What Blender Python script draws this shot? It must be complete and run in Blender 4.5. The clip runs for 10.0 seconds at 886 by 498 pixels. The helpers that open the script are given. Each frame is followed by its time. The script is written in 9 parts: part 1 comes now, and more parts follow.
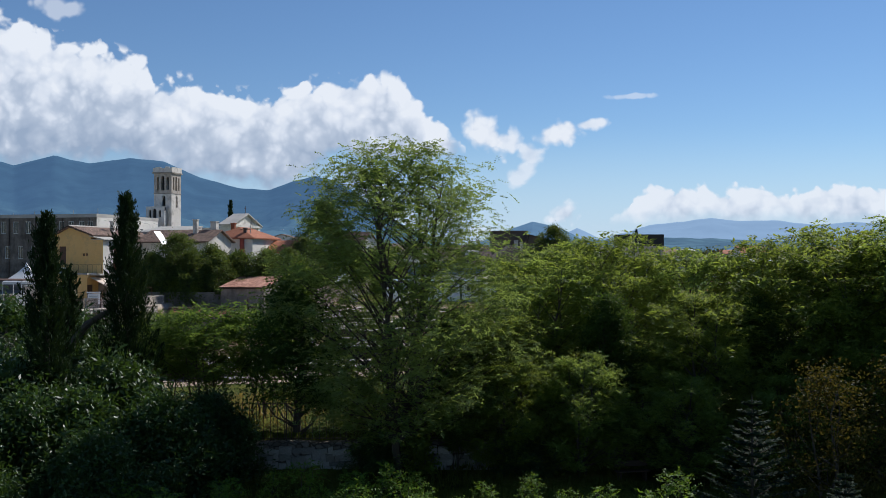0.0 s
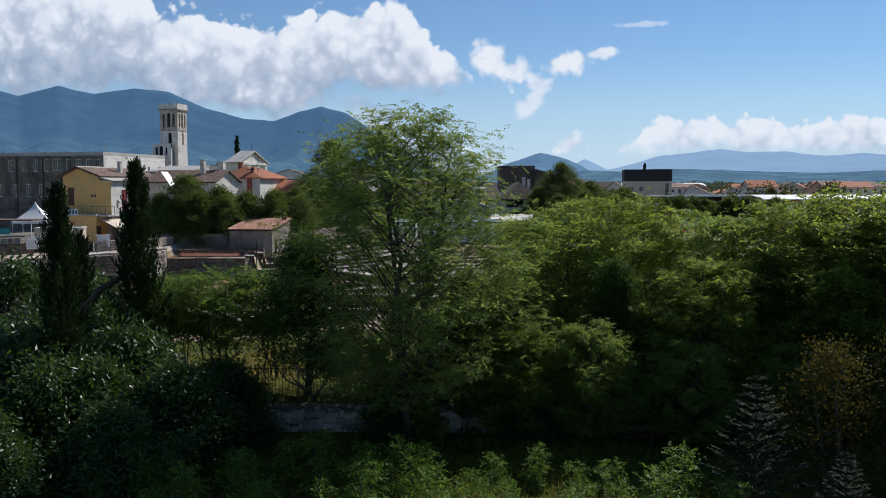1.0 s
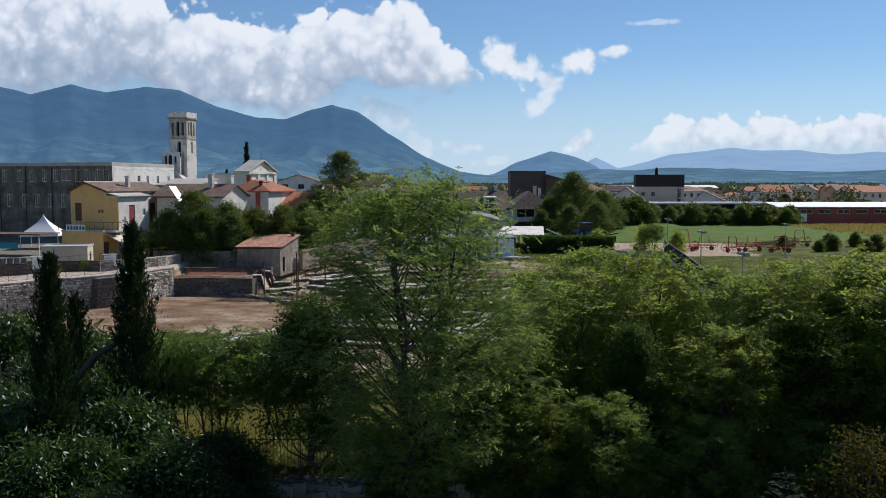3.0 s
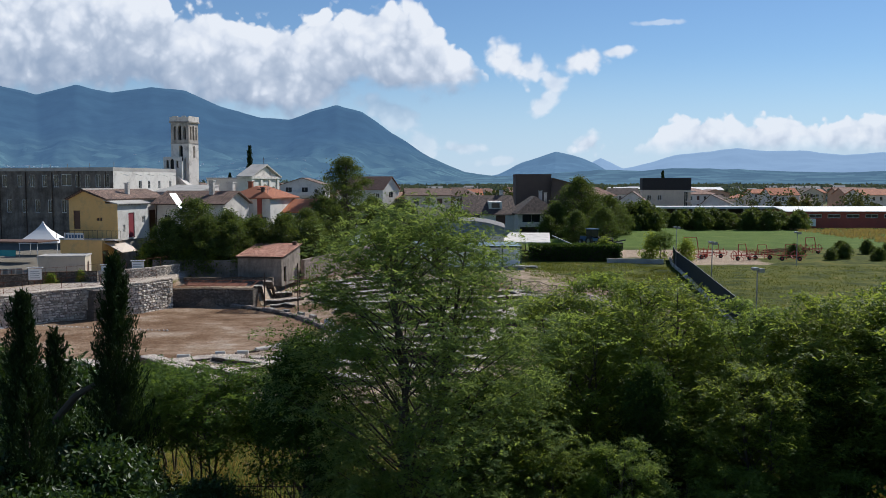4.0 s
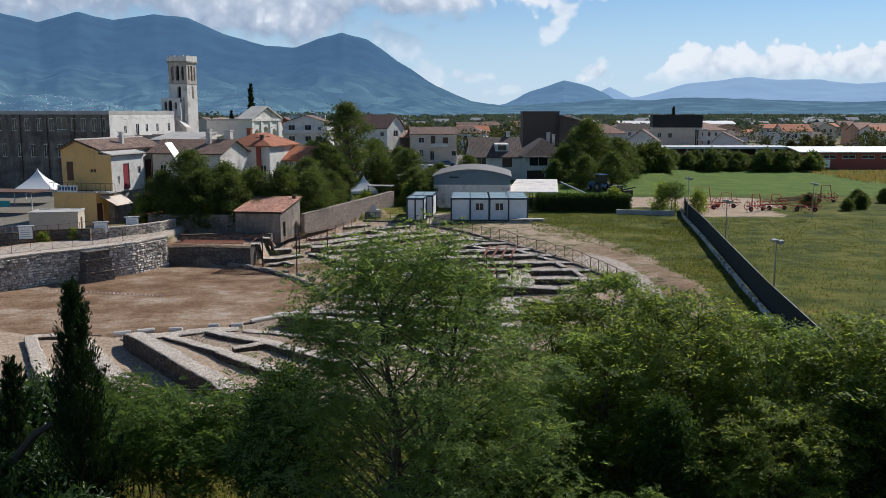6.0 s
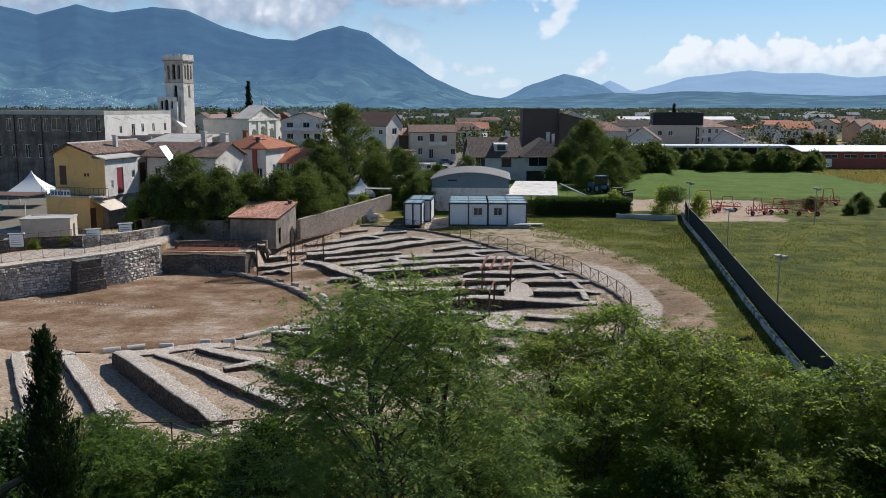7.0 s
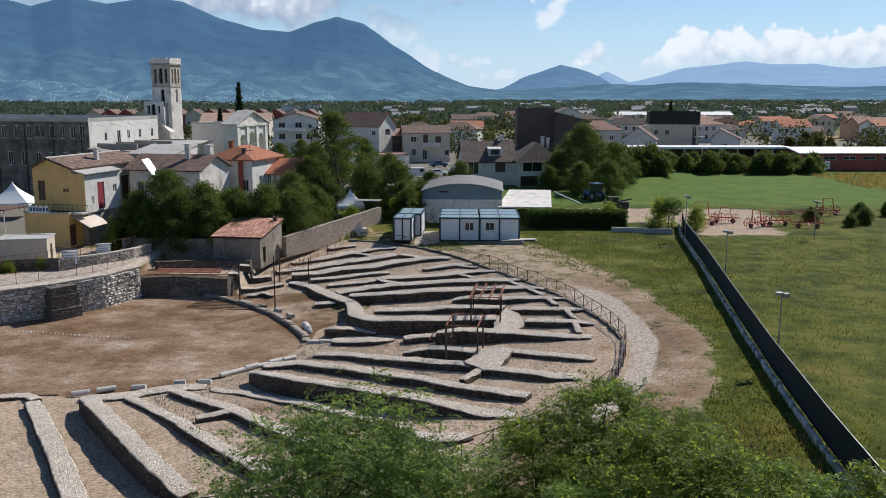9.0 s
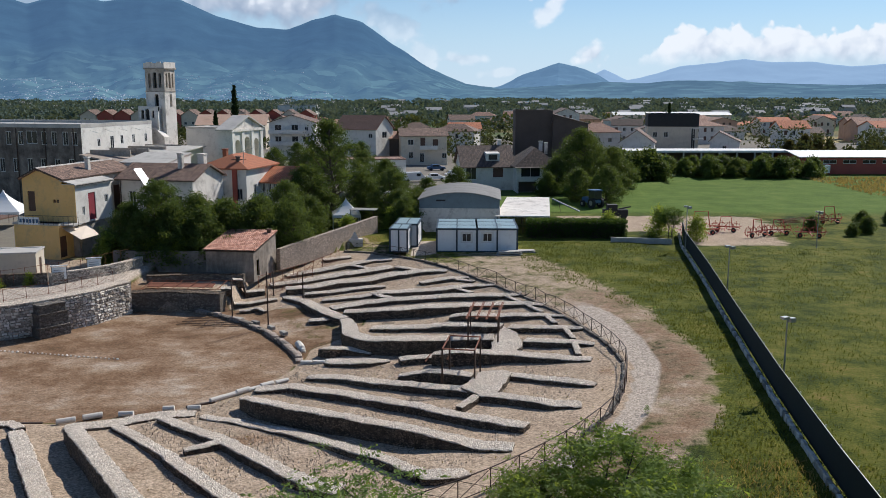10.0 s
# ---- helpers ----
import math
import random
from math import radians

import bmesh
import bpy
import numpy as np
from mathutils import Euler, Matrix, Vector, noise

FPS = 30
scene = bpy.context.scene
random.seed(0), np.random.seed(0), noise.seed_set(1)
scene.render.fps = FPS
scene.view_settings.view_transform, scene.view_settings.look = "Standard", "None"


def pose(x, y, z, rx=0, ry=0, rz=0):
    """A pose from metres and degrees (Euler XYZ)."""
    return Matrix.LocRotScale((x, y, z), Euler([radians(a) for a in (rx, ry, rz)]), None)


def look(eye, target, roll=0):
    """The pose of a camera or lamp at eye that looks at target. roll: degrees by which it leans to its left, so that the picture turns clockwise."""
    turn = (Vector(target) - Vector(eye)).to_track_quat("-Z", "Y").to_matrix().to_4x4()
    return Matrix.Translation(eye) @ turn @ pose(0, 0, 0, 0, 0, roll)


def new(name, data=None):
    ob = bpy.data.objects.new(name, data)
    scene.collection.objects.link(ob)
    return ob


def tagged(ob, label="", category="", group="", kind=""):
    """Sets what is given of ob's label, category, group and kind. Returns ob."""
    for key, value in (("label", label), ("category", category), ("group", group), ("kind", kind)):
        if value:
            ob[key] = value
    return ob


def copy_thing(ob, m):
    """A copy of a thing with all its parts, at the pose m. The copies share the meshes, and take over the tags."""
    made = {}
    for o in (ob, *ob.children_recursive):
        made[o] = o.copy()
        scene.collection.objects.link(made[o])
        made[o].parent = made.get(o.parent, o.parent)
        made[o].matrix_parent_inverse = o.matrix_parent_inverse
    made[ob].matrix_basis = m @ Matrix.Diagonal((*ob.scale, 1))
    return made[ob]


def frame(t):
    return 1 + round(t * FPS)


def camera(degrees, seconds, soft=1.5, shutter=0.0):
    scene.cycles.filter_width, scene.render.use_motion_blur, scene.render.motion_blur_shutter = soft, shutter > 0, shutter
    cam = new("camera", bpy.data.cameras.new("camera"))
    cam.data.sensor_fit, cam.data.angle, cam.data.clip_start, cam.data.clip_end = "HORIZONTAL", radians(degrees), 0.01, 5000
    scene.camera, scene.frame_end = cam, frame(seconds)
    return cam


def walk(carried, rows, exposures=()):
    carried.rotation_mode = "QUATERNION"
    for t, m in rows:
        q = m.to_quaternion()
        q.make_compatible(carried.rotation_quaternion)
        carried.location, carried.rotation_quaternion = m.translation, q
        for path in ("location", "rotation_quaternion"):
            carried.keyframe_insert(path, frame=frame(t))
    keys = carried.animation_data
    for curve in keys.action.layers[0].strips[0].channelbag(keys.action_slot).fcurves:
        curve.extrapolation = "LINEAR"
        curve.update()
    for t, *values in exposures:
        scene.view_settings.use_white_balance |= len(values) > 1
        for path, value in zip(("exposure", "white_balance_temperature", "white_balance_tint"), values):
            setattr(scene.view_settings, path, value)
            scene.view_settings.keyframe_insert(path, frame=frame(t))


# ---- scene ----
cam = camera(53.4, 10.0, soft=0.8)
PATH = [
    (0, (0.014, -5.526, 6.061), (0.032, -3.526, 6.073), -0.1),
    (0.5, (-0.017, -5.562, 6.662), (-0.007, -3.563, 6.638), -0.1),
    (0.6, (-0.025, -5.562, 6.784), (-0.017, -3.564, 6.742), -0.1),
    (0.7, (-0.033, -5.562, 6.905), (-0.026, -3.565, 6.837), -0.1),
    (0.8, (-0.042, -5.561, 7.027), (-0.037, -3.564, 6.937), -0.1),
    (0.9, (-0.05, -5.561, 7.148), (-0.046, -3.565, 7.026), -0.1),
    (1, (-0.058, -5.561, 7.27), (-0.056, -3.566, 7.126), -0.1),
    (1.5, (-0.034, -5.478, 7.808), (-0.04, -3.483, 7.663), -0.1),
    (2, (-0.056, -5.294, 8.396), (-0.067, -3.299, 8.25), -0.1),
    (3.5, (0.017, -3.182, 9.857), (-0.01, -1.188, 9.708), 0.0),
    (4, (-0.008, -2.105, 10.304), (-0.04, -0.111, 10.156), 0.0),
    (4.5, (-0.064, -1.271, 10.89), (-0.1, 0.723, 10.739), 0.0),
    (5, (0.042, -0.452, 11.513), (0.001, 1.542, 11.358), 0.1),
    (5.5, (0.155, 0.459, 12.114), (0.11, 2.452, 11.956), 0.0),
    (5.6, (0.171, 0.598, 12.232), (0.126, 2.588, 12.067), 0.0),
    (5.7, (0.187, 0.738, 12.35), (0.141, 2.724, 12.164), 0.0),
    (5.8, (0.202, 0.877, 12.467), (0.156, 2.86, 12.24), 0.0),
    (5.9, (0.218, 1.017, 12.585), (0.171, 2.996, 12.321), 0.0),
    (6, (0.234, 1.156, 12.703), (0.187, 3.132, 12.397), -0.0),
    (6.2, (0.275, 1.449, 12.937), (0.228, 3.425, 12.623), 0.01),
    (7.5, (0.54, 3.354, 14.46), (0.494, 5.327, 14.132), 0.1),
    (8, (0.71, 4.109, 14.952), (0.666, 6.08, 14.619), 0.0),
    (8.5, (0.86, 4.96, 15.558), (0.819, 6.93, 15.22), 0.0),
    (9, (1.058, 5.786, 16.28), (1.019, 7.756, 15.939), -0.0),
    (9.5, (1.129, 6.604, 16.955), (1.093, 8.574, 16.611), 0.0),
    (10, (1.127, 7.57, 17.51), (1.093, 9.539, 17.164), 0.0),
]
walk(cam, [(t, look(e, a, r)) for t, e, a, r in PATH], exposures=((0, -0.1, 5900, 10), (5.5, -0.08, 5950, 10), (7.5, 0.04, 6000, 10), (10, 0.04, 6000, 10)))

# ---- world, sun, exposure ----
SUN_AZ, SUN_EL = 40.0, 40.0          # degrees right of +y, above the horizon
world = bpy.data.worlds.new("sky")
scene.world = world
world.use_nodes = True
wn = world.node_tree.nodes
sky = wn.new("ShaderNodeTexSky")
sky.sky_type, sky.sun_disc = "NISHITA", False
sky.sun_elevation, sky.sun_rotation = radians(SUN_EL), radians(SUN_AZ)
sky.air_density, sky.dust_density, sky.ozone_density = 1.0, 0.0, 5.0
wn["Background"].inputs["Strength"].default_value = 0.085
world.node_tree.links.new(sky.outputs[0], wn["Background"].inputs["Color"])
sun = new("sun", bpy.data.lights.new("sun", "SUN"))
sun.data.energy, sun.data.angle, sun.data.color = 5.0, radians(0.53), (1.0, 0.93, 0.82)
sd = Vector((math.sin(radians(SUN_AZ)) * math.cos(radians(SUN_EL)), math.cos(radians(SUN_AZ)) * math.cos(radians(SUN_EL)), math.sin(radians(SUN_EL))))
sun.matrix_world = look(tuple(sd * 300), (0, 0, 0))

# ---- materials ----
def nodes_of(name):
    m = bpy.data.materials.new(name)
    m.use_nodes = True
    nt = m.node_tree
    return m, nt, nt.nodes, nt.links, nt.nodes["Principled BSDF"]


def rgb(c):
    return (c[0], c[1], c[2], 1.0)


def noise_node(n, l, scale, detail=6, rough=0.6, vec=None):
    t = n.new("ShaderNodeTexNoise")
    t.inputs["Scale"].default_value, t.inputs["Detail"].default_value, t.inputs["Roughness"].default_value = scale, detail, rough
    if vec is not None:
        l.new(vec, t.inputs["Vector"])
    return t


def ramp_node(n, l, fac, stops):
    r = n.new("ShaderNodeValToRGB")
    while len(r.color_ramp.elements) < len(stops):
        r.color_ramp.elements.new(0.5)
    for e, (p, c) in zip(r.color_ramp.elements, stops):
        e.position, e.color = p, rgb(c) if not isinstance(c, float) else (c, c, c, 1)
    l.new(fac, r.inputs[0])
    return r


def mix_node(n, l, fac, a, b, mode="MIX"):
    m = n.new("ShaderNodeMix")
    m.data_type, m.blend_type = "RGBA", mode
    for s, v in ((0, fac), (6, a), (7, b)):
        if hasattr(v, "links") or hasattr(v, "is_linked"):
            l.new(v, m.inputs[s])
        elif s == 0:
            m.inputs[0].default_value = v
        else:
            m.inputs[s].default_value = rgb(v)
    return m.outputs[2]


def math_node(n, l, op, a, b=None, c=None, clamp=False):
    m = n.new("ShaderNodeMath")
    m.operation, m.use_clamp = op, clamp
    for i, v in enumerate((a, b, c)):
        if v is None:
            continue
        if isinstance(v, (int, float)):
            m.inputs[i].default_value = v
        else:
            l.new(v, m.inputs[i])
    return m.outputs[0]


def bump_node(n, l, height, strength, dist, bsdf):
    b = n.new("ShaderNodeBump")
    b.inputs["Strength"].default_value, b.inputs["Distance"].default_value = strength, dist
    l.new(height, b.inputs["Height"])
    l.new(b.outputs[0], bsdf.inputs["Normal"])


def surface(name, c1, c2, rough=0.9, big=0.3, fine=6.0, bump=0.3, dist=0.02, metal=0.0, stain=None, vary=0.0):
    """A plain surface with two scales of variation, and stains of a third colour."""
    m, nt, n, l, b = nodes_of(name)
    tc = n.new("ShaderNodeTexCoord").outputs["Object"]
    a = noise_node(n, l, big, 5, 0.6, tc)
    f = noise_node(n, l, fine, 8, 0.7, tc)
    k = math_node(n, l, "MULTIPLY_ADD", f.outputs[0], 0.6, math_node(n, l, "MULTIPLY_ADD", a.outputs[0], 1.6, -0.6), clamp=True)
    col = mix_node(n, l, k, c1, c2)
    if stain:
        s = noise_node(n, l, big * 2.3, 9, 0.72, tc)
        r = ramp_node(n, l, s.outputs[0], ((0.5, 0.0), (0.7, 0.8)))
        col = mix_node(n, l, r.outputs[0], col, stain)
    if vary:
        oi = n.new("ShaderNodeObjectInfo")
        h = n.new("ShaderNodeHueSaturation")
        l.new(math_node(n, l, "MULTIPLY_ADD", oi.outputs["Random"], vary, 1 - vary / 2), h.inputs["Value"])
        l.new(col, h.inputs["Color"])
        col = h.outputs[0]
    l.new(col, b.inputs["Base Color"])
    b.inputs["Roughness"].default_value, b.inputs["Metallic"].default_value = rough, metal
    if bump:
        bump_node(n, l, f.outputs[0], bump, dist, b)
    return m


def rubble(name, light, dark, scale, bump=0.8, dist=0.08, gap=0.12, stain=None, flat=1.6, low=0.45):
    """Rubble masonry or coarse gravel: stones of different greys, dark joints, relief."""
    m, nt, n, l, b = nodes_of(name)
    tc = n.new("ShaderNodeTexCoord").outputs["Object"]
    w = noise_node(n, l, scale * 0.8, 2, 0.5, tc)
    v = n.new("ShaderNodeTexVoronoi")
    v.inputs["Scale"].default_value = scale
    e = n.new("ShaderNodeTexVoronoi")
    e.feature = "DISTANCE_TO_EDGE"
    e.inputs["Scale"].default_value = scale
    add = n.new("ShaderNodeVectorMath")
    add.operation = "MULTIPLY_ADD"
    l.new(w.outputs["Color"], add.inputs[0])
    add.inputs[1].default_value = (0.7 / scale,) * 3
    mp = n.new("ShaderNodeMapping")
    mp.inputs["Scale"].default_value = (1.0, 1.0, flat)
    l.new(tc, mp.inputs["Vector"])
    l.new(mp.outputs[0], add.inputs[2])
    l.new(add.outputs[0], v.inputs["Vector"])
    l.new(add.outputs[0], e.inputs["Vector"])
    sep = n.new("ShaderNodeSeparateColor")
    l.new(v.outputs["Color"], sep.inputs[0])
    col = mix_node(n, l, sep.outputs[0], tuple(x * low for x in light), light)
    r = ramp_node(n, l, e.outputs["Distance"], ((0.0, 0.0), (gap, 1.0)))
    col = mix_node(n, l, r.outputs[0], dark, col)
    big = noise_node(n, l, 0.35, 7, 0.65, tc)
    rb = ramp_node(n, l, big.outputs[0], ((0.42, 0.0), (0.68, 0.75)))
    col = mix_node(n, l, rb.outputs[0], col, stain or tuple(x * 0.5 for x in light))
    l.new(col, b.inputs["Base Color"])
    b.inputs["Roughness"].default_value = 0.95
    bump_node(n, l, math_node(n, l, "ADD", r.outputs[0], math_node(n, l, "MULTIPLY", sep.outputs[1], 0.7)), bump, dist, b)
    return m


def leaf(name, c1, c2, gloss=0.25, trans=0.4, rough=0.4):
    m, nt, n, l, b = nodes_of(name)
    g = n.new("ShaderNodeNewGeometry")
    oi = n.new("ShaderNodeObjectInfo")
    bough = noise_node(n, l, 0.9, 3, 0.6, n.new("ShaderNodeTexCoord").outputs["Object"])
    k = math_node(n, l, "MULTIPLY_ADD", g.outputs["Random Per Island"], 0.6, math_node(n, l, "MULTIPLY_ADD", oi.outputs["Random"], 0.25, math_node(n, l, "MULTIPLY_ADD", bough.outputs[0], 1.5, -0.7)), clamp=True)
    col = mix_node(n, l, k, c1, c2)
    tr = n.new("ShaderNodeBsdfTranslucent")
    l.new(mix_node(n, l, 0.5, col, (min(1, c2[0] * 1.9), min(1, c2[1] * 1.7), c2[2] * 0.6)), tr.inputs["Color"])
    l.new(col, b.inputs["Base Color"])
    b.inputs["Roughness"].default_value = rough
    b.inputs["Specular IOR Level"].default_value = gloss
    ms = n.new("ShaderNodeMixShader")
    ms.inputs[0].default_value = trans
    l.new(b.outputs[0], ms.inputs[1])
    l.new(tr.outputs[0], ms.inputs[2])
    l.new(ms.outputs[0], n["Material Output"].inputs["Surface"])
    return m


def tiles(name, c1, c2, across=0.24, along=0.38):
    """Clay roof tiles, seen far off: rows along the object's x."""
    m, nt, n, l, b = nodes_of(name)
    tc = n.new("ShaderNodeTexCoord").outputs["UV"]
    w = n.new("ShaderNodeTexBrick")
    w.offset = 0.0
    w.inputs["Scale"].default_value = 1.0
    w.inputs["Brick Width"].default_value, w.inputs["Row Height"].default_value = across, along
    w.inputs["Mortar Size"].default_value = 0.03
    w.inputs["Color1"].default_value, w.inputs["Color2"].default_value = rgb(c1), rgb(c2)
    w.inputs["Mortar"].default_value = rgb(tuple(x * 0.35 for x in c1))
    l.new(tc, w.inputs["Vector"])
    s = noise_node(n, l, 0.8, 8, 0.7, tc)
    r = ramp_node(n, l, s.outputs[0], ((0.4, 0.0), (0.75, 0.8)))
    col = mix_node(n, l, r.outputs[0], w.outputs["Color"], tuple(x * 0.55 + 0.03 for x in c2))
    oi = n.new("ShaderNodeObjectInfo")
    h = n.new("ShaderNodeHueSaturation")
    l.new(math_node(n, l, "MULTIPLY_ADD", oi.outputs["Random"], 0.5, 0.75), h.inputs["Value"])
    l.new(col, h.inputs["Color"])
    l.new(h.outputs[0], b.inputs["Base Color"])
    b.inputs["Roughness"].default_value = 0.9
    bump_node(n, l, w.outputs["Fac"], -0.6, 0.05, b)
    return m


def glass_dark(name="window_glass"):
    m, nt, n, l, b = nodes_of(name)
    tc = n.new("ShaderNodeTexCoord").outputs["Object"]
    f = noise_node(n, l, 0.7, 3, 0.5, tc)
    l.new(mix_node(n, l, f.outputs[0], (0.012, 0.015, 0.018), (0.05, 0.055, 0.06)), b.inputs["Base Color"])
    b.inputs["Roughness"].default_value = 0.12
    return m


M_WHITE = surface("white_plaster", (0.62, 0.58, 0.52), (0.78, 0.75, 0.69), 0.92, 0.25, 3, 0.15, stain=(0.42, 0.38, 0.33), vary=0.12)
M_OLDWHITE = surface("weathered_plaster", (0.58, 0.52, 0.46), (0.8, 0.75, 0.68), 0.94, 0.3, 2.5, 0.4, stain=(0.24, 0.2, 0.165))
M_GREYWALL = surface("grey_wall_plaster", (0.24, 0.21, 0.18), (0.42, 0.375, 0.32), 0.95, 0.35, 2, 0.3, stain=(0.11, 0.095, 0.08))


def streaked(name, c1, c2, dark):
    """Old plaster with rain streaks running down from the top."""
    m, nt, n, l, b = nodes_of(name)
    tc = n.new("ShaderNodeTexCoord").outputs["Object"]
    mp = n.new("ShaderNodeMapping")
    mp.inputs["Scale"].default_value = (0.9, 0.9, 0.28)
    l.new(tc, mp.inputs["Vector"])
    s = noise_node(n, l, 1.0, 8, 0.7, mp.outputs[0])
    f = noise_node(n, l, 0.5, 8, 0.7, tc)
    col = mix_node(n, l, f.outputs[0], c1, c2)
    r = ramp_node(n, l, math_node(n, l, "MULTIPLY_ADD", s.outputs[0], 0.5, math_node(n, l, "MULTIPLY", f.outputs[0], 0.5)), ((0.38, 0.85), (0.62, 0.0)))
    l.new(mix_node(n, l, r.outputs[0], col, dark), b.inputs["Base Color"])
    b.inputs["Roughness"].default_value = 0.95
    bump_node(n, l, f.outputs[0], 0.4, 0.04, b)
    return m


M_STREAK = streaked("rain_streaked_plaster", (0.24, 0.195, 0.155), (0.46, 0.39, 0.32), (0.06, 0.048, 0.038))
# palace front: dark stains, with its shade put into the colour too
M_PALACE = streaked("stained_shaded_palace_plaster", (0.1, 0.08, 0.06), (0.42, 0.36, 0.3), (0.03, 0.024, 0.018))
# garden wall: stains, and tree shade put into the darker plaster
M_GARDENWALL = streaked("shaded_stained_garden_plaster", (0.26, 0.215, 0.17), (0.44, 0.375, 0.3), (0.1, 0.082, 0.064))
M_YELLOW = surface("yellow_plaster", (0.7, 0.42, 0.14), (0.8, 0.53, 0.22), 0.92, 0.3, 3, 0.2, stain=(0.45, 0.32, 0.17))
M_CREAM = surface("cream_plaster", (0.55, 0.47, 0.36), (0.68, 0.6, 0.48), 0.92, 0.3, 3, 0.2, stain=(0.4, 0.34, 0.27), vary=0.3)
M_PINK = surface("salmon_plaster", (0.5, 0.3, 0.2), (0.6, 0.4, 0.29), 0.92, 0.3, 3, 0.2, stain=(0.4, 0.27, 0.2), vary=0.2)
M_BRICK = surface("red_brick_cladding", (0.3, 0.07, 0.05), (0.4, 0.1, 0.07), 0.9, 0.2, 4, 0.2, stain=(0.24, 0.08, 0.06))
M_DARKWALL = surface("dark_brown_plaster", (0.075, 0.056, 0.046), (0.12, 0.092, 0.076), 0.9, 0.2, 2, 0.2)
M_TILE = tiles("clay_roof_tiles", (0.24, 0.115, 0.072), (0.5, 0.29, 0.2))
M_TILEORANGE = tiles("orange_roof_tiles", (0.5, 0.15, 0.06), (0.6, 0.22, 0.1))
M_TILEGREY = tiles("weathered_roof_tiles", (0.07, 0.04, 0.028), (0.28, 0.17, 0.118))
M_TILEBROWN = tiles("brown_roof_tiles", (0.07, 0.045, 0.034), (0.2, 0.132, 0.1))
M_FLATROOF = surface("flat_roof_felt", (0.4, 0.37, 0.33), (0.52, 0.49, 0.45), 0.9, 0.2, 2, 0.2, stain=(0.28, 0.26, 0.24))
M_WHITEROOF = surface("white_sheet_roof", (0.7, 0.66, 0.6), (0.8, 0.76, 0.7), 0.5, 0.15, 3, 0.1, stain=(0.6, 0.58, 0.55))
M_SHUTTER = surface("brown_shutter", (0.09, 0.045, 0.03), (0.14, 0.07, 0.045), 0.7, 1, 8, 0.2)
M_GLASS = glass_dark()
M_FRAME = surface("white_window_frame", (0.6, 0.59, 0.56), (0.72, 0.71, 0.68), 0.6, 1, 8, 0.05)
# stone colour lowered to deepen the shade on the wall sides
M_STONE = rubble("shade_dark_rubble", (0.36, 0.255, 0.165), (0.035, 0.024, 0.016), 6.0, 1.0, 0.12, 0.16, stain=(0.1, 0.072, 0.05), low=0.2)
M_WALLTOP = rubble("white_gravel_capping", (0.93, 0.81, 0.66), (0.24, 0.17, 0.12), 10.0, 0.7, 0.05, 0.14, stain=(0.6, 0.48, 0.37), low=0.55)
M_BOUNDARY = surface("grey_limestone_rubble", (0.2, 0.18, 0.15), (0.5, 0.46, 0.4), 0.95, 1.6, 7, 0.7, 0.04, stain=(0.13, 0.12, 0.09), vary=0.9)
# plaster dimmed in its colour to stand for haze over far houses
M_FARHOUSE = surface("far_house_plaster", (0.3, 0.29, 0.28), (0.4, 0.38, 0.36), 0.95, 0.01, 0.1, 0.0)
M_TOWERTOP = surface("sooty_plaster", (0.3, 0.255, 0.21), (0.6, 0.54, 0.47), 0.95, 0.5, 3, 0.5, stain=(0.16, 0.13, 0.105))
M_TERRACE = rubble("terrace_masonry", (0.8, 0.71, 0.6), (0.12, 0.095, 0.072), 3.8, 1.0, 0.14, 0.09, stain=(0.33, 0.28, 0.225), low=0.32, flat=2.2)
M_BROWNSTONE = rubble("brown_rubble", (0.52, 0.41, 0.33), (0.24, 0.19, 0.15), 4.0, 0.7, 0.06, 0.1, stain=(0.3, 0.24, 0.19))
# old masonry darkened in the base colour, for walls standing in shade
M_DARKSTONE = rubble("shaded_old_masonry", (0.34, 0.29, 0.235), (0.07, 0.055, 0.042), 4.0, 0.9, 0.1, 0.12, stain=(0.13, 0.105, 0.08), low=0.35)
M_CUTSTONE = surface("pale_limestone", (0.56, 0.51, 0.44), (0.74, 0.69, 0.61), 0.9, 0.6, 5, 0.5, stain=(0.35, 0.31, 0.26))
M_RUST = surface("rusty_steel", (0.16, 0.06, 0.03), (0.28, 0.1, 0.055), 0.85, 2, 12, 0.3, metal=0.2)
M_DARKSTEEL = surface("brown_painted_steel", (0.045, 0.028, 0.02), (0.08, 0.05, 0.035), 0.6, 2, 12, 0.15, metal=0.3)
M_GALV = surface("galvanised_steel", (0.25, 0.26, 0.26), (0.38, 0.39, 0.39), 0.45, 1, 9, 0.1, metal=0.8)
M_SCREEN = surface("dark_green_shade_net", (0.006, 0.011, 0.009), (0.012, 0.02, 0.016), 0.95, 0.4, 14, 0.3)
M_CABIN = surface("white_insulated_panel", (0.7, 0.71, 0.71), (0.78, 0.79, 0.79), 0.5, 0.4, 3, 0.05, stain=(0.62, 0.62, 0.6))
M_CABINTRIM = surface("dark_blue_steel_trim", (0.02, 0.035, 0.05), (0.035, 0.055, 0.07), 0.5, 1, 6, 0.05, metal=0.2)
M_CABINROOF = surface("teal_sheet_roof", (0.24, 0.33, 0.35), (0.34, 0.44, 0.46), 0.45, 0.6, 4, 0.1, metal=0.2, stain=(0.2, 0.27, 0.28))
M_HALLGREY = surface("blue_grey_sheet", (0.13, 0.17, 0.2), (0.18, 0.23, 0.27), 0.6, 0.4, 4, 0.1, stain=(0.11, 0.14, 0.16))
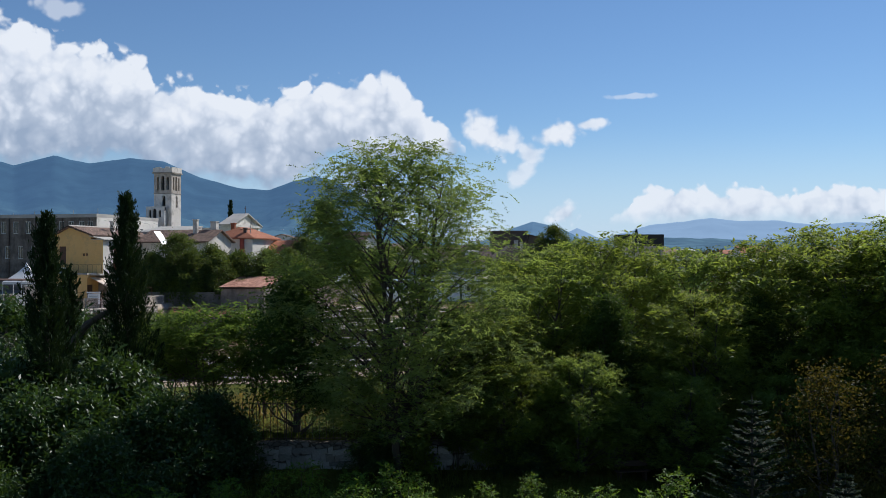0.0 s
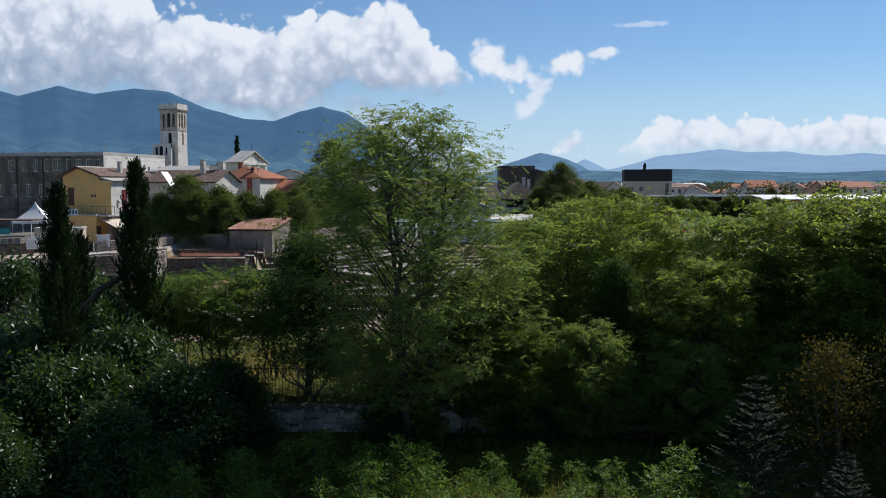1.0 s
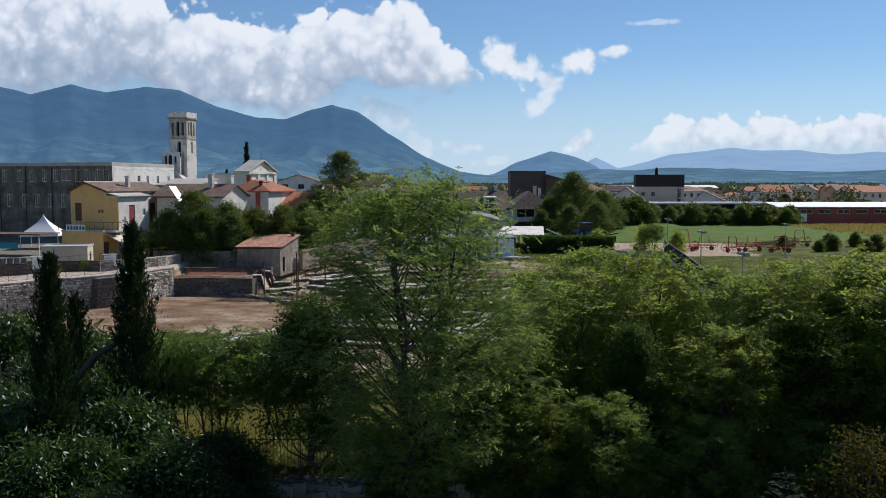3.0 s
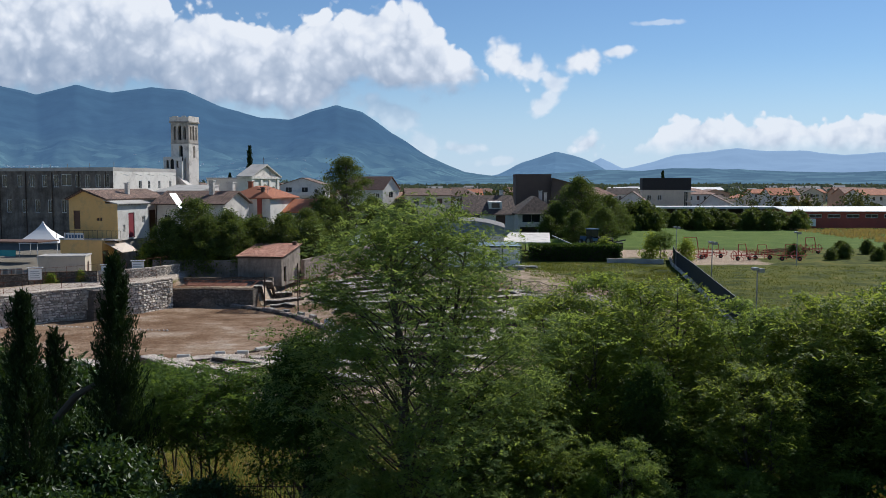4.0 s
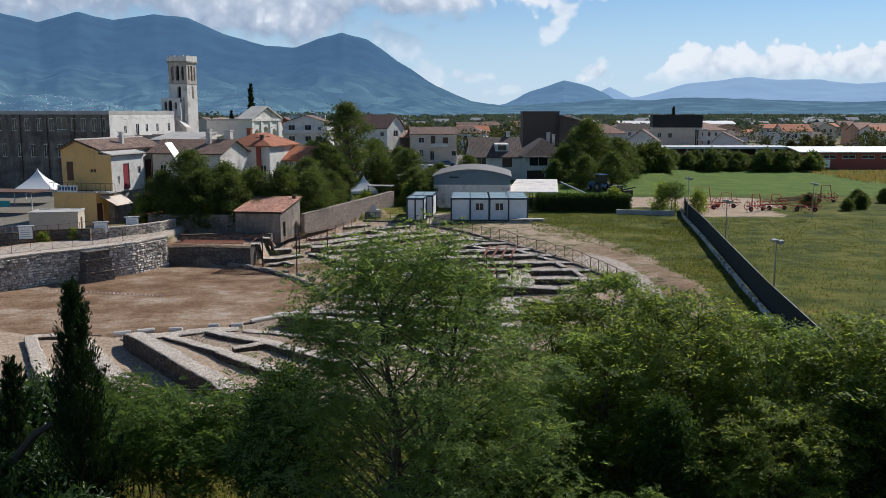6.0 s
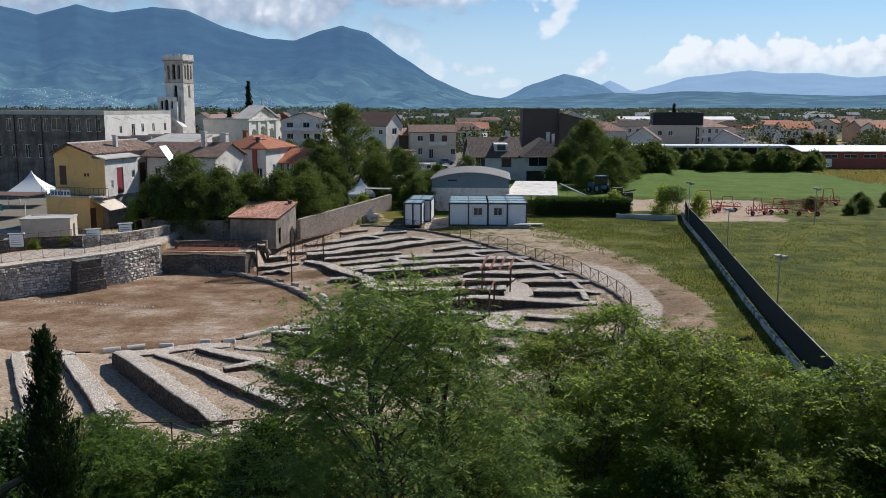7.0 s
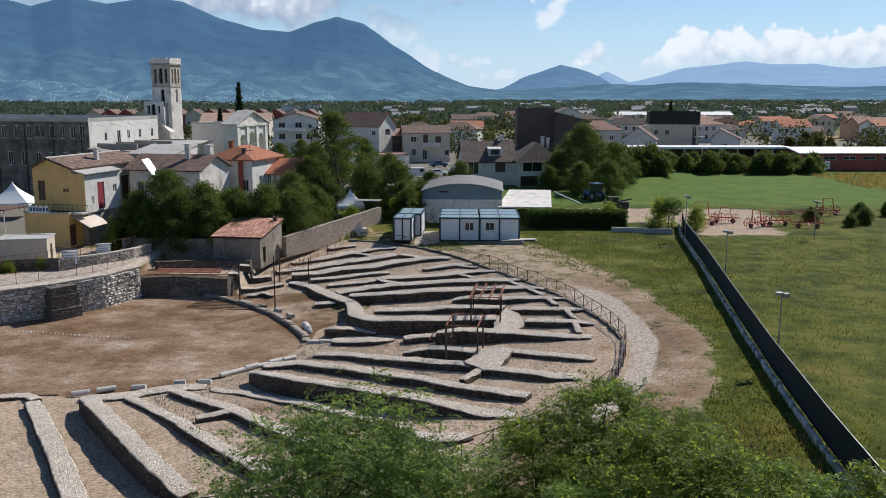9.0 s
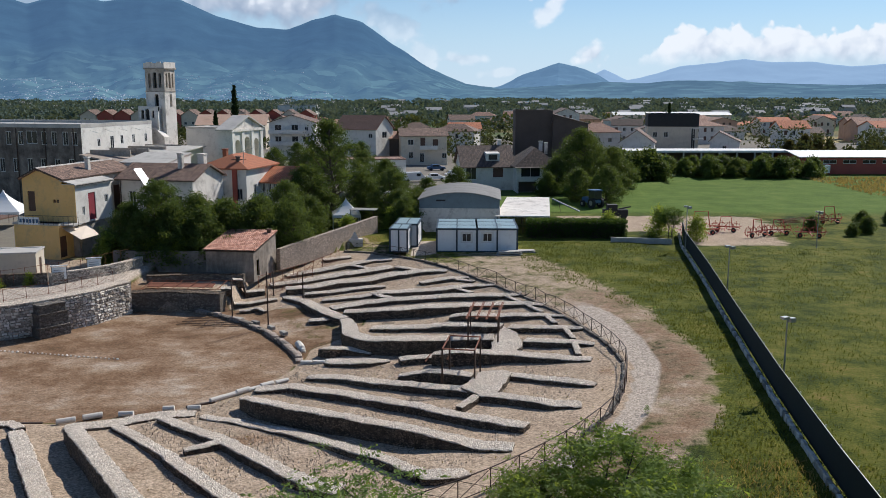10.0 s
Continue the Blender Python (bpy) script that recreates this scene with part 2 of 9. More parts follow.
M_HALLROOF = surface("old_fibre_cement_roof", (0.2, 0.19, 0.18), (0.3, 0.285, 0.265), 0.9, 0.35, 4, 0.3, stain=(0.18, 0.16, 0.14))
M_CONCRETE = surface("concrete", (0.4, 0.37, 0.33), (0.52, 0.49, 0.44), 0.93, 0.3, 4, 0.3, stain=(0.27, 0.25, 0.22))
M_BARK = surface("dark_bark", (0.05, 0.038, 0.028), (0.1, 0.08, 0.06), 0.95, 2, 14, 0.8, 0.03)
M_CANVAS = surface("white_canvas", (0.76, 0.75, 0.72), (0.84, 0.83, 0.8), 0.8, 0.8, 6, 0.05)
M_AWNING = surface("cream_awning_cloth", (0.62, 0.52, 0.42), (0.72, 0.62, 0.52), 0.85, 0.8, 6, 0.05)
M_BLACK = surface("black_rubber", (0.015, 0.015, 0.015), (0.03, 0.03, 0.03), 0.8, 2, 9, 0.1)
M_BLUE = surface("blue_machine_paint", (0.04, 0.1, 0.2), (0.07, 0.14, 0.26), 0.5, 2, 9, 0.1, metal=0.1)
M_RED = surface("red_machine_paint", (0.45, 0.06, 0.035), (0.55, 0.09, 0.05), 0.5, 2, 9, 0.1, stain=(0.3, 0.07, 0.04))
M_REDDOOR = surface("dark_red_door_paint", (0.22, 0.02, 0.03), (0.28, 0.035, 0.045), 0.6, 2, 9, 0.1)
M_CARWHITE = surface("white_car_paint", (0.72, 0.72, 0.72), (0.8, 0.8, 0.8), 0.25, 1, 5, 0.0)
M_TEAL = surface("teal_cloth", (0.05, 0.3, 0.3), (0.08, 0.38, 0.38), 0.8, 1, 5, 0.1)
M_SOLAR = surface("white_sheet", (0.78, 0.78, 0.78), (0.86, 0.86, 0.86), 0.35, 1, 5, 0.0)
def pebbles(name, dark, light):
    """Loose stones, each of its own tone."""
    m, nt, n, l, b = nodes_of(name)
    g = n.new("ShaderNodeNewGeometry")
    tc = n.new("ShaderNodeTexCoord").outputs["Object"]
    f = noise_node(n, l, 0.5, 6, 0.6, tc)
    k = math_node(n, l, "MULTIPLY_ADD", f.outputs[0], 0.9, math_node(n, l, "MULTIPLY_ADD", g.outputs["Random Per Island"], 0.8, -0.4), clamp=True)
    l.new(mix_node(n, l, k, dark, light), b.inputs["Base Color"])
    b.inputs["Roughness"].default_value = 0.95
    return m


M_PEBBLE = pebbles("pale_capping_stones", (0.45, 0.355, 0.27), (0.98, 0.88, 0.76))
M_BROWNPEBBLE = pebbles("brown_loose_stones", (0.12, 0.085, 0.055), (0.6, 0.5, 0.4))
L_ROBINIA = leaf("robinia_leaf", (0.056, 0.096, 0.024), (0.25, 0.335, 0.092), 0.08, 0.58, 0.5)
L_MAIN = leaf("tall_robinia_leaf", (0.054, 0.094, 0.03), (0.225, 0.3, 0.104), 0.06, 0.54, 0.6)
L_DARK = leaf("dark_leaf", (0.022, 0.048, 0.012), (0.075, 0.125, 0.03), 0.08, 0.42, 0.55)
L_LAUREL = leaf("laurel_leaf", (0.016, 0.04, 0.009), (0.062, 0.115, 0.026), 0.45, 0.32, 0.45)
L_CYPRESS = leaf("cypress_leaf", (0.01, 0.024, 0.008), (0.028, 0.05, 0.014), 0.15, 0.15, 0.7)
L_MIXED = leaf("mixed_leaf", (0.048, 0.085, 0.02), (0.24, 0.305, 0.07), 0.08, 0.58, 0.5)
L_GREEN = leaf("bright_leaf", (0.042, 0.078, 0.018), (0.15, 0.225, 0.056), 0.06, 0.5, 0.6)
L_OCHRE = leaf("yellowing_leaf", (0.03, 0.038, 0.01), (0.1, 0.08, 0.02), 0.04, 0.35, 0.6)
L_WEED = leaf("weed_leaf", (0.075, 0.14, 0.02), (0.17, 0.27, 0.04), 0.12, 0.45, 0.5)
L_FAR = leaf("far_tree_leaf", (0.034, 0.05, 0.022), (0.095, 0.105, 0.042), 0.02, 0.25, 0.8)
# paler, bluer leaf for distant trees: haze mixed into the colour
L_HAZE = leaf("haze_tinted_leaf", (0.075, 0.105, 0.095), (0.15, 0.18, 0.14), 0.0, 0.2, 0.9)
L_OLIVE = leaf("olive_brown_leaf", (0.05, 0.048, 0.02), (0.14, 0.125, 0.05), 0.02, 0.3, 0.8)
L_TOWN = leaf("garden_leaf", (0.013, 0.028, 0.009), (0.125, 0.17, 0.045), 0.12, 0.4, 0.5)
L_GRASS = leaf("grass_blade", (0.05, 0.07, 0.013), (0.13, 0.145, 0.036), 0.04, 0.4, 0.7)
L_DRY = leaf("dry_grass", (0.2, 0.15, 0.06), (0.32, 0.25, 0.11), 0.2, 0.35)


# ---- mesh tools ----
class Geo:
    """Collects vertices and faces in one mesh."""

    def __init__(self):
        self.v, self.f, self.uv = [], [], None

    def add(self, vs, fs):
        k = len(self.v)
        self.v += [tuple(p) for p in vs]
        self.f += [tuple(i + k for i in q) for q in fs]
        return self

    def box(self, x0, x1, y0, y1, z0, z1):
        vs = [(x, y, z) for z in (z0, z1) for x, y in ((x0, y0), (x1, y0), (x1, y1), (x0, y1))]
        return self.add(vs, [(3, 2, 1, 0), (4, 5, 6, 7), (0, 1, 5, 4), (1, 2, 6, 5), (2, 3, 7, 6), (3, 0, 4, 7)])

    def prism(self, poly, z0, z1):
        n = len(poly)
        vs = [(x, y, z0) for x, y in poly] + [(x, y, z1) for x, y in poly]
        return self.add(vs, [tuple(range(n))[::-1], tuple(range(n, 2 * n))] + [(i, (i + 1) % n, n + (i + 1) % n, n + i) for i in range(n)])

    def bar(self, p, q, r, sides=4, r2=None):
        return self.tube([p, q], [r, r2 if r2 is not None else r], sides)

    def tube(self, pts, rad, sides=6):
        pts = [Vector(p) for p in pts]
        vs, fs = [], []
        for i, p in enumerate(pts):
            d = (pts[min(i + 1, len(pts) - 1)] - pts[max(i - 1, 0)]).normalized()
            a = d.cross(Vector((0, 0, 1)) if abs(d.z) < 0.9 else Vector((1, 0, 0))).normalized()
            b = d.cross(a)
            for s in range(sides):
                w = 2 * math.pi * (s + 0.5) / sides
                vs.append(p + (a * math.cos(w) + b * math.sin(w)) * rad[i])
        for i in range(len(pts) - 1):
            for s in range(sides):
                t = (s + 1) % sides
                fs.append((i * sides + s, i * sides + t, (i + 1) * sides + t, (i + 1) * sides + s))
        k = (len(pts) - 1) * sides
        fs += [tuple(range(sides))[::-1], tuple(range(k, k + sides))]
        return self.add(vs, fs)

    def ball(self, c, rx, ry, rz, n=8, m=6):
        vs = [(c[0], c[1], c[2] - rz)]
        for j in range(1, m):
            a = math.pi * j / m - math.pi / 2
            vs += [(c[0] + rx * math.cos(a) * math.cos(2 * math.pi * i / n), c[1] + ry * math.cos(a) * math.sin(2 * math.pi * i / n), c[2] + rz * math.sin(a)) for i in range(n)]
        vs.append((c[0], c[1], c[2] + rz))
        fs = [(0, 1 + (i + 1) % n, 1 + i) for i in range(n)]
        for j in range(m - 2):
            fs += [(1 + j * n + i, 1 + j * n + (i + 1) % n, 1 + (j + 1) * n + (i + 1) % n, 1 + (j + 1) * n + i) for i in range(n)]
        k = 1 + (m - 2) * n
        fs += [(k + i, k + (i + 1) % n, len(vs) - 1) for i in range(n)]
        return self.add(vs, fs)

    def data(self, name, mat):
        me = bpy.data.meshes.new(name)
        me.from_pydata(self.v, [], self.f)
        me.materials.append(mat)
        me.update()
        return me


def uv_slope(me, scale=1.0):
    """UVs in metres for roof slopes: across the slope, and up it."""
    uv = me.uv_layers.new(name="UVMap")
    for p in me.polygons:
        nrm = p.normal
        h = Vector((nrm.y, -nrm.x, 0))
        h = h.normalized() if h.length > 1e-3 else Vector((1, 0, 0))
        up = nrm.cross(h)
        for li in p.loop_indices:
            co = me.vertices[me.loops[li].vertex_index].co
            uv.data[li].uv = (co.dot(h) * scale, co.dot(up) * scale)


def thing(name, label, category, x=0, y=0, z=0, yaw=0, group="", kind=""):
    ob = new(name)
    ob.empty_display_size = 0.2
    ob.matrix_basis = pose(x, y, z, 0, 0, yaw)
    return tagged(ob, label, category, group, kind)


def part(name, geo, mat, parent=None, label=""):
    me = geo if isinstance(geo, bpy.types.Mesh) else geo.data(name, mat)
    ob = new(name, me)
    if parent is not None:
        ob.parent = parent
    if label:
        ob["label"] = label
    return ob


def smooth(ob):
    for p in ob.data.polygons:
        p.use_smooth = True
    return ob


def quads(name, verts, mat):
    """A mesh of loose four-cornered faces from an (n, 4, 3) array."""
    n = len(verts)
    me = bpy.data.meshes.new(name)
    me.vertices.add(n * 4)
    me.vertices.foreach_set("co", np.ascontiguousarray(verts, dtype=np.float32).ravel())
    me.loops.add(n * 4)
    me.loops.foreach_set("vertex_index", np.arange(n * 4, dtype=np.int32))
    me.polygons.add(n)
    me.polygons.foreach_set("loop_start", np.arange(0, n * 4, 4, dtype=np.int32))
    me.materials.append(mat)
    me.update(calc_edges=True)
    return me


def unit(a):
    return a / np.maximum(np.linalg.norm(a, axis=-1, keepdims=True), 1e-9)


# ---- ground heights ----
CX, CY = -25.0, 72.0          # centre of the theatre
WALL_Y = 24.2                 # the boundary wall in front of the theatre


def smoothstep(a, b, v):
    t = np.clip((v - a) / (b - a), 0, 1)
    return t * t * (3 - 2 * t)


def rail_radius(ang):
    """Radius of the outer railing about the centre, by angle in degrees from +x."""
    return np.interp(ang, (-80, -60, -45, -26, -19, -11, -6, 0, 10, 18, 27, 36, 45, 54, 64, 80),
                     (37, 38, 38.4, 38.8, 38.5, 38.1, 37.4, 36.4, 35.4, 34.9, 34.6, 35, 36, 37, 37.6, 36.5))


def ground_z(x, y):
    x, y = np.asarray(x, float), np.asarray(y, float)
    r = np.hypot(x - CX, y - CY)
    ang = np.degrees(np.arctan2(y - CY, x - CX))
    rr = rail_radius(ang)
    z = np.interp(r, (0, 14.6, 15.0, 22, 30, 37), (-2.0, -2.0, -1.9, -1.45, -0.95, -0.3))
    z = np.where(r > rr, -0.3 * (1 - smoothstep(0, 5, r - rr)), z)
    # behind the terrace wall the ground is level again
    side = (x + 27.2) * 0.80 - (y - 86.0) * 0.60
    lvl = np.where((side < -1.2) & (y > 66), 0.6 * (1 - smoothstep(8.0, 9.5, -side)), z)
    lvl = np.where((y > 85.8) & (x < -19.5) & (x > -29.7) & (y < 98), -0.4, lvl)
    z = lvl
    z = np.where(y < 45, z * smoothstep(22, 45, y), z)
    z = np.where(y < WALL_Y, -1.1 - 0.045 * (WALL_Y - y), z)
    return z


# ---- ground ----
def spread(a, b, step, far, grow=1.22):
    c = list(np.arange(a, b + step / 2, step))
    s, lo, hi = step, [], []
    p = a
    while p > -far:
        s *= grow
        p -= s
        lo.append(p)
    s, p = step, b
    while p < far:
        s *= grow
        p += s
        hi.append(p)
    return np.array(lo[::-1] + c + hi)


def ground_material():
    m, nt, n, l, b = nodes_of("ground")
    tc = n.new("ShaderNodeTexCoord").outputs["Object"]
    at = n.new("ShaderNodeAttribute")
    at.attribute_name = "zone"
    sep = n.new("ShaderNodeSeparateColor")
    l.new(at.outputs["Color"], sep.inputs[0])
    dirt_shade, gravel, pale, town = sep.outputs[0], sep.outputs[1], sep.outputs[2], at.outputs["Alpha"]
    big, mid, fine = noise_node(n, l, 0.06, 6, 0.6, tc), noise_node(n, l, 0.5, 8, 0.7, tc), noise_node(n, l, 7, 8, 0.75, tc)
    wob = math_node(n, l, "MULTIPLY_ADD", mid.outputs[0], 1.1, -0.55)
    clump = noise_node(n, l, 0.22, 7, 0.72, tc)
    st = n.new("ShaderNodeMapping")
    st.inputs["Scale"].default_value, st.inputs["Rotation"].default_value = (0.13, 0.2, 0.2), (0, 0, 0.35)
    l.new(tc, st.inputs["Vector"])
    streak = noise_node(n, l, 1.0, 8, 0.68, st.outputs[0])
    grass = ramp_node(n, l, math_node(n, l, "MULTIPLY_ADD", clump.outputs[0], 1.0, math_node(n, l, "MULTIPLY_ADD", mid.outputs[0], 0.75, math_node(n, l, "MULTIPLY_ADD", big.outputs[0], 0.5, math_node(n, l, "MULTIPLY_ADD", fine.outputs[0], 0.85, -1.1)))), ((0.18, (0.014, 0.022, 0.006)), (0.35, (0.046, 0.06, 0.008)), (0.5, (0.096, 0.106, 0.014)), (0.63, (0.145, 0.13, 0.024)), (0.8, (0.2, 0.142, 0.05)))).outputs[0]
    fv = n.new("ShaderNodeTexVoronoi")
    fv.inputs["Scale"].default_value = 0.007
    l.new(tc, fv.inputs["Vector"])
    fs = n.new("ShaderNodeSeparateColor")
    l.new(fv.outputs["Color"], fs.inputs[0])
    fields = ramp_node(n, l, fs.outputs[0], ((0.0, (0.035, 0.06, 0.025)), (0.35, (0.09, 0.13, 0.04)), (0.6, (0.06, 0.08, 0.03)), (0.8, (0.22, 0.17, 0.07)), (1.0, (0.05, 0.075, 0.03)))).outputs[0]
    geo = n.new("ShaderNodeSeparateXYZ")
    l.new(tc, geo.inputs[0])
    farf = math_node(n, l, "MULTIPLY_ADD", geo.outputs[1], 1 / 120.0, -300 / 120.0, clamp=True)
    col = mix_node(n, l, farf, grass, fields)
    lawn = math_node(n, l, "MULTIPLY", math_node(n, l, "MULTIPLY_ADD", geo.outputs[1], 0.16, -21.6, clamp=True), math_node(n, l, "MULTIPLY_ADD", geo.outputs[1], -0.1, 21.0, clamp=True))
    lawn_c = ramp_node(n, l, math_node(n, l, "MULTIPLY_ADD", clump.outputs[0], 0.8, math_node(n, l, "MULTIPLY", fine.outputs[0], 0.25)), ((0.3, (0.05, 0.085, 0.012)), (0.55, (0.098, 0.15, 0.024)), (0.75, (0.16, 0.19, 0.045)))).outputs[0]
    col = mix_node(n, l, lawn, col, lawn_c)
    town_c = mix_node(n, l, mid.outputs[0], (0.16, 0.14, 0.115), (0.28, 0.25, 0.21))
    col = mix_node(n, l, math_node(n, l, "MULTIPLY", town, 1.0, clamp=True), col, town_c)

    def mask(w):
        return math_node(n, l, "MULTIPLY_ADD", math_node(n, l, "ADD", w, wob), 4.0, -1.5, clamp=True)

    gr = ramp_node(n, l, math_node(n, l, "MULTIPLY_ADD", fine.outputs[0], 0.7, math_node(n, l, "MULTIPLY", mid.outputs[0], 0.4)), ((0.3, (0.2, 0.14, 0.09)), (0.55, (0.36, 0.27, 0.19)), (0.8, (0.53, 0.42, 0.32)))).outputs[0]
    dr = ramp_node(n, l, math_node(n, l, "MULTIPLY_ADD", streak.outputs[0], 1.15, math_node(n, l, "MULTIPLY_ADD", mid.outputs[0], 0.45, math_node(n, l, "MULTIPLY_ADD", fine.outputs[0], 0.45, math_node(n, l, "MULTIPLY_ADD", clump.outputs[0], 0.5, -0.7)))), ((0.3, (0.1, 0.06, 0.032)), (0.5, (0.19, 0.114, 0.066)), (0.64, (0.29, 0.2, 0.132)), (0.85, (0.46, 0.38, 0.3)))).outputs[0]
    pl = mix_node(n, l, fine.outputs[0], (0.31, 0.25, 0.195), (0.48, 0.405, 0.335))
    col = mix_node(n, l, mask(gravel), col, gr)
    col = mix_node(n, l, mask(dirt_shade), col, dr)
    col = mix_node(n, l, math_node(n, l, "MULTIPLY_ADD", math_node(n, l, "ADD", pale, math_node(n, l, "MULTIPLY", wob, 0.4)), 3.0, -1.2, clamp=True), col, pl)
    gv_ = n.new("ShaderNodeTexVoronoi")
    gv_.inputs["Scale"].default_value = 10.0
    l.new(tc, gv_.inputs["Vector"])
    gs = n.new("ShaderNodeSeparateColor")
    l.new(gv_.outputs["Color"], gs.inputs[0])
    grain = math_node(n, l, "MULTIPLY", math_node(n, l, "SUBTRACT", gs.outputs[0], 0.35), math_node(n, l, "MULTIPLY_ADD", math_node(n, l, "MAXIMUM", math_node(n, l, "MAXIMUM", gravel, pale), math_node(n, l, "MULTIPLY", dirt_shade, 0.6)), 0.75, 0.15, clamp=True))
    hv = n.new("ShaderNodeHueSaturation")
    l.new(math_node(n, l, "ADD", grain, 1.0), hv.inputs["Value"])
    l.new(col, hv.inputs["Color"])
    l.new(hv.outputs[0], b.inputs["Base Color"])
    b.inputs["Roughness"].default_value = 0.97
    b.inputs["Specular IOR Level"].default_value = 0.1
    bump_node(n, l, math_node(n, l, "ADD", fine.outputs[0], mid.outputs[0]), 0.7, 0.1, b)
    return m


gx, gy = spread(-50, 34, 0.5, 4700), spread(12, 128, 0.5, 4700)
X, Y2 = np.meshgrid(gx, gy)
R = np.hypot(X - CX, Y2 - CY)
ANG = np.degrees(np.arctan2(Y2 - CY, X - CX))
RR = rail_radius(ANG)
SIDE = (X + 27.2) * 0.80 - (Y2 - 86.0) * 0.60
ZG = ground_z(X, Y2)
rough_xy = np.array([[noise.noise((x * 0.35, y * 0.35, 0.0)) + 0.5 * noise.noise((x * 1.1, y * 1.1, 3.0)) for x in gx] for y in gy])
near = np.exp(-(np.maximum(np.abs(X) - 60, 0) / 60) ** 2) * np.exp(-(np.maximum(np.abs(Y2 - 70) - 60, 0) / 60) ** 2)
ZG = ZG + rough_xy * near * np.where((R < 14) & (SIDE > 0), 0.035, 0.07)
side_ok = (SIDE > -0.9) | (Y2 < 66)
dirt_shade = np.where(side_ok, 1 - smoothstep(14.1, 15.3, R), 0.0)
dirt_shade = np.where((R < 21) & (R > 14.5) & (ANG > 5) & (ANG < 60) & (R < 15 + 5.5 * np.sin(np.radians(np.clip((ANG - 5) * 180 / 55, 0, 180)))), 0.62, dirt_shade)
cav = (R >= 14.7) & (R < RR + 0.3) & side_ok & (Y2 < 112) & (Y2 > 36)
gravel = np.where(cav, np.where(dirt_shade == 0.62, 0.25, 1.0), 0.0)
for px_, py_, rx_, ry_, k_ in ((-10.8, 53.6, 3.2, 1.4, 0.75), (-15.3, 49.6, 1.6, 2.2, 0.5), (-15.0, 54.6, 1.6, 1.3, 0.45), (10.8, 63.4, 1.6, 2.2, 0.55), (-2.5, 66.3, 2.5, 0.9, 0.45), (-12.6, 60.6, 1.4, 1.2, 0.6), (4.5, 54.8, 3.0, 0.8, 0.4), (-2.0, 54.6, 3.5, 0.8, 0.4)):
    dirt_shade = np.maximum(dirt_shade, k_ * np.exp(-((X - px_) / rx_) ** 2 - ((Y2 - py_) / ry_) ** 2))
outer = (R >= RR + 0.3) & (X > -8) & (Y2 > 40)
band = np.interp(ANG, (-40, -14, 5, 24, 44), (6.6, 6.3, 7.2, 9.2, 12.0))
gravel = np.where(outer, 0.56 * (1 - smoothstep(-1.8, 1.4, R - RR - band)) * smoothstep(-56, -46, ANG) * (1 - smoothstep(45, 62, ANG)), gravel)
yard = smoothstep(13, 17, X) * (1 - smoothstep(40, 48, X)) * smoothstep(119, 122, Y2) * (1 - smoothstep(133, 138, Y2))
yard = np.maximum(yard, smoothstep(28, 30, X) * (1 - smoothstep(38, 43, X)) * smoothstep(108, 112, Y2) * (1 - smoothstep(128, 134, Y2)))
gravel = np.maximum(gravel, 0.9 * yard)
path = np.interp(ANG, (-30, -16, -6, 4, 20), (1.9, 2.1, 2.6, 3.5, 3.6))
dirt_shade = np.where(outer, 0.55 * smoothstep(0.4, 1.4, R - RR) * (1 - smoothstep(-2.2, 1.2, R - RR - band)) * smoothstep(-56, -46, ANG) * (1 - smoothstep(14, 34, ANG)), dirt_shade)
pale = np.where(outer, 1.0, 0.0) * smoothstep(-0.2, 0.6, R - RR) * (1 - smoothstep(-0.5, 0.4, R - RR - path)) * smoothstep(-44, -34, ANG) * (1 - smoothstep(8, 20, ANG))
gravel = np.maximum(gravel, 0.42 * smoothstep(-14, -12, X) * (1 - smoothstep(-3, 0, X)) * smoothstep(101, 103, Y2) * (1 - smoothstep(111, 114, Y2)))
pale = np.maximum(pale, np.where((X > -4.2) & (X < -1.2) & (Y2 > 104) & (Y2 < 113), 0.9, 0.0))
town = np.maximum(smoothstep(150, 175, Y2) * (1 - smoothstep(-5, 15, X)), smoothstep(205, 225, Y2)) * (1 - smoothstep(330, 420, Y2))
gravel = np.maximum(gravel, np.where((SIDE <= -0.9) & (X > -52) & (Y2 > 60) & (Y2 < 100) & (X < -29.5), 0.95, 0.0))
pale = np.maximum(pale, np.where((SIDE < -0.9) & (SIDE > -7.2) & (X < -29.5) & (Y2 > 60) & (Y2 < 94), 0.95, 0.0))
# on the platform the dark earth tone stands for shade
dirt_shade = np.maximum(dirt_shade, np.where((SIDE <= -0.9) & (X >= -29.5) & (X < -17) & (Y2 > 84) & (Y2 < 96), 0.85, 0.0))
town = np.maximum(town, (1 - smoothstep(-44, -36, X)) * smoothstep(84, 90, Y2) * (1 - smoothstep(330, 420, Y2)) * 0.9)
ny, nx = X.shape
gv = np.stack([X, Y2, ZG], -1).reshape(-1, 3)
idx = np.arange(ny * nx).reshape(ny, nx)
gf = np.stack([idx[:-1, :-1], idx[:-1, 1:], idx[1:, 1:], idx[1:, :-1]], -1).reshape(-1, 4)
me = bpy.data.meshes.new("ground")
me.vertices.add(len(gv))
me.vertices.foreach_set("co", gv.astype(np.float32).ravel())
me.loops.add(gf.size)
me.loops.foreach_set("vertex_index", gf.astype(np.int32).ravel())
me.polygons.add(len(gf))
me.polygons.foreach_set("loop_start", np.arange(0, gf.size, 4, dtype=np.int32))
me.update(calc_edges=True)
zc = me.color_attributes.new("zone", "FLOAT_COLOR", "POINT")
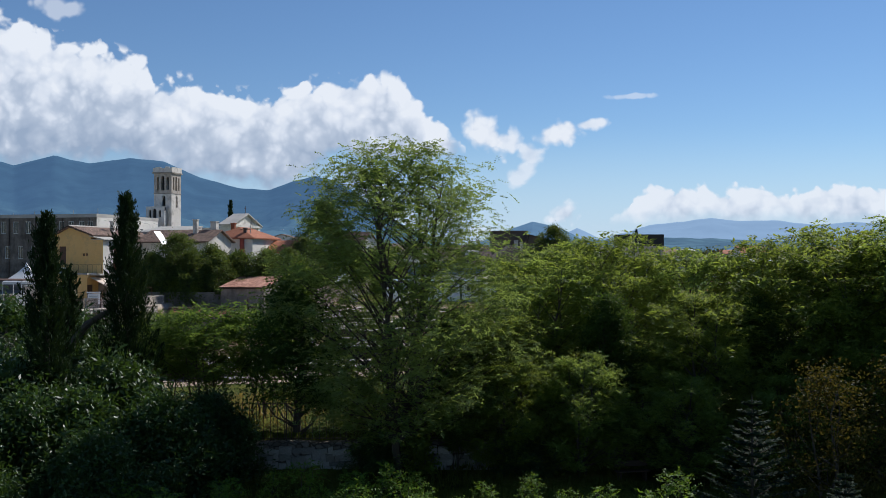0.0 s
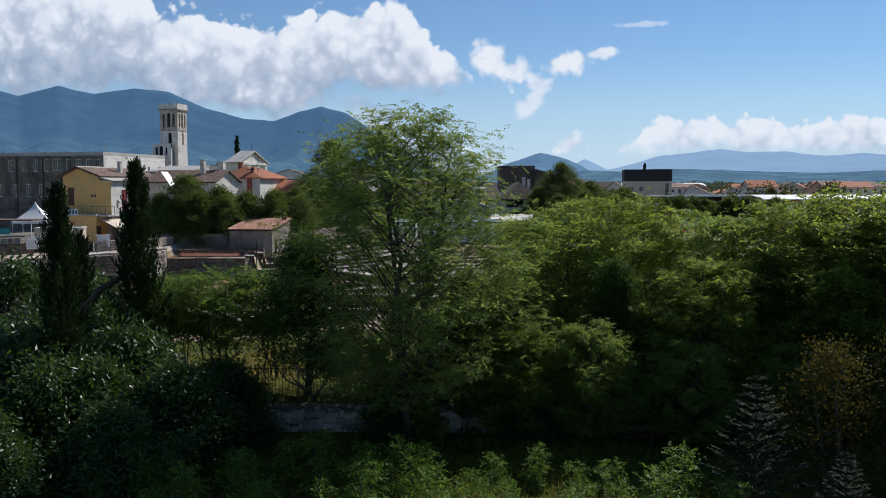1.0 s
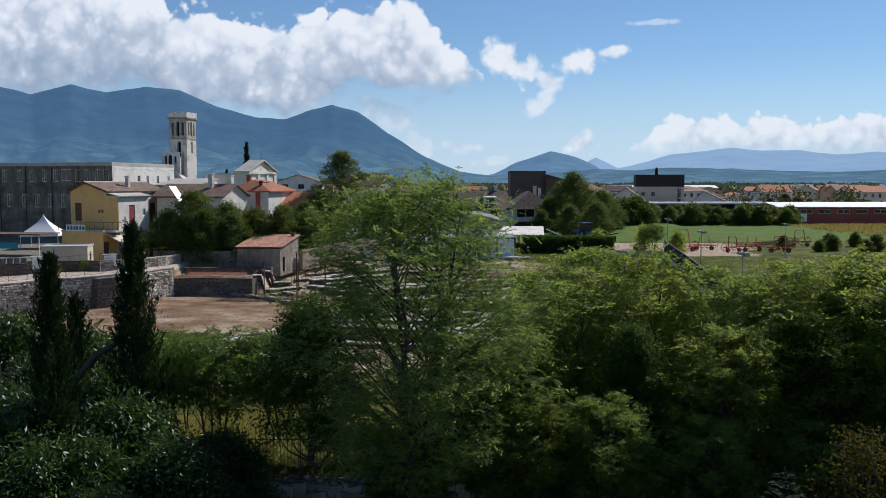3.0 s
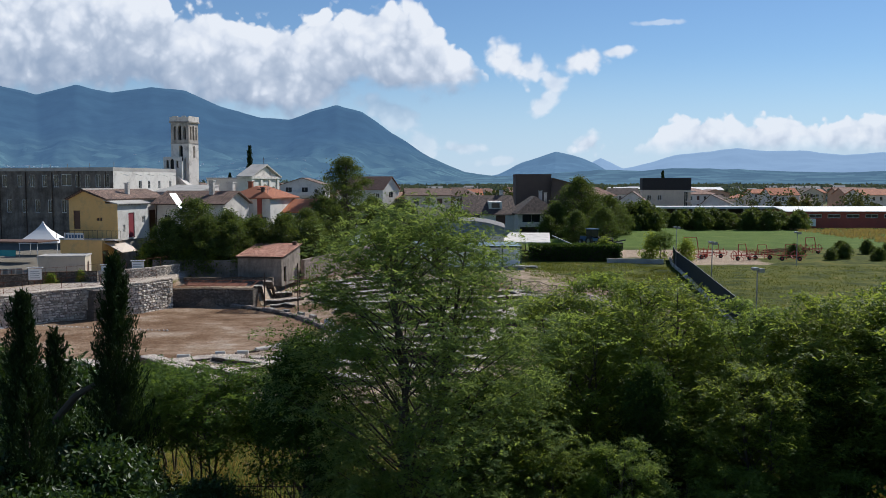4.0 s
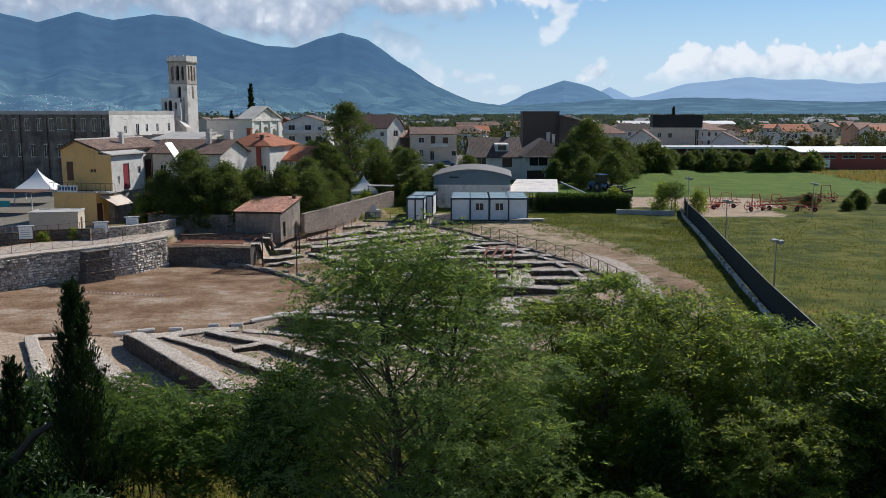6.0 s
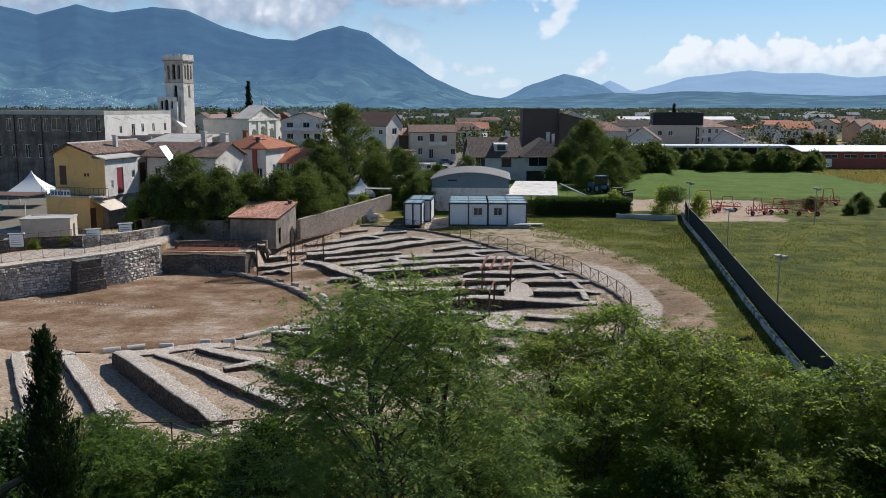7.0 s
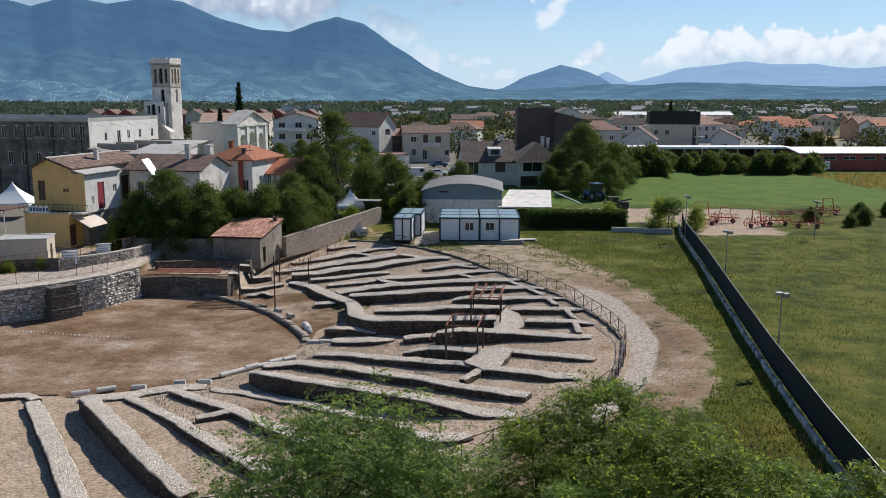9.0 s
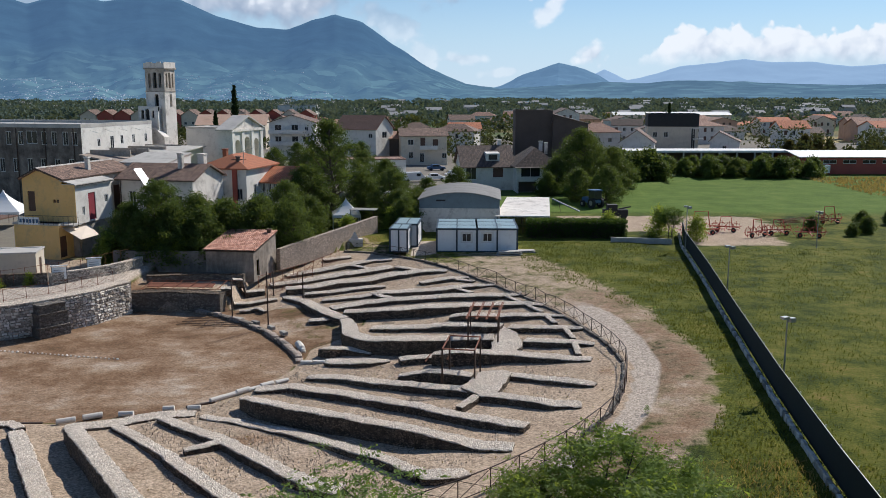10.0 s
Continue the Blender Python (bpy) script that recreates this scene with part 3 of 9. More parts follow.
zc.data.foreach_set("color", np.stack([dirt_shade, gravel, pale, town], -1).astype(np.float32).ravel())
me.materials.append(ground_material())
ground = new("ground", me)
smooth(ground)
tagged(ground, "grassy ground with a brown earth arena, gravel and far fields", "ground", kind="structure")


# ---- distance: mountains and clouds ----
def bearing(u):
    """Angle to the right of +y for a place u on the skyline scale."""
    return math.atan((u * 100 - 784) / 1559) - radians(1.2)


def mountain_material(name, top, low, haze_glow, strength, contrast=1.0):
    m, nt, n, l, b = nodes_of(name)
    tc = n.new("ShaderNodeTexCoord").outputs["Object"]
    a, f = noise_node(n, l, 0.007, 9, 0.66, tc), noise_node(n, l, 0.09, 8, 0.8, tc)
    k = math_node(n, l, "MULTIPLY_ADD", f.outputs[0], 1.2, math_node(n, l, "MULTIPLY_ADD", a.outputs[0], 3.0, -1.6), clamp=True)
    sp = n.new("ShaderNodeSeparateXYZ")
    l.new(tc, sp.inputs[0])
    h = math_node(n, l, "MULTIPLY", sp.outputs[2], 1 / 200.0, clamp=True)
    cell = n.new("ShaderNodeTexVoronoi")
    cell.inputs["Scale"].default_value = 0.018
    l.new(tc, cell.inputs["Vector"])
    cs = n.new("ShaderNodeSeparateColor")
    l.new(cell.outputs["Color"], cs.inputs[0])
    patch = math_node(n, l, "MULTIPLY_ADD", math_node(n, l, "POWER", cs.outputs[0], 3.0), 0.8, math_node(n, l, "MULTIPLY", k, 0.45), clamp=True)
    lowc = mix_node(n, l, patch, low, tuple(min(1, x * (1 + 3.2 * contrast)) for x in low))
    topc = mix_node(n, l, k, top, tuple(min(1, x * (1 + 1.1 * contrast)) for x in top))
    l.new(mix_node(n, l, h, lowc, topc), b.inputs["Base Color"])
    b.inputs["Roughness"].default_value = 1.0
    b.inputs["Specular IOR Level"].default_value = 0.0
    # bluish emission stands in for aerial haze
    b.inputs["Emission Color"].default_value = rgb(haze_glow)
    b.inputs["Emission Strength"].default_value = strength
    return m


SLOPES = {}


def mountain(name, label, us, vs, r_top, r_foot, mat, seed, foot=0.0, ease=1.6, bumps=40.0):
    u = np.linspace(us[0], us[-1], 260)
    k = np.linspace(0, 1, 46)
    h = np.interp(u, us, vs) * r_top / 15.59 * np.cos(np.arctan((u * 100 - 784) / 1559)) + 11
    az = np.array([bearing(q) for q in u])
    verts = []
    for i, a in enumerate(az):
        for t in k:
            r = r_foot + (r_top - r_foot) * t
            z = foot * 0 + h[i] * t ** ease
            w = noise.fractal((a * 11 + seed, t * 5.5, seed), 1.0, 2.1, 6) * bumps * (4 * t * (1 - t)) ** 0.8
            w += noise.ridged_multi_fractal((a * 13 + t * 1.3 + seed, t * 3.6 - a * 3, 1.0), 1.0, 2.0, 4, 1.0, 2.0) * bumps * 0.3 * t * (1 - t) * 3
            z += w * min(1, h[i] / 150) + noise.noise((a * 60, seed, 0.0)) * 4 * t * min(1, h[i] / 100)
            verts.append((r * math.sin(a), r * math.cos(a), max(z, -2) + 0.5))
        verts.append(((r_top + 150) * math.sin(a), (r_top + 150) * math.cos(a), -5.0))
    c = len(k) + 1
    SLOPES[name] = (u, k, np.array(verts).reshape(len(u), c, 3))
    g = Geo().add(verts, [(i * c + j, (i + 1) * c + j, (i + 1) * c + j + 1, i * c + j + 1) for i in range(len(u) - 1) for j in range(c - 1)])
    ob = part(name, g, mat)
    smooth(ob)
    return tagged(ob, label, "mountain", kind="structure")


# each slope carries its haze as a blue glow in the material
M_MOUNT = mountain_material("hazed_wooded_mountain", (0.012, 0.024, 0.03), (0.026, 0.042, 0.034), (0.16, 0.31, 0.56), 0.37, 1.0)
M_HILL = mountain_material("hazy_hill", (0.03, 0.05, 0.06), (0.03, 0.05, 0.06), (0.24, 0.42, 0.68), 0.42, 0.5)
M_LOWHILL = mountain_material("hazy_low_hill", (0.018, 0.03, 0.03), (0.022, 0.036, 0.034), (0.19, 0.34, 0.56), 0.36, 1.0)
M_FARHILL = mountain_material("hazed_far_ridge", (0.05, 0.07, 0.09), (0.05, 0.07, 0.09), (0.42, 0.6, 0.85), 0.62, 0.1)
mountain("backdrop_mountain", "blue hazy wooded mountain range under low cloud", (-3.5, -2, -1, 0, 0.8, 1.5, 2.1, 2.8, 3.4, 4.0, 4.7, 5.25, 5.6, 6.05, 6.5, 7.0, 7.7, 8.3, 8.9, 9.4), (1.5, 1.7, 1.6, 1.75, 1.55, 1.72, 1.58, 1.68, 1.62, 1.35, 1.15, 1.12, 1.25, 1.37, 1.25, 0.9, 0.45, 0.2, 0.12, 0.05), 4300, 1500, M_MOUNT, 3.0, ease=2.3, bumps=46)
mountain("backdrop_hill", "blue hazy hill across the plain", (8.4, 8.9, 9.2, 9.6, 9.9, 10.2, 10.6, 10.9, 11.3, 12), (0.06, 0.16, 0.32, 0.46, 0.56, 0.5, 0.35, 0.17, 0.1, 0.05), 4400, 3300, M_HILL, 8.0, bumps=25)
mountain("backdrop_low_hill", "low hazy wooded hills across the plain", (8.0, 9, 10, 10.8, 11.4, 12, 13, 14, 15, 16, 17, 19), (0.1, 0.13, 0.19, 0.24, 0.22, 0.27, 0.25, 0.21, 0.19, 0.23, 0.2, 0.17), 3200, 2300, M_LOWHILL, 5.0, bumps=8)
mountain("backdrop_ridge", "pale far mountain ridge in painted blue haze", (10, 10.4, 10.7, 11.1, 11.5, 12, 12.6, 13.1, 13.6, 14.2, 15, 15.7, 16.4, 17.4, 19), (0.1, 0.3, 0.45, 0.26, 0.34, 0.5, 0.56, 0.62, 0.57, 0.58, 0.5, 0.55, 0.5, 0.45, 0.4), 4600, 3900, M_FARHILL, 12.0, bumps=25)


def cloud_material():
    m = bpy.data.materials.new("cumulus_cloud")
    m.use_nodes = True
    n, l = m.node_tree.nodes, m.node_tree.links
    n.remove(n["Principled BSDF"])
    uv = n.new("ShaderNodeTexCoord").outputs["UV"]
    sp = n.new("ShaderNodeSeparateXYZ")
    l.new(uv, sp.inputs[0])
    u, v = sp.outputs[0], sp.outputs[1]
    n1 = noise_node(n, l, 1.5, 7, 0.5, uv)
    n2 = noise_node(n, l, 0.8, 9, 0.6, uv)
    vo = n.new("ShaderNodeTexVoronoi")
    vo.feature = "SMOOTH_F1"
    vo.inputs["Scale"].default_value, vo.inputs["Smoothness"].default_value = 3.0, 0.5
    vo.inputs["Detail"].default_value, vo.inputs["Roughness"].default_value = 1.8, 0.5
    wv = n.new("ShaderNodeVectorMath")
    wv.operation = "MULTIPLY_ADD"
    l.new(n1.outputs["Color"], wv.inputs[0])
    wv.inputs[1].default_value = (0.35, 0.35, 0)
    l.new(uv, wv.inputs[2])
    l.new(wv.outputs[0], vo.inputs["Vector"])
    puff = math_node(n, l, "SUBTRACT", 0.45, vo.outputs["Distance"])
    edge = math_node(n, l, "MULTIPLY_ADD", math_node(n, l, "SUBTRACT", n1.outputs[0], 0.5), 0.4, math_node(n, l, "MULTIPLY_ADD", puff, 0.52, 0.36))

    edge0, edge = edge, math_node(n, l, "MINIMUM", edge, 0.27)

    def curve(lo, hi, stops, top):
        k = math_node(n, l, "MULTIPLY_ADD", u, 1 / (hi - lo), -lo / (hi - lo), clamp=True)
        r = ramp_node(n, l, k, [((a - lo) / (hi - lo), float(b / top)) for a, b in stops])
        return math_node(n, l, "MULTIPLY", r.outputs[0], top)

    def soft(x, width):
        s = n.new("ShaderNodeMapRange")
        s.interpolation_type = "SMOOTHSTEP"
        s.inputs["From Min"].default_value, s.inputs["From Max"].default_value = 0.0, width
        l.new(x, s.inputs["Value"])
        return s.outputs[0]

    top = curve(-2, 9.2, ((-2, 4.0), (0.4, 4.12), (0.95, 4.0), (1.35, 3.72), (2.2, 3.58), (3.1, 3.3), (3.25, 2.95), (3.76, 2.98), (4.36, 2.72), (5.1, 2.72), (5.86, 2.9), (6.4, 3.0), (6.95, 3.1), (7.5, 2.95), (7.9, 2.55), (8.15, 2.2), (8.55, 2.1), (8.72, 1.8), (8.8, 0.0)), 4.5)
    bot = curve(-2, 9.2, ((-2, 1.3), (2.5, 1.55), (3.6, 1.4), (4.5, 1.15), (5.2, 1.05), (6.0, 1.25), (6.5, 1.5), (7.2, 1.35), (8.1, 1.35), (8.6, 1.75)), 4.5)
    over = math_node(n, l, "ADD", math_node(n, l, "SUBTRACT", top, v), edge)
    under = math_node(n, l, "ADD", math_node(n, l, "SUBTRACT", v, bot), math_node(n, l, "MULTIPLY", math_node(n, l, "SUBTRACT", n1.outputs[0], 0.5), 1.2))
    dens = math_node(n, l, "MULTIPLY", soft(over, 0.16), soft(under, 0.35))
    # cloud shading, painted: 0 at the top edge, 1 at the base
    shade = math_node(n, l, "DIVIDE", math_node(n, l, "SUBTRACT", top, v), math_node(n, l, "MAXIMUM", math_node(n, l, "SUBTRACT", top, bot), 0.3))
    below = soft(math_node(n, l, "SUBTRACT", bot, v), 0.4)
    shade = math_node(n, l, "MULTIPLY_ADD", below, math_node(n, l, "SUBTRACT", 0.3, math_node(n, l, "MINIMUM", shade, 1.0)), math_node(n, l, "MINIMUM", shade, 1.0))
    right = soft(math_node(n, l, "SUBTRACT", u, 8.75), 0.1)
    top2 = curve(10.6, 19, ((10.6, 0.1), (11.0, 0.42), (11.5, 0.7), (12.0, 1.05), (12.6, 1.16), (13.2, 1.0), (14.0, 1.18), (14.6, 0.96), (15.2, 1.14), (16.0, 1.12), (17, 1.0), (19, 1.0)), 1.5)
    o2 = math_node(n, l, "ADD", math_node(n, l, "SUBTRACT", top2, v), math_node(n, l, "MULTIPLY", edge0, 0.6))
    u2 = math_node(n, l, "ADD", math_node(n, l, "SUBTRACT", v, 0.42), math_node(n, l, "MULTIPLY", math_node(n, l, "SUBTRACT", n1.outputs[0], 0.5), 0.5))
    gate = soft(math_node(n, l, "SUBTRACT", u, 10.7), 0.3)
    bank = math_node(n, l, "MULTIPLY", gate, soft(math_node(n, l, "SUBTRACT", 1.55, v), 0.2))
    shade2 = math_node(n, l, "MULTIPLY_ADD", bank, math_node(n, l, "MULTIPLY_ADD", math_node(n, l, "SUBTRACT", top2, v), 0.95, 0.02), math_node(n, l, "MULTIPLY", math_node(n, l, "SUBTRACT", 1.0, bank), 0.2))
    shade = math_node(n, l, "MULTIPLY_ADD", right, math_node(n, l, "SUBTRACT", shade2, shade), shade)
    d2 = math_node(n, l, "MULTIPLY", math_node(n, l, "MULTIPLY", soft(o2, 0.1), soft(u2, 0.4)), gate)
    dens = math_node(n, l, "MAXIMUM", dens, math_node(n, l, "MULTIPLY", d2, 0.92))
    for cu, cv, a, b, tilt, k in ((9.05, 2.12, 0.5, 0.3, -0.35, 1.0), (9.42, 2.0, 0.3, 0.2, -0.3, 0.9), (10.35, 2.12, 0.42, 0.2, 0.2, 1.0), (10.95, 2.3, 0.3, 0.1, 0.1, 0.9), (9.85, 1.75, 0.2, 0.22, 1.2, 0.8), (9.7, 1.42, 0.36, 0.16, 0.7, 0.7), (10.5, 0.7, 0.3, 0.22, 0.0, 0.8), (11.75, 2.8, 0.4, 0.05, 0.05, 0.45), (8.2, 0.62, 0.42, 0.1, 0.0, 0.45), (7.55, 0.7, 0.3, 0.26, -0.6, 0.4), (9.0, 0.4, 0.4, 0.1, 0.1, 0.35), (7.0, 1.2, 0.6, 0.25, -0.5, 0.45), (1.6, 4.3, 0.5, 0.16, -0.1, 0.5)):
        du, dv = math_node(n, l, "SUBTRACT", u, cu), math_node(n, l, "SUBTRACT", v, cv)
        c, s = math.cos(tilt), math.sin(tilt)
        p = math_node(n, l, "MULTIPLY_ADD", du, c / a, math_node(n, l, "MULTIPLY", dv, s / a))
        q = math_node(n, l, "MULTIPLY_ADD", du, -s / b, math_node(n, l, "MULTIPLY", dv, c / b))
        rr = math_node(n, l, "SQRT", math_node(n, l, "MULTIPLY_ADD", p, p, math_node(n, l, "MULTIPLY", q, q)))
        e = math_node(n, l, "ADD", math_node(n, l, "SUBTRACT", 0.9, rr), math_node(n, l, "MULTIPLY_ADD", edge0, 2.1, -0.02))
        dens = math_node(n, l, "MAXIMUM", dens, math_node(n, l, "MULTIPLY", soft(e, 0.7), k))
    # lit tops and shaded bases go into the emission colour
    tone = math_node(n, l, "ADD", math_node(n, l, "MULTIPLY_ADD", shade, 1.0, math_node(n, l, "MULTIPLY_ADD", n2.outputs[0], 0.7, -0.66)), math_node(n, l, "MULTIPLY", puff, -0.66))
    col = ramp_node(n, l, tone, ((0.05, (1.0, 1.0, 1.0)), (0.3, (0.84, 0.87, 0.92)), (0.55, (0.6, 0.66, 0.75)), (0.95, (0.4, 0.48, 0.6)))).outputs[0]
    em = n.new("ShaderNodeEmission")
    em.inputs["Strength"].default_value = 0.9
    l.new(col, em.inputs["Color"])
    tr = n.new("ShaderNodeBsdfTransparent")
    ms = n.new("ShaderNodeMixShader")
    # horizon haze, painted as a pale blue glow low on the backdrop
    hz = n.new("ShaderNodeEmission")
    hz.inputs["Color"].default_value, hz.inputs["Strength"].default_value = (0.62, 0.78, 0.95, 1), 0.9
    low = n.new("ShaderNodeMixShader")
    l.new(math_node(n, l, "MULTIPLY", soft(math_node(n, l, "SUBTRACT", 2.4, v), 2.4), 0.75), low.inputs[0])
    l.new(tr.outputs[0], low.inputs[1])
    l.new(hz.outputs[0], low.inputs[2])
    l.new(dens, ms.inputs[0])
    l.new(low.outputs[0], ms.inputs[1])
    l.new(em.outputs[0], ms.inputs[2])
    l.new(ms.outputs[0], n["Material Output"].inputs["Surface"])
    return m


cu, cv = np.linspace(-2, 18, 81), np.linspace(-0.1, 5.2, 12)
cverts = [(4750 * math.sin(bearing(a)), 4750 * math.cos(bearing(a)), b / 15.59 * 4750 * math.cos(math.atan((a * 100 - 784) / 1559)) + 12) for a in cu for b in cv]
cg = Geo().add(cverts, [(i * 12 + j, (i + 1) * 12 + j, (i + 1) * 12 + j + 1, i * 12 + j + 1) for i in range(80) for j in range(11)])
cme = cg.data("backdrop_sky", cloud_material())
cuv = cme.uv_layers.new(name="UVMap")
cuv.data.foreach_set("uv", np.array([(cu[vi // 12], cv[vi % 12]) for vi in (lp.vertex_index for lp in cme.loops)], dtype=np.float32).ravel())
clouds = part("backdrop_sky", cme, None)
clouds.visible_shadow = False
tagged(clouds, "bright cumulus clouds with painted grey undersides in a blue sky", "clouds", kind="structure")


# ---- the theatre ----
def gz(x, y):
    return float(ground_z(x, y))


def pebble(geo, p, rnd, big=1.0):
    """One small rough stone resting at p."""
    s = rnd.choice((0.024, 0.03, 0.038, 0.048)) * rnd.uniform(0.8, 1.2) * big
    a = rnd.uniform(0, 6.28)
    ca, sa = math.cos(a), math.sin(a)
    q = [(ca * x * s - sa * y * s, sa * x * s + ca * y * s) for x, y in ((-1, -0.8), (1, -0.7), (0.9, 0.8), (-0.9, 0.7))]
    h = s * rnd.uniform(0.5, 1.0)
    vs = [(p.x + x, p.y + y, p.z - 0.03) for x, y in q] + [(p.x + x * rnd.uniform(0.5, 0.75), p.y + y * rnd.uniform(0.5, 0.75), p.z + h * rnd.uniform(0.7, 1.1)) for x, y in q]
    geo.add(vs, [(0, 1, 5, 4), (1, 2, 6, 5), (2, 3, 7, 6), (3, 0, 4, 7), (4, 5, 6, 7)])


def pebble_mesh(name, pos, rng, mat, lo=0.03, hi=0.065):
    """Many small rough stones in one mesh, resting at the given places."""
    n = len(pos)
    s = rng.uniform(lo, hi, (n, 1))
    a = rng.uniform(0, 6.28, (n, 1)) + np.array([[0.7, 2.3, 3.9, 5.4]]) + rng.uniform(-0.3, 0.3, (n, 4))
    rx, ry = np.cos(a) * s * rng.uniform(0.8, 1.25, (n, 4)), np.sin(a) * s * rng.uniform(0.8, 1.25, (n, 4))
    low = np.stack([pos[:, :1] + rx, pos[:, 1:2] + ry, np.repeat(pos[:, 2:] - 0.05, 4, 1)], -1)
    k = rng.uniform(0.45, 0.75, (n, 4))
    high = np.stack([pos[:, :1] + rx * k, pos[:, 1:2] + ry * k, pos[:, 2:] + s * rng.uniform(0.25, 0.6, (n, 4))], -1)
    v = np.concatenate([low, high], 1).reshape(-1, 3)
    f = np.array([(0, 1, 5, 4), (1, 2, 6, 5), (2, 3, 7, 6), (3, 0, 4, 7), (4, 5, 6, 7)])
    f = (np.arange(n)[:, None, None] * 8 + f[None]).reshape(-1)
    me = bpy.data.meshes.new(name)
    me.vertices.add(n * 8)
    me.vertices.foreach_set("co", v.astype(np.float32).ravel())
    me.loops.add(len(f))
    me.loops.foreach_set("vertex_index", f.astype(np.int32))
    me.polygons.add(n * 5)
    me.polygons.foreach_set("loop_start", np.arange(0, n * 20, 4, dtype=np.int32))
    me.materials.append(mat)
    me.update(calc_edges=True)
    return me


def ruin_wall(rows, seed, label="low rubble masonry wall with white gravel capping"):
    """A ragged wall of rubble along rows of (x, y, width, height), with a mounded capping of pale stones."""
    rng = np.random.default_rng(seed + 170)
    R_ = np.array(rows, float)
    ln = np.concatenate([[0], np.cumsum(np.hypot(*(R_[1:, :2] - R_[:-1, :2]).T))])
    n = max(4, int(ln[-1] / 0.28))
    s = np.linspace(0, ln[-1], n + 1)
    x, y, w, h = (np.interp(s, ln, R_[:, i]) for i in range(4))
    dx, dy = np.gradient(x), np.gradient(y)
    m = np.hypot(dx, dy)
    ker = np.array([1, 2, 3, 2, 1]) / 9.0
    sm = lambda v: np.convolve(np.pad(v, 2, mode="edge"), ker, "valid")
    qx, qy = sm(-dy / m), sm(dx / m)
    rough = lambda k, amp, f: np.array([noise.fractal((a * f, seed * 3.7, k), 0.9, 2.1, 4) for a in s]) * amp
    end = np.minimum(1, 0.86 + np.minimum(s, ln[-1] - s) * 0.5)
    wl, wr = w / 2 * end + rough(1.0, 0.075, 0.8), w / 2 * end + rough(2.0, 0.075, 0.8)
    g = ground_z(x, y)
    h = np.maximum(0.05, h + rough(3.0, 0.05, 0.6))
    rings = []
    for off, up in ((wl + 0.04, -0.3), (wl + 0.03, None), (wl, 1.0), (-wr, 1.0), (-wr - 0.03, None), (-wr - 0.04, -0.3)):
        k = off + rng.uniform(-0.035, 0.035, n + 1)
        z = g - 0.3 if up == -0.3 else g + h * (up or 0.5) + (rng.uniform(-0.03, 0.03, n + 1) if up is None else 0)
        rings.append(np.stack([x + qx * k, y + qy * k, z], -1))
    cap = []
    for off, up in ((wl + 0.01, -0.02), (wl * 0.93, 0.03), (wl * 0.0, 0.04), (-wr * 0.93, 0.03), (-wr - 0.01, -0.02)):
        k = off + rng.uniform(-0.03, 0.03, n + 1)
        cap.append(np.stack([x + qx * k, y + qy * k, g + h + up + rng.uniform(-0.018, 0.018, n + 1) * (up > 0)], -1))
    t = thing("ruined_wall", label, "ruined wall", group="radial walls of the theatre")
    # sides take the shade-darkened stone, the top its pale gravel
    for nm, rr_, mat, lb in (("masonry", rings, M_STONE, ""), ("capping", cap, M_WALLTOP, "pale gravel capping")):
        c = len(rr_)
        vs = np.stack(rr_, 1).reshape(-1, 3)
        fs = [(c * i + j, c * i + j + 1, c * (i + 1) + j + 1, c * (i + 1) + j) for i in range(n) for j in range(c - 1)]
        fs += [tuple(range(c))[::-1], tuple(range(c * n, c * n + c))]
        part(nm, Geo().add(vs.tolist(), fs), mat, t, lb)
    area = ln[-1] * float(np.mean(w))
    cnt = int(area * 85)
    u, f = rng.uniform(0, n - 1e-6, cnt), rng.uniform(-1, 1, cnt)
    i = u.astype(int)
    k = (u - i)[:, None]
    mid = cap[2][i] * (1 - k) + cap[2][i + 1] * k
    side = np.where(f[:, None] > 0, cap[1][i] * (1 - k) + cap[1][i + 1] * k, cap[3][i] * (1 - k) + cap[3][i + 1] * k)
    pos = mid + (side - mid) * np.abs(f)[:, None] * 1.04
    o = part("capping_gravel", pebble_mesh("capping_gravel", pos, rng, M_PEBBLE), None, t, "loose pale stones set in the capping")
    o["kind"] = "stuff"
    return t


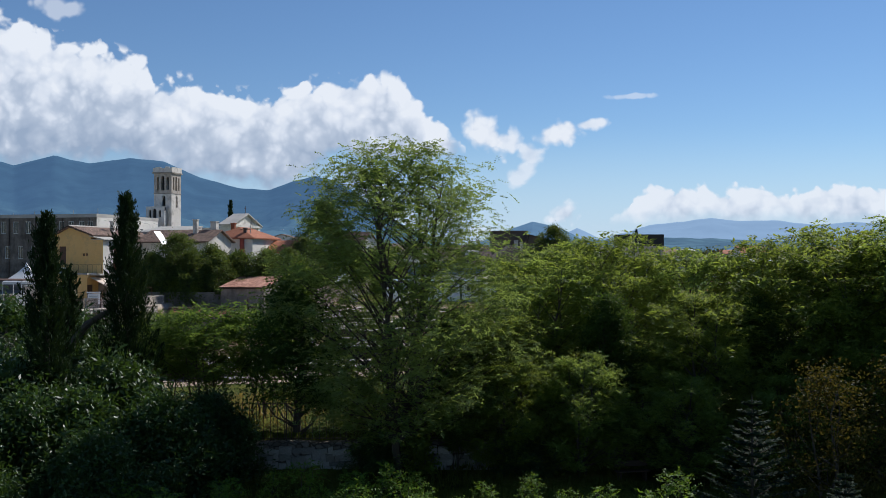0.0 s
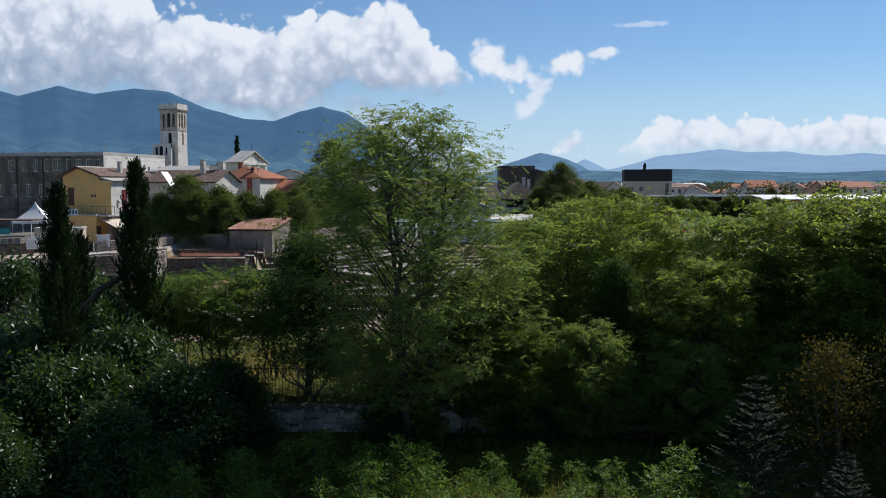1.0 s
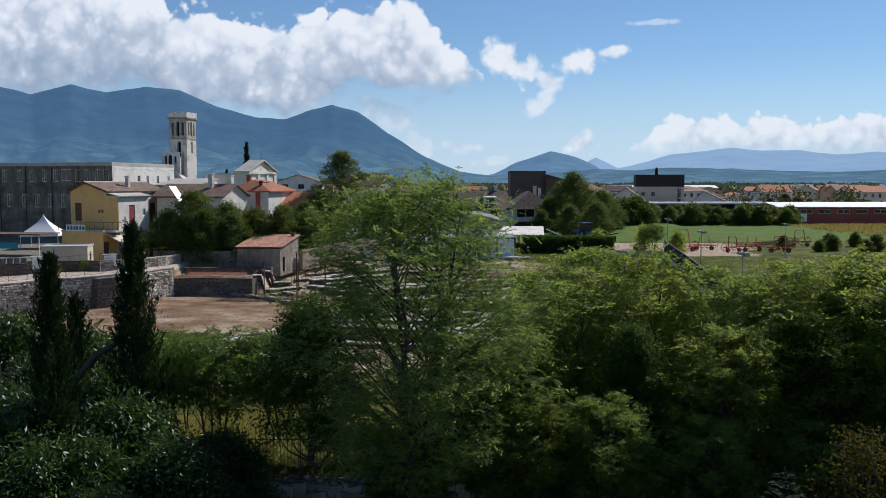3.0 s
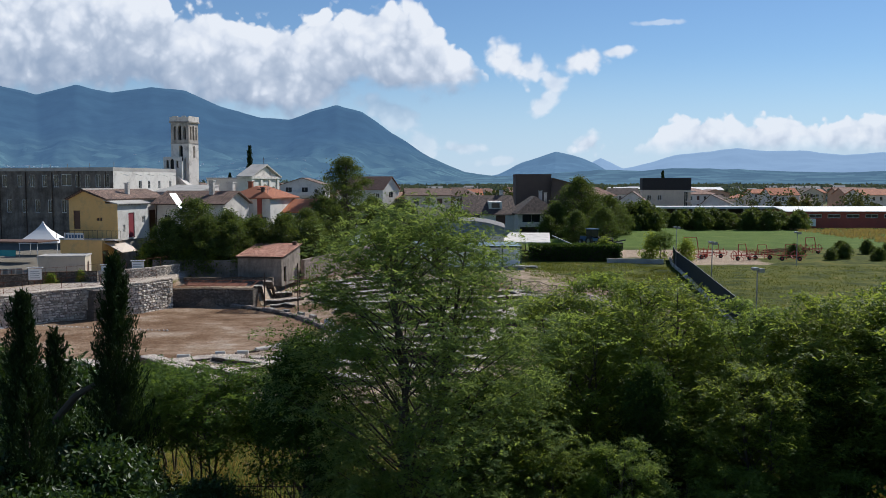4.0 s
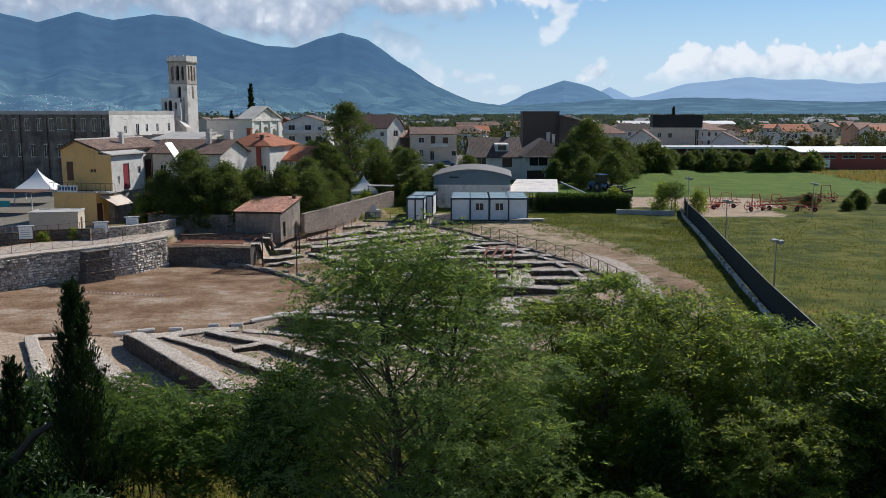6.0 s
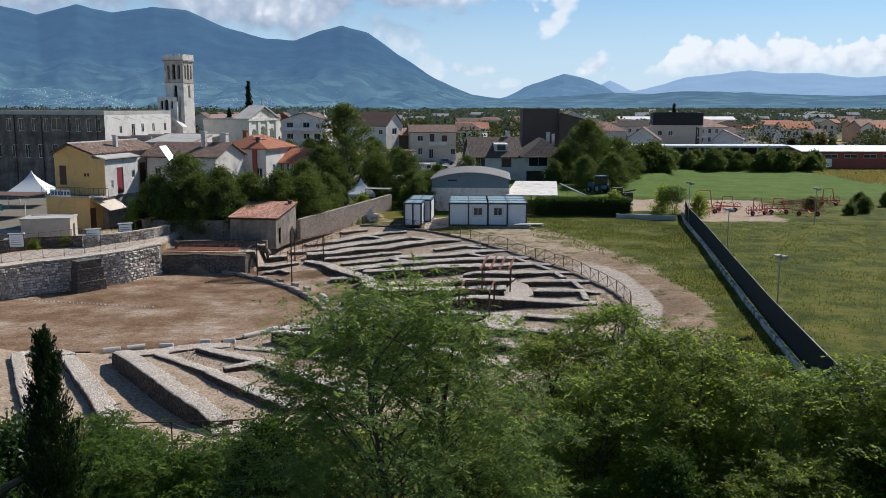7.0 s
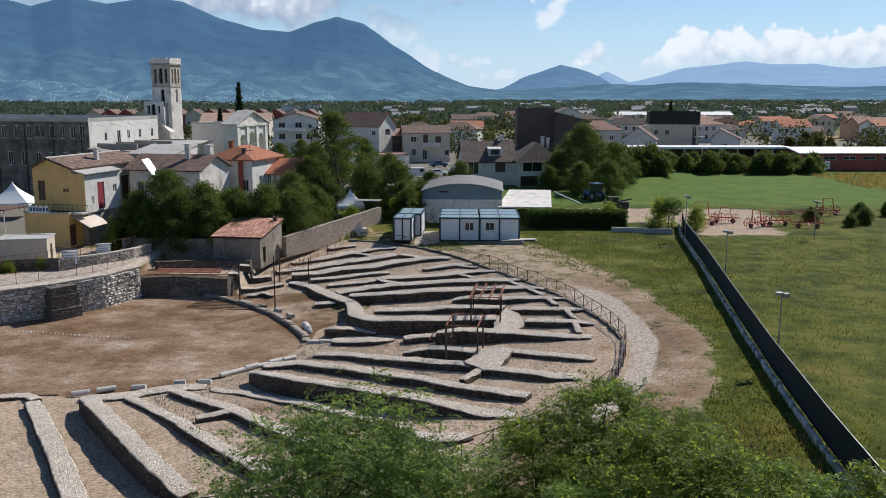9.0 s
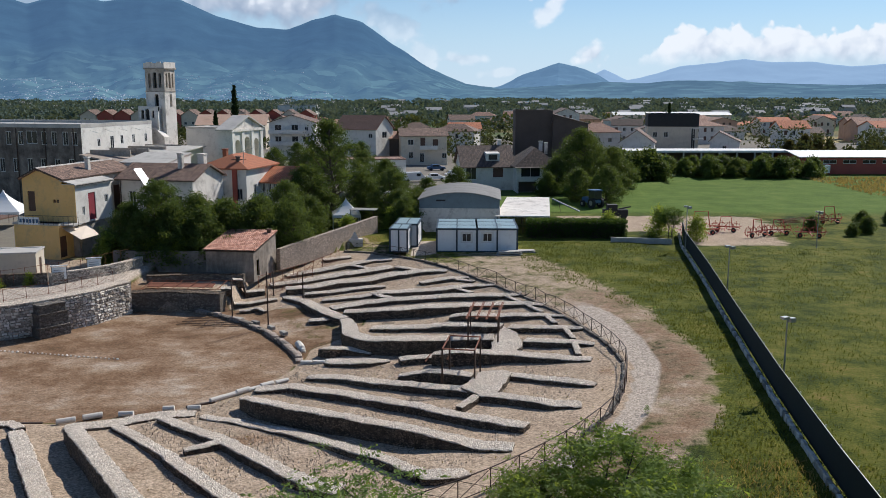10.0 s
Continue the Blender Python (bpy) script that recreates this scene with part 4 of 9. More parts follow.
def platform(pts, h, seed, label):
    """A broad flat remnant of masonry with a gravel top over a polygon of corners."""
    rng = np.random.default_rng(seed)
    c = np.mean(np.array(pts), 0)
    poly = []
    for (ax, ay), (bx, by) in zip(pts, pts[1:] + pts[:1]):
        m = max(2, int(math.hypot(bx - ax, by - ay) / 0.35))
        poly += [(ax + (bx - ax) * i / m + rng.uniform(-0.06, 0.06), ay + (by - ay) * i / m + rng.uniform(-0.06, 0.06)) for i in range(m)]
    zt = float(np.mean([gz(*p) for p in poly])) + h
    t = thing("ruined_platform", label, "ruined platform", group="radial walls of the theatre")
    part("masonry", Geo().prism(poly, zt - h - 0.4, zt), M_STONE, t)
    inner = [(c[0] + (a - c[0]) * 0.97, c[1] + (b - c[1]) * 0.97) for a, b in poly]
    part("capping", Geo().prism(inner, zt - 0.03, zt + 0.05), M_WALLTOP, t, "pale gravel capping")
    P = np.array(inner)
    q = rng.uniform(P.min(0), P.max(0), (int(np.prod(P.max(0) - P.min(0)) * 85), 2))
    ins = np.zeros(len(q), bool)
    for (ax, ay), (bx, by) in zip(inner, inner[1:] + inner[:1]):
        ins ^= ((ay > q[:, 1]) != (by > q[:, 1])) & (q[:, 0] < (bx - ax) * (q[:, 1] - ay) / (by - ay + 1e-9) + ax)
    q = q[ins]
    o = part("capping_gravel", pebble_mesh("capping_gravel", np.column_stack([q, np.full(len(q), zt + 0.05)]), rng, M_PEBBLE), None, t, "loose pale stones set in the capping")
    o["kind"] = "stuff"


# far wedge of the seating, from the shed round to the cabins
ruin_wall(((-16.7, 96.8, 1.3, 0.2), (-14.1, 98.2, 1.4, 0.25), (-11.0, 100.3, 1.4, 0.25), (-8.1, 102.1, 1.3, 0.2), (-6.1, 102.4, 1.1, 0.15)), 1)
ruin_wall(((-10.4, 100.1, 0.6, 0.25), (-8.2, 98.8, 0.6, 0.2)), 2)
ruin_wall(((-13.7, 102.8, 1.1, 0.2), (-12.3, 103.5, 1.1, 0.2), (-10.9, 104.1, 1.1, 0.15)), 3)
ruin_wall(((-17.6, 93.2, 1.5, 0.25), (-14.6, 94.3, 1.5, 0.25), (-11.5, 96.4, 1.8, 0.25), (-8.7, 97.5, 1.8, 0.3), (-5.9, 98.9, 1.6, 0.25)), 4)
ruin_wall(((-5.4, 98.8, 0.8, 0.25), (-3.0, 97.2, 0.7, 0.2)), 5)
ruin_wall(((-15.5, 90.5, 1.4, 0.6), (-12.9, 91.1, 1.4, 0.5), (-11.0, 93.0, 1.7, 0.42), (-8.2, 93.6, 1.7, 0.35), (-5.6, 95.4, 1.7, 0.35), (-2.6, 96.5, 1.6, 0.25), (0.0, 96.5, 1.2, 0.15)), 6)
ruin_wall(((-13.5, 89.5, 1.0, 0.25), (-10.4, 90.1, 1.0, 0.25), (-7.9, 91.2, 1.0, 0.25), (-6.0, 91.8, 0.8, 0.15)), 7)
ruin_wall(((-11.5, 87.3, 1.0, 0.2), (-9.0, 87.9, 1.0, 0.2), (-7.0, 88.4, 1.0, 0.22)), 8)
ruin_wall(((-6.5, 88.9, 1.4, 0.3), (-2.1, 88.9, 1.4, 0.3), (0.7, 89.5, 1.4, 0.3), (2.8, 89.8, 1.2, 0.25), (4.8, 89.9, 0.8, 0.12)), 9)
ruin_wall(((-6.9, 88.9, 0.6, 0.3), (-6.0, 87.5, 0.8, 0.3), (-5.0, 87.3, 0.8, 0.2)), 10)
ruin_wall(((0.9, 89.2, 0.6, 0.3), (2.4, 87.3, 0.5, 0.25)), 11)
ruin_wall(((-2.6, 92.3, 1.0, 0.2), (0.4, 93.1, 1.1, 0.25), (2.2, 93.3, 0.9, 0.15)), 12)
ruin_wall(((0.8, 92.9, 0.6, 0.2), (2.7, 91.6, 0.6, 0.15)), 13)
ruin_wall(((-10.2, 84.2, 1.4, 0.3), (-7.3, 85.6, 1.5, 0.3), (-4.6, 86.1, 1.5, 0.32), (0.6, 86.5, 1.5, 0.3), (4.7, 85.7, 1.4, 0.28), (6.9, 85.8, 0.8, 0.12)), 14)
ruin_wall(((5.5, 85.2, 0.45, 0.25), (6.6, 83.1, 0.43, 0.2)), 15)
ruin_wall(((-8.7, 81.7, 1.3, 0.62), (-6.1, 81.4, 1.3, 0.68), (-4.2, 81.4, 1.4, 0.7), (-1.9, 81.5, 1.5, 0.75), (0.4, 81.9, 1.5, 0.6), (3.0, 83.0, 1.5, 0.3), (7.1, 82.3, 1.2, 0.25), (8.7, 81.6, 0.6, 0.1)), 16)
ruin_wall(((7.1, 81.8, 0.45, 0.25), (8.2, 79.2, 0.42, 0.2)), 17)
# middle wedge
ruin_wall(((-6.0, 77.7, 1.3, 0.2), (-1.9, 76.9, 1.3, 0.25), (0.4, 76.6, 1.3, 0.45), (2.7, 75.8, 1.3, 0.48), (4.6, 75.1, 1.2, 0.48)), 18)
ruin_wall(((0.5, 79.7, 1.0, 0.25), (1.8, 79.4, 1.2, 0.45), (4.5, 78.6, 1.2, 0.4), (7.7, 78.4, 1.1, 0.25), (9.9, 77.8, 0.6, 0.1)), 19)
ruin_wall(((8.4, 77.9, 0.42, 0.25), (8.9, 75.6, 0.42, 0.2)), 20)
ruin_wall(((5.2, 75.2, 1.3, 0.35), (7.8, 74.2, 1.1, 0.33), (9.6, 73.8, 1.0, 0.25), (10.8, 73.7, 0.65, 0.1)), 21)
ruin_wall(((9.4, 73.4, 0.45, 0.3), (9.7, 70.8, 0.42, 0.25)), 22)
ruin_wall(((-8.3, 79.3, 1.0, 0.62), (-7.6, 76.4, 1.25, 0.85), (-7.2, 73.6, 1.35, 0.98), (-5.8, 71.6, 1.4, 1.05), (-3.6, 70.8, 1.5, 1.1), (-1.5, 70.7, 1.5, 1.05), (0.6, 71.4, 1.5, 0.75), (3.8, 71.2, 1.5, 0.7)), 23, "thick curved remnant of seating masonry with gravel capping")
ruin_wall(((-15.2, 88.6, 0.9, 0.28), (-13.0, 86.7, 1.1, 0.35), (-11.4, 84.0, 1.3, 0.45), (-9.6, 81.3, 1.3, 0.5), (-8.5, 80.0, 1.2, 0.5)), 24, "curved remnant of seating masonry with gravel capping")
ruin_wall(((-11.6, 80.5, 1.1, 0.32), (-10.5, 80.7, 1.1, 0.3), (-9.5, 81.3, 0.8, 0.25)), 25)
ruin_wall(((6.1, 70.9, 1.1, 0.4), (7.9, 70.2, 1.1, 0.38), (9.7, 69.6, 1.0, 0.3), (11.0, 69.3, 0.7, 0.1)), 26)
ruin_wall(((9.6, 69.3, 0.45, 0.35), (9.5, 66.5, 0.42, 0.3)), 27)
ruin_wall(((-0.6, 67.4, 0.9, 0.8), (0.8, 67.1, 1.05, 0.95), (3.1, 67.1, 1.2, 0.8), (4.8, 67.3, 1.3, 0.55), (6.7, 66.7, 1.3, 0.35), (8.6, 66.2, 1.15, 0.2), (10.3, 65.7, 1.0, 0.1)), 28)
ruin_wall(((-3.0, 67.8, 0.9, 0.4), (-1.9, 68.1, 1.0, 0.4), (-0.7, 68.1, 0.9, 0.4)), 29)
ruin_wall(((-9.2, 71.3, 0.6, 0.5), (-8.4, 70.9, 0.85, 0.7), (-7.2, 71.1, 0.85, 0.5), (-5.3, 70.5, 0.55, 0.15)), 30)
ruin_wall(((-8.3, 68.8, 1.3, 0.25), (-6.4, 68.3, 1.4, 0.3), (-5.1, 68.2, 1.2, 0.25), (-3.8, 68.6, 0.6, 0.1)), 31)
platform([(3.6, 70.6), (3.5, 67.6), (4.9, 67.2), (5.9, 69.7), (5.7, 73.1), (4.7, 75.1), (4.2, 73.0)], 0.42, 32, "broad gravel-topped remnant joining two ruined walls")
# near wedge
ruin_wall(((-9.1, 65.4, 0.9, 0.2), (-6.6, 64.5, 1.05, 0.3), (-4.5, 63.1, 1.0, 0.35), (-2.6, 62.1, 1.05, 0.4), (-0.8, 61.3, 1.05, 0.4), (2.3, 59.8, 1.0, 0.4)), 33)
ruin_wall(((-2.8, 64.4, 0.65, 0.25), (-0.9, 63.8, 0.9, 0.65), (0.9, 63.0, 1.0, 0.7), (2.1, 62.6, 0.9, 0.55)), 34)
ruin_wall(((4.4, 63.3, 0.9, 0.28), (6.4, 62.0, 0.95, 0.25), (8.6, 60.7, 0.95, 0.22), (9.7, 60.1, 0.75, 0.1)), 35)
ruin_wall(((2.6, 59.1, 0.95, 0.4), (4.4, 57.9, 0.95, 0.42), (6.0, 56.9, 0.95, 0.4), (6.6, 56.6, 1.1, 0.3), (8.3, 56.4, 1.1, 0.12)), 36)
platform([(1.3, 60.1), (2.6, 63.3), (4.2, 63.8), (4.7, 63.1), (3.5, 59.0), (2.4, 58.7)], 0.42, 37, "broad gravel-topped remnant between the ruined walls")
ruin_wall(((2.3, 58.9, 0.55, 0.38), (1.2, 56.8, 0.55, 0.36)), 38)
ruin_wall(((-12.2, 62.9, 1.0, 0.2), (-9.8, 63.1, 1.1, 0.3), (-8.0, 61.7, 0.98, 0.38), (-6.0, 60.5, 0.98, 0.4), (-4.1, 59.2, 0.95, 0.42), (-0.6, 56.9, 0.9, 0.42), (1.1, 55.4, 0.9, 0.42), (2.7, 54.2, 0.95, 0.42), (4.9, 53.0, 1.0, 0.3)), 39)
ruin_wall(((-12.2, 59.6, 0.6, 0.7), (-10.6, 57.6, 0.8, 1.05), (-8.7, 56.2, 0.8, 1.05), (-7.0, 55.2, 0.8, 1.05), (-3.6, 53.2, 0.85, 1.0), (-1.9, 52.3, 0.88, 0.95), (-0.4, 51.4, 0.92, 0.8), (1.0, 51.1, 1.05, 0.45), (2.5, 50.6, 1.2, 0.15), (4.0, 50.3, 1.3, 0.1)), 40, "tall ruined masonry wall with pale gravel capping")
ruin_wall(((-14.3, 57.9, 0.65, 0.08), (-12.4, 57.0, 0.65, 0.1), (-10.3, 55.6, 0.75, 0.12), (-8.4, 54.4, 0.8, 0.15), (-6.2, 52.5, 0.78, 0.22), (-4.8, 51.3, 0.8, 0.28), (-3.2, 49.8, 0.78, 0.32), (-1.6, 48.0, 0.75, 0.35), (-0.5, 46.6, 0.95, 0.35)), 41)
ruin_wall(((-0.6, 46.5, 1.1, 0.33), (0.4, 46.5, 1.2, 0.3), (1.6, 47.1, 0.8, 0.15)), 42)
ruin_wall(((-16.6, 57.4, 0.65, 0.25), (-14.3, 55.2, 0.8, 0.3), (-12.0, 53.2, 0.86, 0.32), (-9.2, 50.0, 0.85, 0.38), (-6.9, 47.3, 0.88, 0.4), (-5.4, 45.8, 1.1, 0.38), (-4.2, 45.4, 1.2, 0.2)), 43)
ruin_wall(((-13.4, 51.5, 0.6, 0.3), (-11.7, 52.4, 0.68, 0.35)), 44)
ruin_wall(((-19.0, 56.4, 0.6, 0.15), (-17.2, 54.5, 0.73, 0.2), (-15.8, 52.8, 0.75, 0.22), (-14.4, 51.2, 0.72, 0.32), (-13.1, 49.4, 0.74, 0.38), (-11.7, 47.7, 0.78, 0.38), (-9.4, 44.9, 0.84, 0.4), (-7.4, 42.4, 0.9, 0.35)), 45)
ruin_wall(((-21.8, 56.0, 1.1, 0.14), (-20.8, 56.3, 1.15, 0.15), (-19.5, 56.8, 1.2, 0.15), (-18.5, 57.5, 1.2, 0.12), (-17.1, 58.2, 1.2, 0.14), (-14.9, 58.6, 0.95, 0.1)), 46)
ruin_wall(((-20.6, 54.4, 1.0, 0.7), (-19.5, 52.5, 0.95, 1.05), (-14.8, 45.7, 0.95, 1.1), (-12.0, 41.7, 0.92, 0.95), (-10.2, 39.8, 0.9, 0.45)), 47, "tall ruined masonry wall with pale gravel capping")
ruin_wall(((-10.6, 39.2, 0.85, 0.15), (-8.6, 40.1, 0.9, 0.15)), 48)
ruin_wall(((-24.1, 54.9, 0.95, 0.35), (-18.2, 45.4, 0.98, 0.4), (-14.0, 38.3, 1.0, 0.4)), 49)
ruin_wall(((-27.6, 56.0, 0.7, 0.2), (-25.4, 56.8, 0.75, 0.2), (-24.2, 55.6, 0.7, 0.25)), 50)
ruin_wall(((-27.6, 55.6, 0.75, 0.3), (-23.9, 49.0, 0.8, 0.3), (-19.6, 41.6, 0.8, 0.3)), 51)
# small remnants beside the back wall
ruin_wall(((-20.6, 86.2, 0.9, 0.4), (-18.0, 86.8, 0.8, 0.3), (-16.0, 88.2, 0.7, 0.25)), 52)
ruin_wall(((-20.4, 89.6, 1.0, 0.5), (-17.6, 90.6, 0.9, 0.4)), 53)
ruin_wall(((-18.6, 84.6, 0.5, 0.25), (-17.0, 85.0, 0.5, 0.3), (-16.2, 84.2, 0.4, 0.2)), 54)


def rough_block(length, w, h, seed, round_=False):
    rnd = random.Random(seed)
    g = Geo()
    if round_:
        g.tube([(-length / 2, 0, h / 2), (-length / 2 + 0.04, 0, h / 2), (length / 2 - 0.04, 0, h / 2), (length / 2, 0, h / 2)], [h * 0.44, h * 0.5, h * 0.5, h * 0.44], 10)
    else:
        j = lambda s: rnd.uniform(-s, s)
        c = 0.12 * min(w, h)
        lo = [(-length / 2 + j(.04), -w / 2 + j(.03)), (length / 2 + j(.04), -w / 2 + j(.03)), (length / 2 + j(.04), w / 2 + j(.03)), (-length / 2 + j(.04), w / 2 + j(.03))]
        vs = [(x, y, -0.1) for x, y in lo] + [(x, y, h - c) for x, y in lo] + [(x * (1 - c / length * 2), y * (1 - c / w * 2), h + j(.02)) for x, y in lo]
        fs = [(3, 2, 1, 0), (8, 9, 10, 11)] + [(a + i, a + (i + 1) % 4, a + 4 + (i + 1) % 4, a + 4 + i) for a in (0, 4) for i in range(4)]
        g.add(vs, fs)
    return g


BLOCKS = [rough_block(1.0, 0.45, 0.36, s).data("stone", M_CUTSTONE) for s in range(6)]
DARKBLOCKS = [rough_block(1.0, 0.45, 0.4, 60 + s).data("stone", M_DARKSTONE if s % 2 else M_BROWNSTONE) for s in range(7)]
DRUMS = [rough_block(1.0, 0.4, 0.42, s, True).data("stone", M_CUTSTONE) for s in range(2)]


def stone_row(name, label, pts, meshes, step, scale=(1, 1, 1), lift=0.0, category="stone kerb"):
    t = thing(name, label, category)
    rnd = random.Random(len(pts) * 7 + int(step * 100))
    for a, b in zip(pts, pts[1:]):
        a, b = Vector(a), Vector(b)
        n = max(1, round((b - a).length / step))
        for i in range(n):
            p = a.lerp(b, (i + 0.5) / n)
            d = b - a
            o = part("stone", rnd.choice(meshes), None, t)
            o.matrix_basis = Matrix.Translation((p.x, p.y, gz(p.x, p.y) + lift)) @ pose(0, 0, 0, 0, 0, math.degrees(math.atan2(d.y, d.x)) + rnd.uniform(-4, 4)) @ Matrix.Diagonal((step * scale[0] * rnd.uniform(0.88, 1.0), scale[1] * rnd.uniform(0.85, 1.15), scale[2] * rnd.uniform(0.8, 1.2), 1))
    return t


stone_row("arena_kerb", "curved kerb of worn limestone blocks round the arena", [(-22.5, 85.0), (-20.0, 83.4), (-17.5, 81.2), (-14.6, 77.8), (-12.3, 74.0), (-10.9, 71.2), (-10.5, 69.6)], DARKBLOCKS, 0.75, (1, 1.15, 0.75))
stone_row("arena_kerb", "short kerb of limestone blocks at the arena", [(-10.4, 69.4), (-7.6, 69.2)], BLOCKS, 0.9, (1, 0.7, 0.6))
stone_row("column_drums", "row of pale fallen column drums on the arena edge", [(-14.6, 60.9), (-13.3, 62.5), (-12.1, 63.7), (-10.4, 65.2)], DRUMS, 1.1, (1, 0.8, 0.8), category="column drums")
t = thing("marking_stones", "broken line of small white stones across the arena", "stone line")
ms_ = random.Random(12)
for k in range(34):
    f = k / 33
    x_, y_ = -35.8 + 11.6 * f, 72.8 - 2.4 * f + ms_.uniform(-0.1, 0.1)
    g = Geo()
    pebble(g, Vector((x_, y_, gz(x_, y_) + 0.06)), ms_, 1.9)
    part("stone", g, M_CUTSTONE, t)
for x, y, yaw_, ln_ in ((-22.3, 57.3, 25, 1.1), (-21.1, 58.3, 30, 1.15), (-19.2, 58.7, 8, 0.9), (-16.8, 59.4, 10, 0.7), (-15.2, 59.4, 8, 0.8)):
    t = thing("column_drum", "pale fallen column drum on the arena edge", "column drum", x, y, gz(x, y) + 0.02, yaw_, group="fallen column drums")
    part("drum", rough_block(ln_, 0.4, 0.36, 7, True), M_CUTSTONE, t)
for x, y, yaw_ in ((-17.9, 81.6, -34), (-16.2, 80.5, -42), (-14.5, 78.9, -50), (-13.1, 77.2, -55)):
    t = thing("kerb_block", "pale limestone block on the arena kerb", "stone block", x, y, gz(x, y) + 0.2, yaw_, group="blocks on the arena kerb")
    part("block", rough_block(0.8, 0.4, 0.2, int(x * 10) % 9), M_BOUNDARY, t)
t = thing("stone_fragment", "pale carved stone fragment leaning on the arena kerb", "stone fragment", -11.1, 73.2, gz(-11.1, 73.2), -68)
part("fragment", Geo().tube([(-0.9, 0, 0.25), (-0.5, 0, 0.34), (0.2, 0.03, 0.36), (0.75, 0, 0.3), (0.95, 0, 0.24), (1.15, 0, 0.3), (1.4, 0, 0.3), (1.55, 0, 0.28)], [0.2, 0.3, 0.27, 0.3, 0.13, 0.18, 0.2, 0.08], 9), M_CUTSTONE, t)
for x, y, r, s in ((-15.1, 60.5, 31, 1.8), (-24.6, 57.2, 4, 1.8)):
    t = thing("timber_beam", "dark weathered timber beam lying on earth", "beam", x, y, gz(x, y), r)
    part("beam", rough_block(s, 0.16, 0.12, 3), M_DARKSTEEL, t)


def wall_strip(name, label, pts, thick, z0, z1, mat, cap=None, kind="structure", category="wall", seg=0.8, jit=0.06):
    """A standing wall along a line, with uneven faces and an own top course."""
    rnd = random.Random(int(abs(pts[0][0]) * 10))
    pts = [Vector((*p, 0)) for p in pts]
    g, cp = Geo(), Geo()
    line = []
    for a, b in zip(pts, pts[1:]):
        n = max(1, int((b - a).length / seg))
        line += [a.lerp(b, i / n) for i in range(n)]
    line.append(pts[-1])
    z1s = z1 if callable(z1) else (lambda q: z1)
    rows, caps = [], []
    for i, p in enumerate(line):
        d = (line[min(i + 1, len(line) - 1)] - line[max(0, i - 1)]).normalized()
        q = Vector((-d.y, d.x, 0)) * thick / 2
        zt = z1s(i / (len(line) - 1)) + rnd.uniform(-jit, jit) * 0.6
        zb = z0
        o = q.normalized() * rnd.uniform(-jit, jit)
        a, b = p + q + o, p - q + o
        rows.append([(a.x, a.y, zb), (a.x, a.y, (zb + zt) / 2), (a.x - o.x, a.y - o.y, zt), (b.x - o.x, b.y - o.y, zt), (b.x, b.y, (zb + zt) / 2), (b.x, b.y, zb)])
        a, b = p + q * 1.06, p - q * 1.06
        caps.append([(a.x, a.y, zt + 0.003), (a.x, a.y, zt + 0.1), (b.x, b.y, zt + 0.1), (b.x, b.y, zt + 0.003)])
    for geo, rs, m in ((g, rows, 6), (cp, caps, 4)):
        n = len(rs) - 1
        geo.add([v for r in rs for v in r], [(m * i + j, m * (i + 1) + j, m * (i + 1) + (j + 1) % m, m * i + (j + 1) % m) for i in range(n) for j in range(m)] + [tuple(range(m)), tuple(range(m * n, m * n + m))[::-1]])
    t = thing(name, label, category, kind=kind)
    part("masonry", g, mat, t)
    if cap is not None:
        part("coping", cp, cap, t)
    return t


# terrace walls round the arena
wall_strip("wall_terrace", "high grey rubble retaining wall beside the arena", [(-47.0, 62.5), (-41.0, 69.8), (-36.6, 75.2), (-32.9, 78.2), (-30.6, 81.0), (-28.9, 84.9)], 1.3, -2.4, lambda t: 0.5 + 0.38 * t, M_TERRACE, M_WALLTOP)
wall_strip("wall_walkway", "pale limestone rubble wall along the terrace walkway", [(-35.6, 84.6), (-33.4, 87.0), (-31.2, 90.4), (-30.6, 93.6)], 0.5, -0.2, lambda t: 1.55 - 0.1 * t, M_TERRACE, M_WALLTOP)
wall_strip("wall_upper", "grey rubble garden wall behind the terrace walkway", [(-50.0, 74.0), (-44.5, 79.8), (-39.6, 84.4), (-35.9, 84.9)], 0.4, -0.2, 1.5, M_DARKSTONE, M_STONE)
# shade on the back wall is put in by the darkened stone
wall_strip("wall_back", "rubble wall closing the arena, darkened as in shade", [(-29.6, 85.4), (-25.5, 86.4), (-20.2, 85.2)], 1.2, -2.4, -0.35, M_DARKSTONE, M_STONE)
wall_strip("wall_step", "low dark stone wall above the arena", [(-28.8, 90.0), (-24.0, 91.2), (-19.6, 91.0)], 0.6, -0.5, 0.25, M_DARKSTONE, M_STONE)
wall_strip("wall_garden", "grey plastered garden wall below trees", [(-34.0, 95.5), (-28.5, 95.6), (-24.0, 95.2)], 0.4, -0.4, 1.7, M_GARDENWALL, M_GARDENWALL)
wall_strip("wall_long", "long brown rubble wall beside the ruins", [(-17.6, 97.6), (-12.9, 107.4), (-9.1, 115.8)], 0.5, -0.6, lambda t: 1.55 + 0.95 * t, M_BROWNSTONE, M_BROWNSTONE, jit=0.03)
# buttress shade painted with the same darkened stone
t = thing("buttress", "stepped stone buttress on the retaining wall, darkened as in shade", "buttress", -32.3, 77.2, 0.45, 50)
